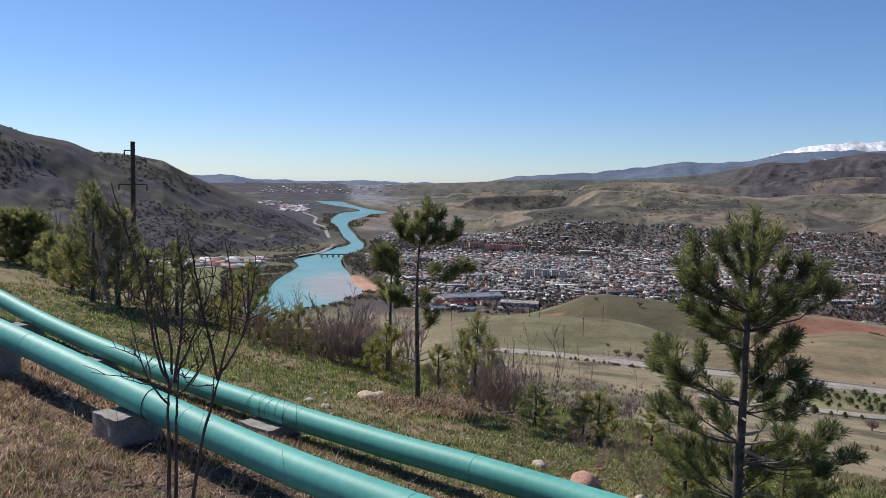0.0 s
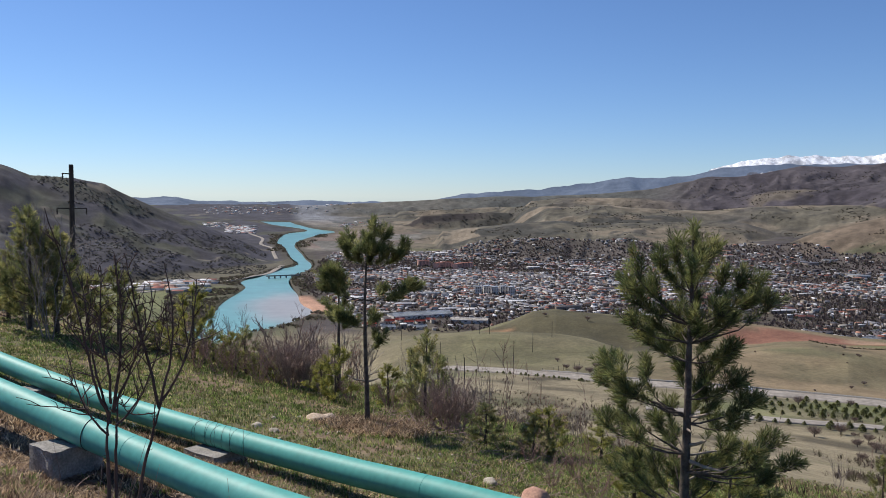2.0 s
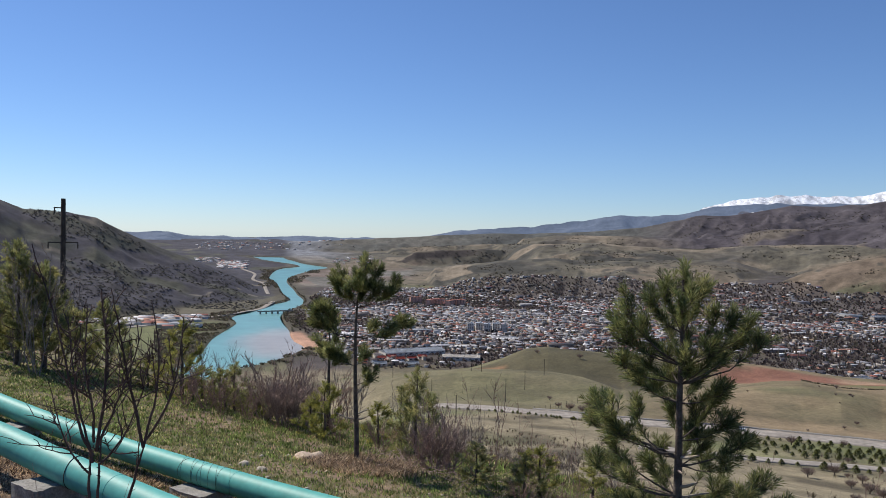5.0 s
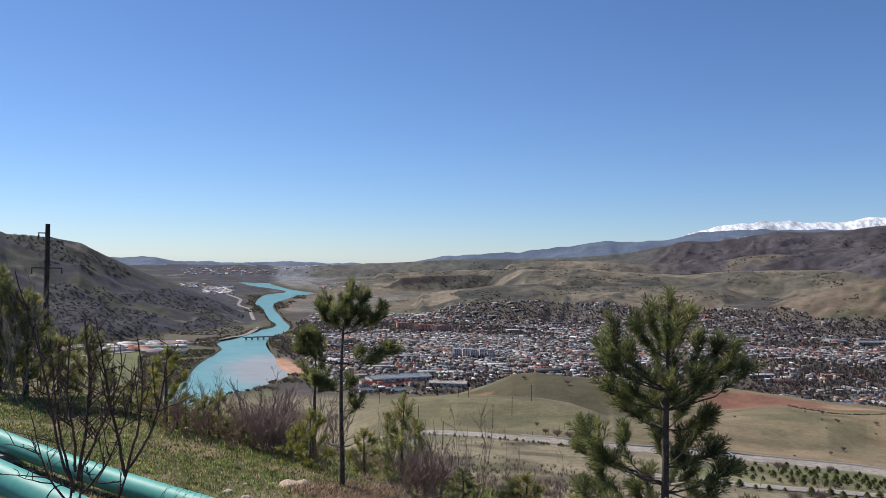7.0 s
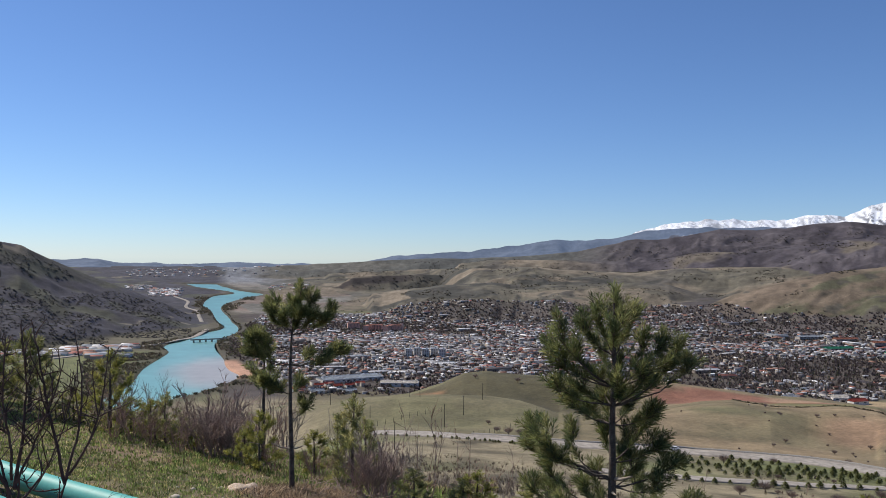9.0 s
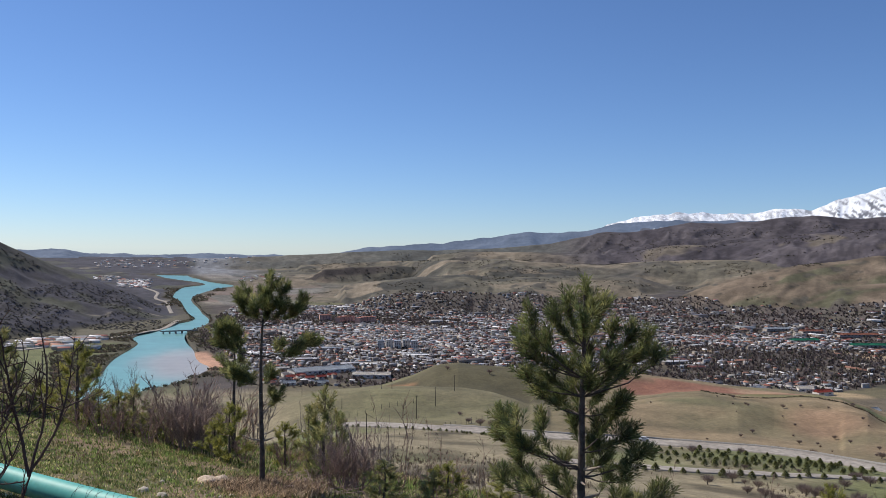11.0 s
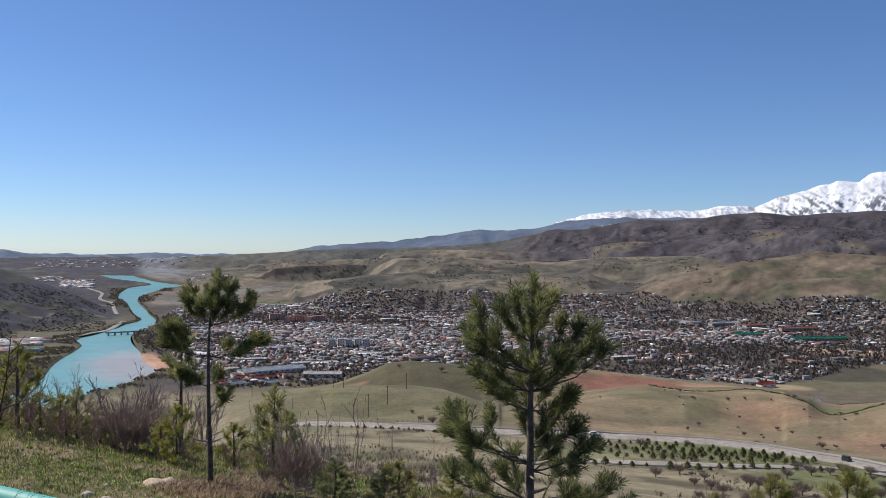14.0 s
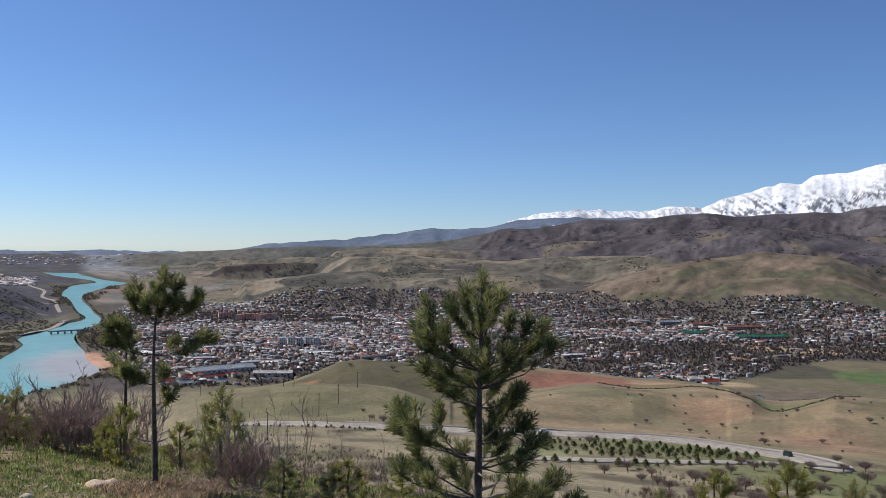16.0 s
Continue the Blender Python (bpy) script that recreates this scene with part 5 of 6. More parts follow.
ROAD_LINE, ROAD_Z = ribbon("road", [(-4, 470), (0.5, 440), (3, 425), (8.1, 408), (11.6, 395), (13.8, 390), (18.9, 384), (23.4, 388), (28.1, 386), (32.2, 384), (36, 376), (38.8, 366), (40.6, 356), (41.6, 345), (41.5, 332), (41, 322)], 12.0, ROAD,
                           "pale dusty hillside road curving round the slope")
LANE, LANE_Z = ribbon("road", [(17, 270), (21, 270), (24.9, 272), (29, 278), (32.3, 286), (36, 304), (38.2, 328), (39.2, 348)], 5.5, ROAD, "narrow unpaved lane beside the young plantation")
ribbon("road", [(-24, 1730), (-20, 1770), (-16.5, 1830), (-13, 1950), (-10.2, 2090), (-8.6, 2260), (-7.9, 2420)], 15, ROAD, "pale highway along the river bank", 1.2)
ribbon("road", [(-8.3, 2700), (-8.5, 2860), (-8.6, 2990), (-9.3, 3110), (-9.2, 3270), (-9.9, 3400), (-10.9, 3600), (-12.5, 3800)], 12, ROAD, "pale highway winding up the valley", 1.0)
ribbon("road", [(-3.2, 1400), (-3.6, 1480), (-4.6, 1560)], 14, ROAD, "pale dirt track to the river shore", 1)


def build_bridge():
    """A low road bridge on piers."""
    ob = bpy.data.objects.new("bridge", None)
    scene.collection.objects.link(ob)
    a, b = np.array(to_xy(-9.0, 2085)), np.array(to_xy(-6.7, 2110))
    L = float(np.hypot(*(b - a)))
    bm = bmesh.new()
    box(bm, L, 9, 1.5, Matrix.Translation((0, 0, 2.5)))
    part("deck", bm, CONCRETE, ob)
    for k in range(6):
        bm = bmesh.new()
        box(bm, 2.4, 7, 12, Matrix.Translation((-L / 2 + (k + 0.5) * L / 6, 0, -9.5)))
        part("pier", bm, CONCRETE, ob)
    for sgn in (-1, 1):
        bm = bmesh.new()
        box(bm, L, 0.4, 0.9, Matrix.Translation((0, sgn * 4.2, 4.0)))
        part("railing", bm, CONCRETE, ob)
    m = (a + b) / 2
    ob.matrix_world = Matrix.Translation((m[0], m[1], VALLEY)) @ Matrix.Rotation(math.atan2(b[1] - a[1], b[0] - a[0]), 4, "Z")
    tagged(ob, "low concrete road bridge across the river", "bridge")


build_bridge()


# ---- bare shrubs and saplings ----
def build_shrub(name, seed, tall, stems, spread, twig=0.5, r0=0.012, label="", category="shrub", mat=None, sides=3, depth=2, start=0.25, lean=None, many=0, group="bare shrubs on the slope"):
    rng = np.random.default_rng(seed)
    pieces = []

    def grow(p, way, length, r, level):
        n = 6 if level == 0 else 4
        t = np.linspace(0, 1, n)
        way = way / np.linalg.norm(way)
        pts = p + np.outer(t, way) * length
        pts += np.cumsum(rng.normal(0, 0.035 * length, (n, 3)), 0) * (t > 0)[:, None]
        pts[:, 2] += 0.12 * length * t ** 2
        pieces.append(tube_arrays(pts, np.maximum(r * (1 - 0.75 * t), 0.0016), sides + (2 if level == 0 else 0)))
        if level < depth:
            for s in rng.uniform(start if level == 0 else 0.15, 0.95, rng.integers(5, 9) + many if level == 0 else rng.integers(3, 6)):
                q = np.array([np.interp(s, t, pts[:, i]) for i in range(3)])
                w = way + rng.normal(0, 0.45, 3)
                w[2] = abs(w[2]) * 0.7 + 0.2
                grow(q, w, length * twig * rng.uniform(0.6, 1.1) * (1.1 - 0.5 * s), r * 0.5, level + 1)

    bush = bpy.data.objects.new(name, None)
    scene.collection.objects.link(bush)
    for k in range(stems):
        a = 2 * np.pi * k / stems + rng.uniform(-0.4, 0.4)
        tilt = spread * rng.uniform(0.3, 1.0)
        pieces.clear()
        grow(np.array([0.05 * math.cos(a), 0.05 * math.sin(a), -0.05]), np.array(lean or (math.cos(a) * tilt, math.sin(a) * tilt, 1.0)), tall * rng.uniform(0.65, 0.95), r0 * rng.uniform(0.7, 1.2), 0)
        v, f = pieces[0]
        stem = soup("stem", v, f, mat or TWIGS, bush, smooth=True)
        if len(pieces) > 1:
            v, f = gather(pieces[1:])
            soup("twigwork", v, f, mat or TWIGS, stem, smooth=True)["kind"] = "stuff"
    return tagged(bush, label, category, group)


GREY_TWIGS = coloured("grey_bare_twigs", ((0.3, (0.17, 0.14, 0.125)), (0.7, (0.33, 0.28, 0.25))), 5, 0.9, per_object=0.2)
RED_TWIGS = coloured("reddish_bare_twigs", ((0.3, (0.22, 0.14, 0.115)), (0.7, (0.38, 0.26, 0.21))), 5, 0.9, per_object=0.2)
BROWN_TWIGS = coloured("brown_bare_twigs", ((0.3, (0.19, 0.138, 0.118)), (0.7, (0.38, 0.285, 0.245))), 5, 0.9, per_object=0.2)
STRAW = tinted("straw_and_grass", 0.85, 0.8, 1.2, ((0.8, 0.5), (6, 0.4)), islands=0.3, thin=0.4)

SHRUBS = [build_shrub("bare_shrub", 31, 1.5, 9, 0.45, label="leafless brown bush with many fine twigs", mat=GREY_TWIGS),
          build_shrub("bare_shrub", 32, 1.9, 6, 0.3, label="leafless grey bush with upright stems", mat=GREY_TWIGS),
          build_shrub("bare_shrub", 33, 1.1, 11, 0.8, label="low leafless reddish thicket", mat=RED_TWIGS),
          build_shrub("bare_sapling", 34, 2.8, 2, 0.15, 0.35, label="tall leafless sapling with thin stems", category="sapling", mat=RED_TWIGS),
          build_shrub("bare_shrub", 35, 1.0, 16, 0.85, 0.48, 0.011, label="dense leafless purple-brown bush of fine twigs", mat=BROWN_TWIGS, many=3)]
# kind, azimuth, distance, size
SHRUB_SPOTS = [(4, -8.2, 16.8, 1.05), (4, -7.2, 16.4, 1.15), (4, -6.1, 16.6, 1.15), (4, -5.4, 17.0, 1.0), (4, -7.4, 17.8, 1.3), (4, -6.6, 17.2, 1.2), (2, -13.4, 16.8, 0.7), (2, -12.2, 16.6, 0.75), (2, -11.2, 16.2, 0.65), (2, -9.4, 16.0, 0.6), (2, -3.4, 15.6, 0.6), (2, -0.4, 15, 0.6),
               (4, 3.2, 13.2, 0.9), (4, 4.3, 13.4, 0.95), (4, 3.8, 13.9, 1.0), (2, 2.2, 13.0, 0.5), (3, 6.4, 12.6, 0.62), (3, 7.1, 13.4, 0.66), (3, 6.8, 15, 0.7), (3, 9.6, 15, 0.6), (3, 13.6, 11.5, 0.45), (2, 11.0, 9.8, 0.4)] + [(2, 12.5, 10.4, 0.45), (2, 9.3, 11, 0.4), (2, 14.0, 9.2, 0.4), (0, -11, 21, 0.8), (0, -13, 22, 0.8), (2, -9.8, 19, 0.8), (2, -14.5, 20, 0.8), (1, -16, 21, 0.55), (2, -3.6, 20, 1.2), (0, -2.6, 24, 1.2), (0, 1.4, 24, 1.1),
               (1, -22.4, 19, 1.35), (1, -23.4, 20, 1.4), (0, -21.2, 21, 1.4), (1, -25.0, 23, 1.3), (3, 25.0, 30, 1.0), (3, 31.0, 34, 1.1), (3, 38.0, 40, 1.2), (0, 33.5, 44, 1.5), (0, 36.2, 50, 1.6), (0, 40.0, 55, 1.7),
               (0, 42.5, 45, 1.4)] + [(1, 44.0, 36, 1.7), (3, 43.2, 30, 1.2), (1, 29.0, 60, 1.5), (2, 16, 16, 0.7), (2, 18.5, 14, 0.6), (2, 22, 15, 0.6), (2, 10.5, 16, 0.8), (0, 12.5, 30, 0.9), (0, 15.5, 34, 0.9), (1, 5.8, 13.5, 0.6), (0, 3.0, 30, 1.3), (0, 6, 40, 1.6), (0, 9, 52, 1.8), (0, 4, 60, 1.9), (0, 7.5, 75, 2.0)]
for k, A, d, size in SHRUB_SPOTS:
    rng_turn = (A * 97 + d * 31) % 360
    x, y = polar(A, d)
    made = copy_thing(SHRUBS[k], Matrix.Translation((x, y, ground_z(x, y))) @ Matrix.Rotation(radians(rng_turn), 4, "Z"))
    made.scale = (size, size, size)
for ob in SHRUBS:
    for o in (*ob.children_recursive, ob):
        bpy.data.objects.remove(o)

# two dark saplings in front of the pipes
def build_sapling(seed, limbs, label):
    """A thorny leafless sapling. limbs: the line of each main stem and its radius; twigs grow from its upper part."""
    rng = np.random.default_rng(seed)
    ob = bpy.data.objects.new("bare_sapling", None)
    scene.collection.objects.link(ob)
    for nodes, r, start, twigs in limbs:
        line = smooth_line(nodes, 7)
        line = line + np.cumsum(rng.normal(0, 0.0022, line.shape), 0)
        t = np.linspace(0, 1, len(line))
        v, f = tube_arrays(line, r * (1 - 0.72 * t), 7)
        stem = soup("stem", v, f, TWIGS, ob, smooth=True)
        pieces = []
        for _ in range(twigs):
            a = rng.uniform(start, 0.97)
            p = np.array([np.interp(a, t, line[:, i]) for i in range(3)])
            way = np.array([rng.normal(0, 0.6), rng.normal(0, 0.6), rng.uniform(0.4, 1.1)])
            L = rng.uniform(0.1, 0.42) * (1.15 - a)
            q = p + np.outer(np.linspace(0, 1, 5), way / np.linalg.norm(way)) * L + np.cumsum(rng.normal(0, 0.006, (5, 3)), 0)
            pieces.append(tube_arrays(q, np.linspace(0.0035, 0.0014, 5), 4))
            for _ in range(2):
                b = rng.integers(1, 4)
                e = q[b] + np.array([rng.normal(0, 0.6), rng.normal(0, 0.6), rng.uniform(0.3, 1)]) * L * 0.35
                pieces.append(tube_arrays([q[b], (q[b] + e) / 2 + 0.004, e], [0.0022, 0.0018, 0.0012], 3))
        for a in rng.uniform(0.1, 0.9, 14):
            p = np.array([np.interp(a, t, line[:, i]) for i in range(3)])
            e = p + np.array([rng.normal(0, 1), rng.normal(0, 1), 0.3]) * 0.016
            pieces.append(tube_arrays([p, (p + e) / 2, e], [0.003, 0.002, 0.0008], 3))
        v, f = gather(pieces)
        soup("twigwork", v, f, TWIGS, stem, smooth=True)["kind"] = "stuff"
    return tagged(ob, label, "sapling", "saplings before the pipes")


SAPLING = build_sapling(47, [([(-0.01, 0, -0.05), (0.0, 0, 0.56), (0.0, 0.01, 0.8), (0.01, 0.02, 0.95)], 0.013, 0.9, 2), ([(0.035, 0.02, -0.05), (0.03, 0.02, 0.5), (0.02, 0.02, 0.8), (0.03, 0.02, 1.0)], 0.012, 0.9, 2),
                             ([(0.0, 0.01, 0.93), (-0.07, 0.02, 1.12), (-0.14, 0.02, 1.5), (-0.26, 0.0, 1.92)], 0.008, 0.25, 12), ([(0.0, 0.01, 0.9), (-0.05, 0.05, 1.1), (-0.1, 0.08, 1.38), (-0.12, 0.12, 1.62)], 0.007, 0.3, 14),
                             ([(0.02, 0.02, 0.95), (0.05, 0.04, 1.2), (0.05, 0.06, 1.4), (0.03, 0.08, 1.72)], 0.009, 0.2, 20), ([(0.02, 0.02, 0.98), (0.09, 0.0, 1.15), (0.15, -0.02, 1.35), (0.2, -0.02, 1.55)], 0.007, 0.25, 16)] + [([(0.01, 0.01, 1.0), (0.0, -0.05, 1.2), (-0.03, -0.08, 1.4), (-0.02, -0.1, 1.66)], 0.007, 0.25, 18), ([(0.03, 0.0, 0.9), (0.14, 0.03, 1.02), (0.22, 0.05, 1.22), (0.27, 0.06, 1.46)], 0.006, 0.3, 12), ([(-0.01, 0, 0.85), (-0.1, -0.03, 1.0), (-0.19, -0.05, 1.3)], 0.006, 0.3, 9)],
                        "dark leafless sapling with thorny stems before the pipes")
stand(SAPLING, *polar(-18.7, 4.5), 18.7, 1.06)
SAPLING_2 = build_sapling(53, [([(-0.03, 0, -0.1), (0.02, 0, 0.45), (0.1, 0, 0.82), (0.145, 0, 1.0)], 0.013, 0.7, 2), ([(0.14, 0, 0.98), (0.08, 0.02, 1.3), (0.04, 0.02, 1.52), (0.0, 0.0, 1.74)], 0.008, 0.2, 8),
                               ([(0.145, 0, 1.0), (0.19, 0.02, 1.2), (0.2, 0.02, 1.48), (0.175, 0.02, 1.7)], 0.007, 0.25, 8), ([(0.15, 0, 1.02), (0.26, -0.02, 1.2), (0.31, -0.02, 1.4), (0.33, 0.0, 1.62)], 0.007, 0.25, 8), ([(0.12, 0, 0.96), (0.0, 0.04, 0.96), (-0.06, 0.05, 1.08)], 0.004, 0.3, 4)],
                          "thin leaning leafless sapling before the pipes")
stand(SAPLING_2, *polar(-17.5, 4.5), 17.5, 1.06)

# ---- more pines down the slope ----
PINE_KINDS = ((401, 1.5, 0.55, 16, STAND_TONES, "bushy young pine with dull green needles"), (403, 1.5, 0.6, 16, YELLOW_TONES, "bushy young pine with yellowish needles"), (405, 1.7, 0.6, 14, STAND_TONES, "open young pine with dull green needles"))
PINES = [build_tufted_pine(k, [(0, 0, -0.1), (0.02, 0, tall * 0.5), (0, 0.02, tall)], 0.035, round_crown(k + 1, tall, wide, 0.2, count, size=0.13), 8, 0.11, 0.0045, label, tones, 4.5, 2) for k, tall, wide, count, tones, label in PINE_KINDS]
# kind, azimuth, distance, angle of the top
PINE_SPOTS = [(1, -14.6, 18.4, -8.8), (1, -13.0, 17.8, -9.6), (1, -10.9, 17.2, -10.4), (1, -8.9, 17.0, -11.0), (2, -16.8, 18.6, -9.0), (0, -10.3, 17.4, -9.0), (2, -9.4, 17.8, -10.2), (1, -4.2, 15.0, -10.3), (1, -5.2, 15.4, -11.4), (0, 2.0, 15.2, -9.7), (2, 1.0, 15.6, -10.6), (0, 2.8, 17, -11.0), (0, 6.2, 12.2, -14.2), (1, 10.5, 11.8, -14.3), (0, 9.6, 11.6, -15.0), (1, -15.8, 19, -8.2), (1, -12.4, 18.6, -9.0),
              (1, -11.2, 18.4, -9.2), (1, 35.0, 16.0, -14.2), (1, 39.4, 16.6, -13.4), (1, 16.5, 9.4, -16.6), (1, 22.6, 8.6, -16.2)] + [(0, 24.4, 9.4, -16.8), (1, 14.2, 12.5, -15.4), (1, -0.6, 16.2, -11.6), (0, 31.5, 19, -15.6), (0, 43, 21, -14.2)]
for k, A, d, top in PINE_SPOTS:
    x, y = polar(A, d)
    z = ground_z(x, y)
    size = max(0.3, 1.65 + d * math.tan(radians(top)) - z) / PINE_KINDS[k][1]
    made = copy_thing(PINES[k], Matrix.Translation((x, y, z)) @ Matrix.Rotation(radians((A * 71 + d * 53) % 360), 4, "Z"))
    made.scale = (max(size, 0.75), max(size, 0.75), size)
for ob in PINES:
    for o in (*ob.children_recursive, ob):
        bpy.data.objects.remove(o)


# ---- concrete blocks under the pipes ----
def build_block(sx, sy, sz, seed, label):
    rng = np.random.default_rng(seed)
    bm = bmesh.new()
    box(bm, sx, sy, sz)
    bmesh.ops.subdivide_edges(bm, edges=bm.edges[:], cuts=5, use_grid_fill=True)
    for v in bm.verts:
        p = np.array(v.co)
        edge = (abs(abs(p[0]) - sx / 2) < 0.01) + (abs(abs(p[1]) - sy / 2) < 0.01) + (p[2] > sz - 0.01)
        v.co += Vector(rng.normal(0, 0.004 + 0.007 * (edge >= 2), 3))
    me = bpy.data.meshes.new("concrete_block")
    bm.to_mesh(me)
    bm.free()
    me.materials.append(CONCRETE)
    return tagged(new("concrete_block", me), label, "concrete block", "blocks under the pipes")


def put_block(line, x, size, seed, shift, label):
    """Under the pipe, at that x along it."""
    order = np.argsort(line[:, 0])
    y = float(np.interp(x, line[order, 0], line[order, 1]))
    z = float(np.interp(x, line[order, 0], line[order, 2])) - PIPE_R
    bx, by = x - 0.62 * shift, y - 0.785 * shift
    base = ground_z(bx, by) - 0.08
    ob = build_block(size[0], size[1], max(0.18, z - base + 0.01), seed, label)
    ob.matrix_world = Matrix.Translation((bx, by, base)) @ Matrix.Rotation(radians(-41), 4, "Z")


put_block(near_line, -2.83, (0.4, 0.46), 1, 0.08, "grey weathered concrete block carrying a teal pipe")
put_block(near_line, -5.0, (0.4, 0.46), 2, 0.08, "grey weathered concrete block carrying a teal pipe")
put_block(near_line, 1.2, (0.4, 0.46), 3, 0.1, "grey weathered concrete block carrying a teal pipe")
put_block(far_line, -6.85, (0.36, 0.44), 4, 0.1, "grey weathered concrete block carrying a teal pipe")
put_block(far_line, -5.05, (0.4, 0.44), 5, 0.1, "grey weathered concrete block carrying a teal pipe")
put_block(far_line, -2.0, (0.55, 0.46), 6, 0.08, "rough broken concrete block carrying a teal pipe")
put_block(near_line, 5.2, (0.4, 0.46), 8, 0.08, "grey weathered concrete block carrying a teal pipe")
put_block(far_line, 6.2, (0.4, 0.46), 9, 0.08, "grey weathered concrete block carrying a teal pipe")
put_block(near_line, 9.6, (0.4, 0.46), 10, 0.08, "grey weathered concrete block carrying a teal pipe")
put_block(far_line, 1.6, (0.4, 0.6), 7, 0.08, "rough broken concrete block carrying a teal pipe")

# ---- weld seams and thin dark rings on the pipes ----
SEAM = coloured("teal_weld_seam", ((0.3, (0.014, 0.22, 0.19)), (0.7, (0.03, 0.3, 0.26))), 20, 0.5, bump=0.3)
DARK_WIRE = coloured("dark_wire", ((0.3, (0.02, 0.02, 0.02)), (0.7, (0.05, 0.045, 0.04))), 30, 0.6)


def ring(pipe, line, x, mat, name, proud, thick, slant=0.0):
    order = np.argsort(line[:, 0])
    c = np.array([x, np.interp(x, line[order, 0], line[order, 1]), np.interp(x, line[order, 0], line[order, 2])])
    k = int(np.argmin(abs(line[:, 0] - x)))
    t = line[min(k + 1, len(line) - 1)] - line[max(k - 1, 0)]
    t = t / np.linalg.norm(t)
    a = np.cross(t, (0, 0, 1.0))
    a /= np.linalg.norm(a)
    b = np.cross(t, a)
    ang = np.linspace(0, 2 * np.pi, 41)
    pts = c + (PIPE_R + proud) * (np.cos(ang)[:, None] * a + np.sin(ang)[:, None] * b) + np.outer(slant * np.cos(ang), t)
    v, f = tube_arrays(pts, np.full(41, thick), 6)
    soup(name, v, f, mat, pipe, smooth=True)


for x in (-6.55, -4.25, -1.6, 0.3):
    ring(FAR_PIPE, far_line, x, SEAM, "weld_seam", -0.001, 0.003)
for x in (-4.4, -2.15, -0.2):
    ring(NEAR_PIPE, near_line, x, SEAM, "weld_seam", -0.001, 0.003)
# wire tie round the near pipe
ring(NEAR_PIPE, near_line, -2.62, DARK_WIRE, "wire_tie", 0.003, 0.0035, 0.05)
# thin dark rings put in for slanting dark marks on the far pipe
for x, slant in ((-2.3, 0.05), (-2.24, -0.03), (-2.17, 0.06), (-2.11, 0.02), (-2.05, 0.07), (-1.99, -0.02), (-1.93, 0.05), (-1.86, 0.08), (-1.78, 0.02), (-1.7, 0.1)):
    ring(FAR_PIPE, far_line, x, DARK_WIRE, "wire_tie", 0.001, 0.0016, slant * 1.6)


# ---- stones ----
SAND_STONE = coloured("pinkish_stone", ((0.3, (0.36, 0.2, 0.14)), (0.7, (0.5, 0.31, 0.23))), 6, 0.9, bump=0.6)
WARM_STONE = coloured("warm_pale_stone", ((0.3, (0.46, 0.35, 0.25)), (0.7, (0.6, 0.49, 0.38))), 6, 0.9, bump=0.6)
PALE_STONE = coloured("pale_limestone", ((0.3, (0.38, 0.33, 0.26)), (0.7, (0.52, 0.46, 0.38))), 6, 0.9, bump=0.6)


def build_stone(A, d, size, seed, mat, label, name="stone"):
    rng = np.random.default_rng(seed)
    bm = bmesh.new()
    bmesh.ops.create_icosphere(bm, subdivisions=3, radius=1)
    for v in bm.verts:
        n = noise.noise(Vector(v.co) * 1.3 + Vector((seed, 0, 0)))
        v.co = Vector((v.co.x * size[0], v.co.y * size[1], v.co.z * size[2])) * (1 + 0.28 * n + 0.08 * noise.noise(Vector(v.co) * 4))
    me = bpy.data.meshes.new(name)
    bm.to_mesh(me)
    bm.free()
    me.materials.append(mat)
    me.shade_smooth()
    ob = tagged(new(name, me), label, "stone")
    x, y = polar(A, d)
    ob.matrix_world = Matrix.Translation((x, y, ground_z(x, y) + size[2] * 0.1)) @ Matrix.Rotation(radians(seed * 47 % 360), 4, "Z")


build_stone(-5.5, 12.8, (0.19, 0.13, 0.1), 11, WARM_STONE, "pale flat stone in grass below a pine")
build_stone(-4.75, 12.85, (0.15, 0.12, 0.1), 12, WARM_STONE, "pale flat stone in grass below a pine")
build_stone(9.7, 8.75, (0.23, 0.19, 0.17), 13, SAND_STONE, "rounded orange-pink boulder beside the far pipe")
build_stone(6.6, 9.6, (0.12, 0.08, 0.08), 14, PALE_STONE, "small pale stone in rough grass")
build_stone(13.6, 8.6, (0.07, 0.06, 0.07), 15, PALE_STONE, "small white stone in dry grass")
build_stone(16.6, 8.2, (0.07, 0.06, 0.07), 16, PALE_STONE, "small white stone in dry grass")
build_stone(-9.6, 11.9, (0.1, 0.07, 0.05), 17, PALE_STONE, "small pale stone in rough grass")
build_stone(-8.4, 11.6, (0.08, 0.06, 0.045), 18, PALE_STONE, "small pale stone in rough grass")
build_stone(-23.0, 4.9, (0.07, 0.05, 0.04), 19, PALE_STONE, "small pale stone among dry straw")
build_stone(-19.4, 4.6, (0.08, 0.06, 0.04), 20, PALE_STONE, "small pale stone among dry straw")


# ---- power pole ----
POLE_DARK = coloured("dark_weathered_pole", ((0.3, (0.035, 0.03, 0.027)), (0.7, (0.075, 0.065, 0.055))), 3, 0.85, bump=0.3)


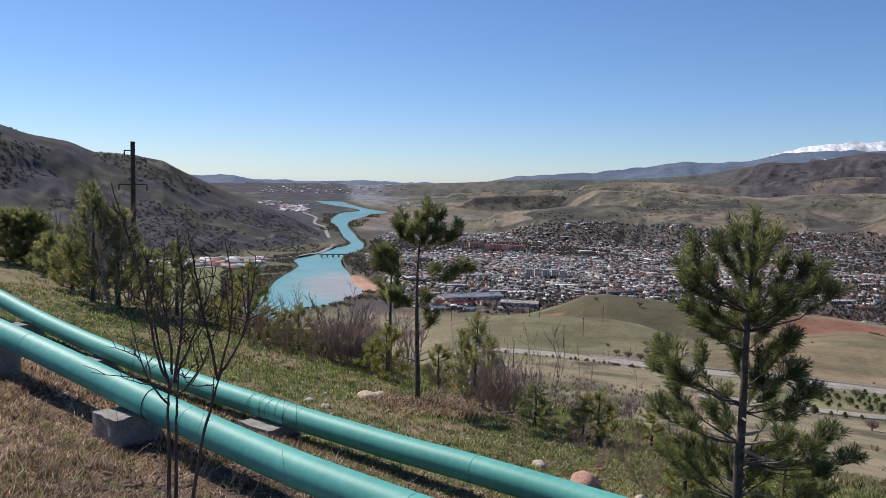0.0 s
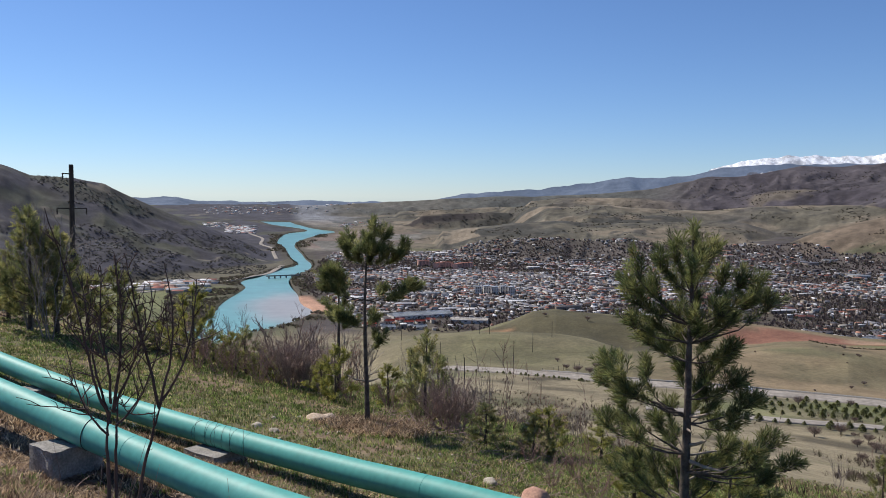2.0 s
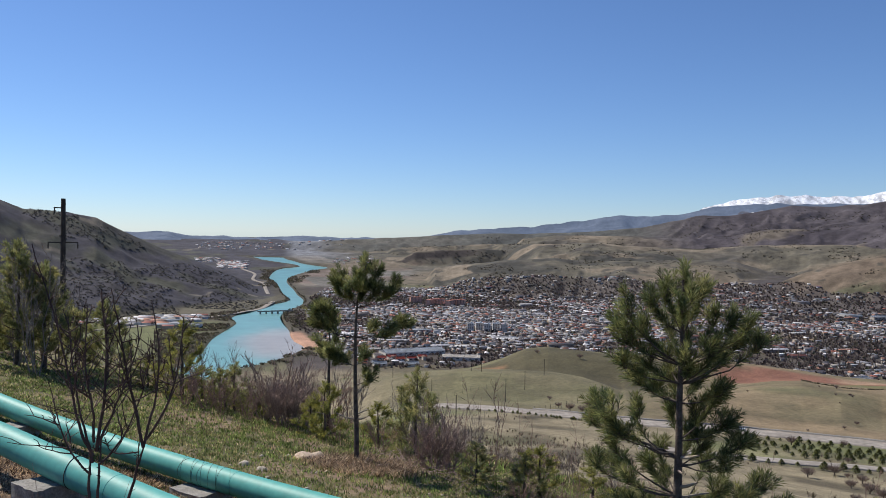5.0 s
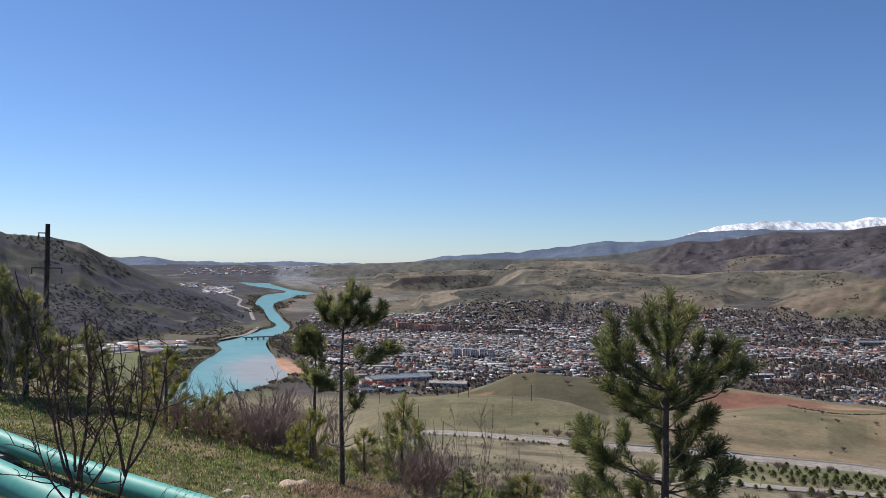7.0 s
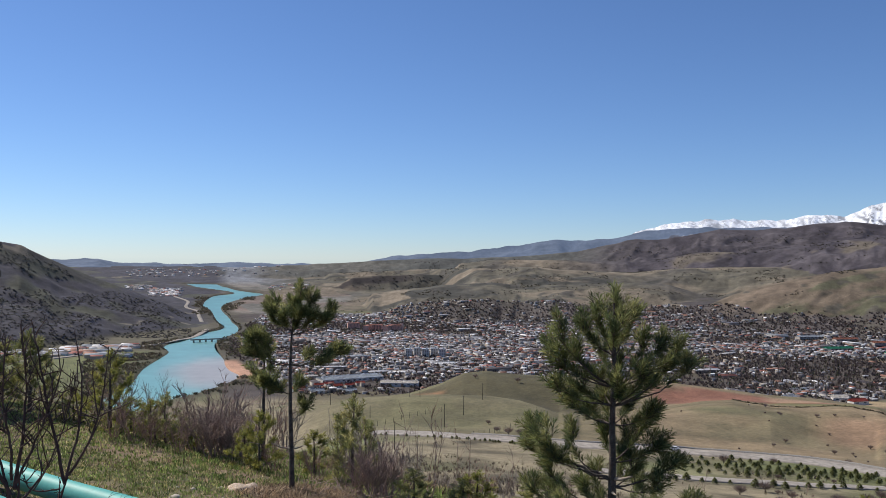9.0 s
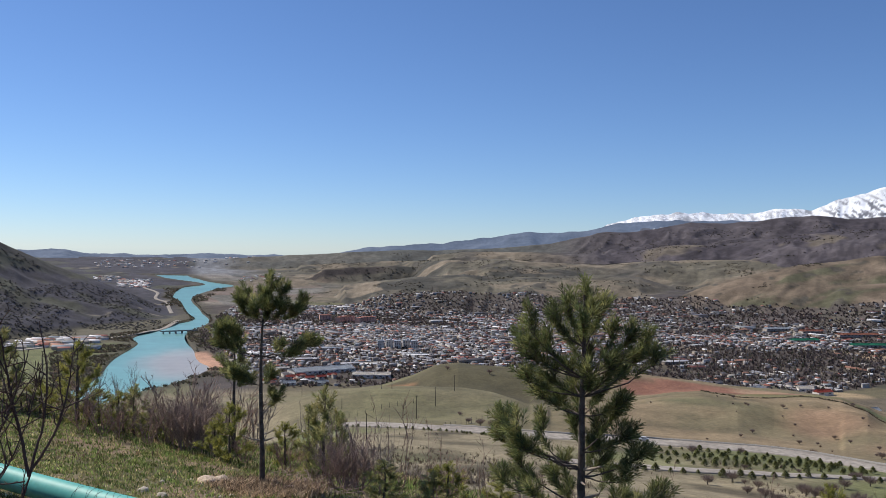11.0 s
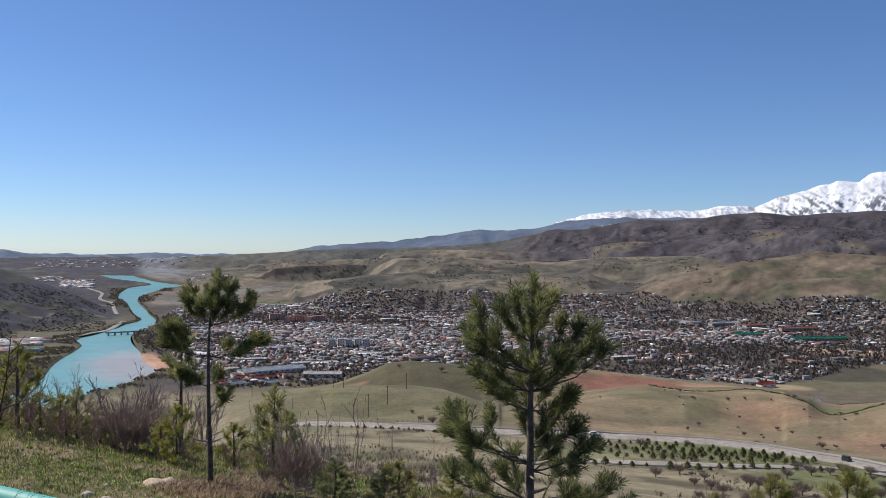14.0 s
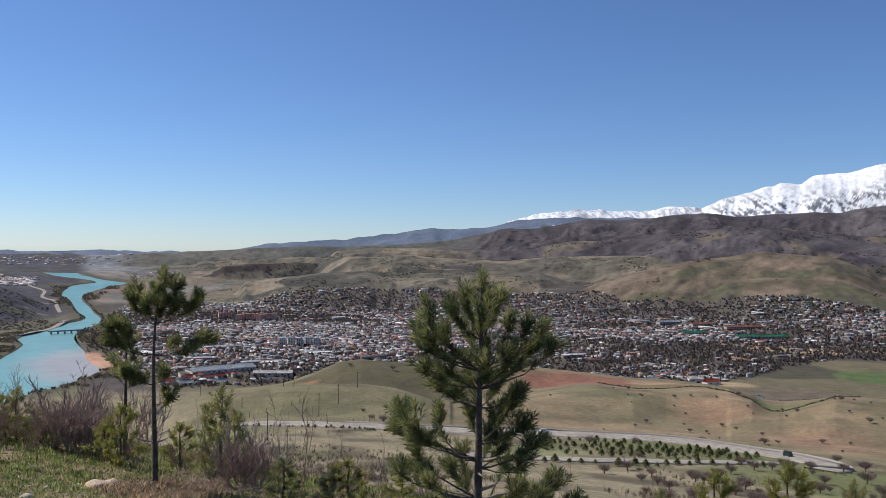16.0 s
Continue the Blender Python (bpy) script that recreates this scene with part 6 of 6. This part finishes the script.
def build_pole():
    A, d = -20.95, 38.0
    x, y = polar(A, d)
    z0 = ground_z(x, y)
    top = 1.65 + d * math.tan(radians(1.85))
    H = top - z0
    ob = bpy.data.objects.new("power_pole", None)
    scene.collection.objects.link(ob)
    bm = bmesh.new()
    bmesh.ops.create_cone(bm, cap_ends=True, segments=8, radius1=0.125, radius2=0.09, depth=H + 0.5, matrix=Matrix.Translation((0, 0, (H - 0.5) / 2)))
    part("post", bm, POLE_DARK, ob)
    for z, x0, x1, name in ((H - 1.84, -0.58, 0.58, "crossarm"), (H - 0.4, -0.36, 0.05, "upper_bracket")):
        bm = bmesh.new()
        box(bm, x1 - x0, 0.06, 0.045, Matrix.Translation(((x0 + x1) / 2, 0, z)))
        part(name, bm, POLE_DARK, ob)
    for z, px in ((H - 1.82, -0.56), (H - 1.82, 0.56), (H - 0.38, -0.33)):
        bm = bmesh.new()
        bmesh.ops.create_cone(bm, cap_ends=True, segments=10, radius1=0.028, radius2=0.022, depth=0.26, matrix=Matrix.Translation((px, 0, z - 0.12)))
        bmesh.ops.create_cone(bm, cap_ends=True, segments=10, radius1=0.042, radius2=0.034, depth=0.03, matrix=Matrix.Translation((px, 0, z - 0.12)))
        part("insulator", bm, POLE_DARK, ob)
    for sgn in (-1, 1):
        v, f = tube_arrays([(0, 0, H - 1.35), (sgn * 0.06, 0, H - 1.5), (sgn * 0.14, 0, H - 1.56)], [0.016] * 3, 5)
        soup("brace", v, f, POLE_DARK, ob)
    ob.matrix_world = Matrix.Translation((x, y, z0)) @ Matrix.Rotation(radians(21), 4, "Z")
    tagged(ob, "dark wooden power pole with crossarm and insulators", "power pole")


build_pole()


# ---- poles and posts on the slopes below ----
def build_slope_pole(tall, arm):
    ob = bpy.data.objects.new("utility_pole", None)
    scene.collection.objects.link(ob)
    bm = bmesh.new()
    bmesh.ops.create_cone(bm, cap_ends=True, segments=7, radius1=0.22, radius2=0.15, depth=tall + 1, matrix=Matrix.Translation((0, 0, tall / 2 - 0.5)))
    part("post", bm, POLE_DARK, ob)
    if arm:
        bm = bmesh.new()
        box(bm, 1.8, 0.15, 0.15, Matrix.Translation((0, 0, tall - 0.7)))
        part("crossarm", bm, POLE_DARK, ob)
    return tagged(ob, "thin dark utility pole standing on the meadow", "utility pole", "utility poles on the meadow")


for A, d, tall, arm in ((1.75, 330, 12, True), (4.6, 325, 11, False), (8.0, 500, 14, True), (9.3, 560, 13, True), (10.6, 620, 12, True), (-2.7, 300, 11, False), (0.2, 700, 12, False), (5.6, 640, 9, False), (6.3, 640, 9, False), (2.9, 560, 8, False)):
    x, y = polar(A, d)
    build_slope_pole(tall, arm).matrix_world = Matrix.Translation((x, y, ground_z(x, y))) @ Matrix.Rotation(radians(20), 4, "Z")

bm = bmesh.new()
bmesh.ops.create_cone(bm, cap_ends=True, segments=5, radius1=0.13, radius2=0.1, depth=3.4, matrix=Matrix.Translation((0, 0, 1.4)))
post_mesh = bpy.data.meshes.new("fence_post")
bm.to_mesh(post_mesh)
bm.free()
post_mesh.materials.append(POLE_DARK)
for k in range(18):
    A, d = (10.0 + 0.36 * k, 425 + 9.5 * k) if k < 9 else (3.4 + 0.55 * (k - 9), 520 + 6 * (k - 9))
    x, y = polar(A, d)
    p = tagged(new("fence_post", post_mesh), "dark thin post in the meadow", "post", "posts in the meadow")
    p.location = (x, y, ground_z(x, y))


# ---- young plantation beside the road ----
CONIFER = tinted("young_conifer_green", 0.8, 0.8, 1.2, ((0.3, 0.5), (2.0, 0.5)), islands=0.25, thin=0.25)


def build_conifer(seed):
    """A small cone of ragged, drooping sprays."""
    rng = np.random.default_rng(seed)
    tree = bpy.data.objects.new("young_conifer", None)
    scene.collection.objects.link(tree)
    v, f = tube_arrays([(0, 0, -0.2), (0, 0, 1.2), (0, 0, 2.4)], [0.06, 0.045, 0.02], 5)
    soup("trunk", v, f, BARK, tree)
    k = 420
    h = rng.uniform(0.04, 1.0, k) ** 0.8
    a = rng.uniform(0, 2 * np.pi, k)
    r = 1.15 * (1 - h) ** 0.5 * np.minimum(1, 0.55 + 2 * h) * rng.uniform(0.4, 1.05, k) + 0.08
    base = np.stack([r * np.cos(a) * 0.55, r * np.sin(a) * 0.55, 0.15 + h * 2.4], 1)
    tip = np.stack([r * np.cos(a) * 1.1, r * np.sin(a) * 1.1, 0.15 + h * 2.4 + rng.uniform(-0.1, 0.35, k)], 1)
    side = np.stack([-np.sin(a), np.cos(a), rng.normal(0, 0.4, k)], 1) * 0.13
    v = np.stack([base, (base + tip) / 2 + side, tip, (base + tip) / 2 - side], 1).reshape(-1, 3)
    ob = soup("crown", v, np.arange(4 * k).reshape(k, 4), CONIFER, tree)
    paint(ob, np.repeat(np.array([(0.15, 0.165, 0.065), (0.2, 0.21, 0.08)])[rng.integers(0, 2, k)], 4, 0))
    return tagged(tree, "small bushy conifer in a planted row", "conifer", "young conifers beside the road")


CONIFERS = [build_conifer(s) for s in (1, 2, 3)]
rng_plant = np.random.default_rng(77)
spots = []
for row, (A0, A1, d0, d1, n) in enumerate(((21.5, 36.5, 364, 358, 26), (24.0, 37.2, 345, 348, 26), (25.0, 37.0, 330, 338, 24), (24.0, 36.0, 314, 326, 22), (25.0, 34, 300, 312, 16), (20, 31, 262, 268, 14), (31.5, 37.5, 276, 300, 9))):
    for k in range(n):
        if rng_plant.uniform() < 0.85:
            t = k / (n - 1)
            spots.append((A0 + (A1 - A0) * t + rng_plant.normal(0, 0.1), d0 + (d1 - d0) * t + rng_plant.normal(0, 1.5), rng_plant.uniform(0.6, 1.3)))
for k in range(46):
    i = int(np.interp(k, [0, 45], [14, 66]))
    p = ROAD_LINE[i]
    A, d = math.degrees(math.atan2(p[0], p[1])), math.hypot(*p)
    spots.append((A + rng_plant.normal(0, 0.1), d - 12 + rng_plant.normal(0, 1.0), rng_plant.uniform(0.45, 0.85)))
for A, d, size in spots:
    x, y = polar(A, d)
    made = copy_thing(CONIFERS[int(rng_plant.integers(0, 3))], Matrix.Translation((x, y, ground_z(x, y))) @ Matrix.Rotation(rng_plant.uniform(0, 6.28), 4, "Z"))
    made.scale = (size * 1.15, size * 1.15, size * 0.78)
for ob in CONIFERS:
    for o in (*ob.children_recursive, ob):
        bpy.data.objects.remove(o)


# ---- bare round trees along the road and on the meadows ----
def build_round_tree(seed):
    """A bare round crown of fine twigs on a short trunk."""
    rng = np.random.default_rng(seed)
    tree = bpy.data.objects.new("bare_tree", None)
    scene.collection.objects.link(tree)
    v, f = tube_arrays([(0, 0, -0.2), (0.05, 0, 0.6), (0, 0.05, 1.6)], [0.16, 0.12, 0.06], 6)
    soup("trunk", v, f, BARK, tree)
    k = 260
    a, r = rng.uniform(0, 2 * np.pi, k), np.sqrt(rng.uniform(0, 1, k))
    base = np.stack([0.25 * r * np.cos(a), 0.25 * r * np.sin(a), rng.uniform(0.5, 1.3, k)], 1)
    tip = np.stack([1.9 * r * np.cos(a), 1.9 * r * np.sin(a), 1.2 + 2.0 * np.sqrt(1 - 0.8 * r ** 2) * rng.uniform(0.6, 1.05, k)], 1)
    mid = (base + tip) / 2 + rng.normal(0, 0.14, (k, 3))
    q = rng.normal(0, 1, (k, 3))
    q /= np.linalg.norm(q, axis=1)[:, None]
    q *= 0.035
    v = np.stack([base, mid + q, tip, mid - q], 1).reshape(-1, 3)
    crown = soup("crown", v, np.arange(4 * k).reshape(k, 4), TOWN_TREES, tree)
    paint(crown, np.tile((0.2, 0.155, 0.135), (4 * k, 1)))
    return tagged(tree, "round leafless tree with fine twigs on the meadow", "tree", "bare trees on the meadow")


FAR_SHRUB = build_round_tree(71)
rng_tree = np.random.default_rng(78)
MEADOW_TREES = [(26.5, 352, 1.3), (29.5, 366, 1.0), (41.8, 372, 1.3), (43.4, 350, 1.5), (42.2, 330, 1.3), (40.3, 318, 1.2), (38.8, 305, 1.4), (37.0, 285, 1.2), (39.6, 270, 1.3), (43.5, 290, 1.5), (44.4, 255, 1.3), (35.6, 268, 1.1), (40.9, 240, 1.2),
                (42.6, 215, 1.2), (36.5, 225, 1.3), (33.4, 235, 1.2), (29.0, 255, 1.2), (27.5, 240, 1.1), (31.0, 215, 1.0), (11.6, 470, 1.2), (12.4, 455, 1.6), (13.2, 450, 1.5), (11.0, 520, 1.0), (13.6, 480, 1.2), (37.6, 430, 1.2), (33.0, 470, 0.9), (41.0, 460, 1.0),
                (30.2, 500, 0.9), (35.0, 520, 0.9), (39.5, 560, 1.0)] + [(24.6, 410, 0.9), (27.5, 405, 0.9), (33.8, 398, 1.0), (31.2, 400, 0.8), (10.1, 870, 1.6), (13.0, 860, 2.0), (29, 640, 1.0), (32, 600, 1.0), (36, 640, 1.1), (42, 600, 1.2), (43.6, 520, 1.3)]
for _ in range(46):
    MEADOW_TREES.append((rng_tree.uniform(29, 46), rng_tree.uniform(150, 320), rng_tree.uniform(0.5, 1.15)))
for _ in range(40):
    MEADOW_TREES.append((rng_tree.uniform(18, 46), rng_tree.uniform(410, 640), rng_tree.uniform(0.35, 0.75)))
for A, d, size in MEADOW_TREES:
    x, y = polar(A, d)
    made = copy_thing(FAR_SHRUB, Matrix.Translation((x, y, ground_z(x, y) - 0.1)) @ Matrix.Rotation(rng_tree.uniform(0, 6.28), 4, "Z"))
    made.scale = (size * 1.2, size * 1.2, size)
for o in (*FAR_SHRUB.children_recursive, FAR_SHRUB):
    bpy.data.objects.remove(o)

# ---- brush on the slope between the shoulder and the road ----
rng_brush = np.random.default_rng(79)
A, d = rng_brush.uniform(-16, 46, 11000), np.exp(rng_brush.uniform(math.log(55), math.log(375), 11000))
x, y = to_xy(A, d)
keep = (fractal(x, y, 45, 4, 47) > -0.02) & (A < 20) | (fractal(x, y, 30, 4, 49) > 0.32) & (d < 330)
x, y = x[keep], y[keep]
n = len(x)
twig_fans("slope_brush", x, y, rng_brush.uniform(1.0, 3.0, n), rng_brush.uniform(0.7, 2.0, n), np.array([(0.155, 0.12, 0.095), (0.125, 0.1, 0.08), (0.13, 0.115, 0.07)])[rng_brush.integers(0, 3, n)], 9, "brown leafless brush on the slope", 22, 0.017, "brush")
# dark hedge lines between the fields
A = np.concatenate([np.linspace(27, 33, 110), np.linspace(33, 38, 100), np.linspace(38, 43, 80), np.linspace(38.5, 45, 70)])
d = np.concatenate([720 - 8 * np.linspace(0, 1, 110) - 60 * np.sin(np.linspace(0, 3.14, 110)), np.linspace(712, 600, 100), np.linspace(600, 660, 80), np.linspace(980, 1120, 70)])
d = d + 26 * fractal(A * 12, d * 0.2, 20, 3, 111)
x, y = to_xy(A, d)
n = len(x)
twig_fans("hedge", x, y, rng_brush.uniform(3, 5, n), rng_brush.uniform(0.6, 1.8, n), np.tile((0.1, 0.088, 0.06), (n, 1)), 10, "dark hedge line between meadows", 16, 0.12, "hedge")


# ---- vehicles on the road ----
def build_vehicle(name, L, W, H, cab, paint_colour, A, turn, label, category, shift=0.0):
    ob = bpy.data.objects.new(name, None)
    scene.collection.objects.link(ob)
    body = coloured("vehicle_paint", ((0.3, paint_colour), (0.7, paint_colour)), 1, 0.35, spec=0.5)
    bm = bmesh.new()
    box(bm, L, W, H * 0.5, Matrix.Translation((0, 0, 0.35)), 0.12)
    part("body", bm, body, ob)
    bm = bmesh.new()
    box(bm, L * cab, W * 0.9, H * 0.48, Matrix.Translation((-L * 0.04, 0, 0.35 + H * 0.48)), 0.15)
    part("cabin", bm, body, ob)
    bm = bmesh.new()
    box(bm, L * cab * 0.86, W * 0.93, H * 0.26, Matrix.Translation((-L * 0.04, 0, 0.35 + H * 0.58)))
    part("window_glass", bm, WINDOW_GLASS, ob)
    for sx in (-1, 1):
        for sy in (-1, 1):
            bm = bmesh.new()
            bmesh.ops.create_cone(bm, cap_ends=True, segments=14, radius1=0.36, radius2=0.36, depth=0.24, matrix=Matrix.Translation((sx * L * 0.32, sy * W * 0.46, 0.36)) @ Matrix.Rotation(radians(90), 4, "X"))
            part("wheel", bm, DARK_WIRE, ob)
    az = np.degrees(np.arctan2(ROAD_LINE[:, 0], ROAD_LINE[:, 1]))
    k = int(np.argmin(abs(az[:150] - A)))
    t = ROAD_LINE[k + 1] - ROAD_LINE[k - 1]
    ob.matrix_world = Matrix.Translation((ROAD_LINE[k, 0], ROAD_LINE[k, 1] + shift, ROAD_Z[k])) @ Matrix.Rotation(math.atan2(t[1], t[0]) + radians(turn), 4, "Z")
    tagged(ob, label, category)


build_vehicle("car", 4.4, 1.75, 1.45, 0.6, (0.75, 0.75, 0.75), 23.3, 0, "white car driving on the hillside road", "car")
build_vehicle("van", 3.6, 1.7, 1.8, 0.85, (0.02, 0.04, 0.035), 38.9, 0, "dark green van on the bend of the road", "van")

# a low pale wall along the outer edge of the road
w_line = ROAD_LINE[40:168]
t = np.gradient(w_line, axis=0)
t /= np.linalg.norm(t, axis=1)[:, None]
out = np.stack([-t[:, 1], t[:, 0]], 1) * 6.6
out *= np.sign((out * w_line).sum(1))[:, None]
wz = ROAD_Z[40:168]
outer, inner = w_line + out, w_line + out * 0.93
v = np.stack([np.column_stack([inner, wz - 0.6]), np.column_stack([inner, wz + 0.65]), np.column_stack([outer, wz + 0.65]), np.column_stack([outer, wz - 2.0])], 1).reshape(-1, 3)
i, j = np.meshgrid(np.arange(len(w_line) - 1), np.arange(3), indexing="ij")
f = np.stack([i * 4 + j, i * 4 + j + 1, (i + 1) * 4 + j + 1, (i + 1) * 4 + j], -1).reshape(-1, 4)
tagged(soup("parapet", v, f, CONCRETE), "low pale concrete parapet along the road", "parapet", kind="structure")


# ---- grass, straw and litter on the shoulder ----
def blades(name, count, seed, A_range, d_range, weight, tall, width, tones, label, lean=0.5, clump=6):
    rng = np.random.default_rng(seed)
    k = count // clump
    A = rng.uniform(*A_range, k * 4)
    d = np.sqrt(rng.uniform(d_range[0] ** 1.5, d_range[1] ** 1.5, k * 4) ** (4 / 3))
    x, y = to_xy(A, d)
    s = 0.62 * x + 0.785 * y
    keep = rng.uniform(0, 1, len(x)) < weight(x, y, s)
    x, y = x[keep][:k], y[keep][:k]
    tone = tones[rng.integers(0, len(tones), len(x))] * rng.uniform(0.4, 1.5, (len(x), 1))
    x, y, tone = np.repeat(x, clump), np.repeat(y, clump), np.repeat(tone, clump, 0)
    n = len(x)
    x, y = x + rng.normal(0, 0.035, n), y + rng.normal(0, 0.035, n)
    z = height(x, y) - 0.01
    d = np.hypot(x, y)
    h = tall * rng.uniform(0.4, 1.2, n)
    a = rng.uniform(0, 2 * np.pi, n)
    w = width * rng.uniform(0.7, 1.3, n) * np.clip(d / 7, 0.8, 2.0)
    off = lean * rng.uniform(0.1, 1.2, n) * h
    b = rng.uniform(0, 2 * np.pi, n)
    P = np.stack([x, y, z], 1)
    side = np.stack([np.cos(a) * w, np.sin(a) * w, 0 * w], 1)
    tip = P + np.stack([np.cos(b) * off, np.sin(b) * off, h], 1)
    mid = P + np.stack([np.cos(b) * off * 0.35, np.sin(b) * off * 0.35, h * 0.45], 1)
    v = np.stack([P, mid + side, tip, mid - side], 1).reshape(-1, 3)
    ob = soup(name, v, np.arange(4 * n).reshape(n, 4), STRAW)
    paint(ob, np.repeat(np.clip(tone, 0.01, 0.9), 4, 0))
    return tagged(ob, label, "grass", kind="stuff")


def near_weight(x, y, s):
    return smooth(6.6, 5.4, s + 0.6 * fractal(x, y, 4.0, 3, 43)) * (0.12 + 0.88 * smooth(-0.15, 0.25, fractal(x, y, 0.9, 4, 101))) * (s > 2.0)


def green_weight(x, y, s):
    return smooth(4.6, 6.4, s + 0.5 * fractal(x, y, 4.0, 3, 43)) * (0.5 + 0.5 * smooth(-0.3, 0.2, fractal(x, y, 1.1, 4, 41)))


def edge_weight(x, y, s):
    return smooth(8.5, 11, s + fractal(x, y, 3, 3, 103)) * (0.3 + 0.7 * smooth(-0.1, 0.3, fractal(x, y, 1.5, 3, 105)))


STRAW_TONES = np.array([(0.56, 0.42, 0.27), (0.42, 0.3, 0.19), (0.24, 0.165, 0.11), (0.12, 0.082, 0.06), (0.64, 0.51, 0.35)])
GREEN_TONES = np.array([(0.2, 0.27, 0.075), (0.28, 0.34, 0.11), (0.13, 0.18, 0.055), (0.34, 0.32, 0.14), (0.46, 0.39, 0.22)])
MIXED_TONES = np.concatenate([GREEN_TONES, GREEN_TONES[:3], STRAW_TONES[1:3]])
blades("dry_grass", 100000, 201, (-33, 20), (3.6, 14), near_weight, 0.075, 0.0042, STRAW_TONES, "dry tan grass and straw around the pipes", 1.1, 9)
blades("dead_litter", 80000, 202, (-33, 20), (3.2, 10), lambda x, y, s: smooth(6.8, 5.8, s) * (s > 1.8) * (0.15 + 0.85 * smooth(-0.3, 0.2, fractal(x, y, 0.6, 4, 102))), 0.03, 0.0038, STRAW_TONES, "flat dead stalks and leaf litter", 4.0, 4)
blades("green_grass", 210000, 203, (-33, 32), (6.5, 22), green_weight, 0.06, 0.0045, GREEN_TONES, "short spring grass mixed with dry blades", 0.6)
blades("dry_grass", 40000, 204, (-33, 46), (10, 34), edge_weight, 0.12, 0.004, MIXED_TONES, "tall dry grass along the shoulder's edge", 0.6)
blades("dry_grass", 40000, 205, (-2, 46), (16, 80), lambda x, y, s: 0.4 + 0.6 * smooth(-0.2, 0.3, fractal(x, y, 5, 3, 107)), 0.22, 0.007, np.concatenate([STRAW_TONES[1:4], GREEN_TONES]), "rough pale grass on the slope", 0.6)
blades("dry_grass", 30000, 207, (2, 24), (6.4, 13), lambda x, y, s: smooth(5.8, 6.8, s) * smooth(3, 9, np.degrees(np.arctan2(x, y)) + 3 * fractal(x, y, 2, 3, 109)), 0.065, 0.004, MIXED_TONES * 1.3, "dead stalks and short grass beside the far pipe", 1.3)
blades("straw", 7000, 208, (-6.5, 2.0), (11.2, 13.6), lambda x, y, s: smooth(1.1, 0.3, np.hypot(x + 0.3, (y - 12.6) * 1.2)), 0.11, 0.0035, STRAW_TONES, "dry straw heaped round a pine's foot", 1.6)
blades("green_weeds", 6000, 206, (-33, 15), (3.6, 8), near_weight, 0.07, 0.007, GREEN_TONES[:3], "small green weeds among dry straw", 0.9, 14)


# ---- fallen twigs and standing dead stalks ----
def fallen_twigs(name, count, seed, A_range, d_range, length, label, tilt=0.15, r=0.003):
    rng = np.random.default_rng(seed)
    pieces = []
    A, d = rng.uniform(*A_range, count), rng.uniform(*d_range, count)
    x, y = to_xy(A, d)
    z = height(x, y)
    for k in range(count):
        a, L = rng.uniform(0, 6.28), length * rng.uniform(0.3, 1.2)
        way = np.array([math.cos(a), math.sin(a), rng.normal(0, tilt)])
        p = np.array([x[k], y[k], z[k] + 0.015])
        q = p + np.outer(np.linspace(0, 1, 4), way) * L + np.cumsum(rng.normal(0, 0.04 * L, (4, 3)), 0)
        q[:, 2] = np.maximum(q[:, 2], z[k] - 0.05)
        pieces.append(tube_arrays(q, r * np.array([1.2, 1.0, 0.8, 0.5]), 3))
    v, f = gather(pieces)
    return tagged(soup(name, v, f, BROWN_TWIGS), label, "twigs", kind="stuff")


fallen_twigs("fallen_twigs", 900, 501, (-32, 2), (4.2, 8.5), 0.22, "dead brown twigs lying in the straw")
fallen_twigs("fallen_twigs", 700, 502, (4, 20), (8.2, 13), 0.4, "dead brown branches heaped in rough grass", 0.3, 0.004)
# twigs put over the dark patch beside the pine's foot
fallen_twigs("fallen_twigs", 160, 503, (-2, 3.5), (12.4, 13.8), 0.5, "brown twigs lying beside a pine's foot", 0.2, 0.006)
fallen_twigs("dead_stalks", 240, 504, (-30, -10), (4.4, 6.4), 0.2, "dry brown stalks standing in the straw", 1.6, 0.0022)


# ---- pebbles and clods in the bare soil ----
def pebbles(name, count, seed, A_range, d_range, size, mat, label, low=0.0):
    rng = np.random.default_rng(seed)
    v0, f0 = ico()
    A, d = rng.uniform(*A_range, count), rng.uniform(*d_range, count)
    x, y = to_xy(A, d)
    z = height(x, y)
    r = size * rng.uniform(0.3, 1.2, (count, 1, 1)) ** 1.5
    v = v0[None] * rng.uniform(0.6, 1.2, (count, len(v0), 1)) * r * rng.uniform((0.8, 0.8, 0.4), (1.5, 1.2, 0.8), (count, 1, 3)) + np.stack([x, y, z + low], 1)[:, None]
    f = (f0[None] + (np.arange(count) * len(v0))[:, None, None]).reshape(-1, 3)
    return tagged(soup(name, v.reshape(-1, 3), f, mat), label, "pebbles", kind="stuff")


SOIL = coloured("dry_brown_soil", ((0.3, (0.1, 0.07, 0.05)), (0.7, (0.22, 0.16, 0.12))), 8, 0.95, bump=0.5)
pebbles("pebbles", 260, 511, (-32, 8), (4.4, 8.2), 0.028, PALE_STONE, "small pale pebbles scattered in straw")
pebbles("clods", 1500, 512, (-32, 4), (4.2, 8.0), 0.035, SOIL, "brown clods of dry earth")
pebbles("pebbles", 160, 513, (-20, 14), (9.5, 13), 0.035, PALE_STONE, "small pale pebbles scattered in short grass")
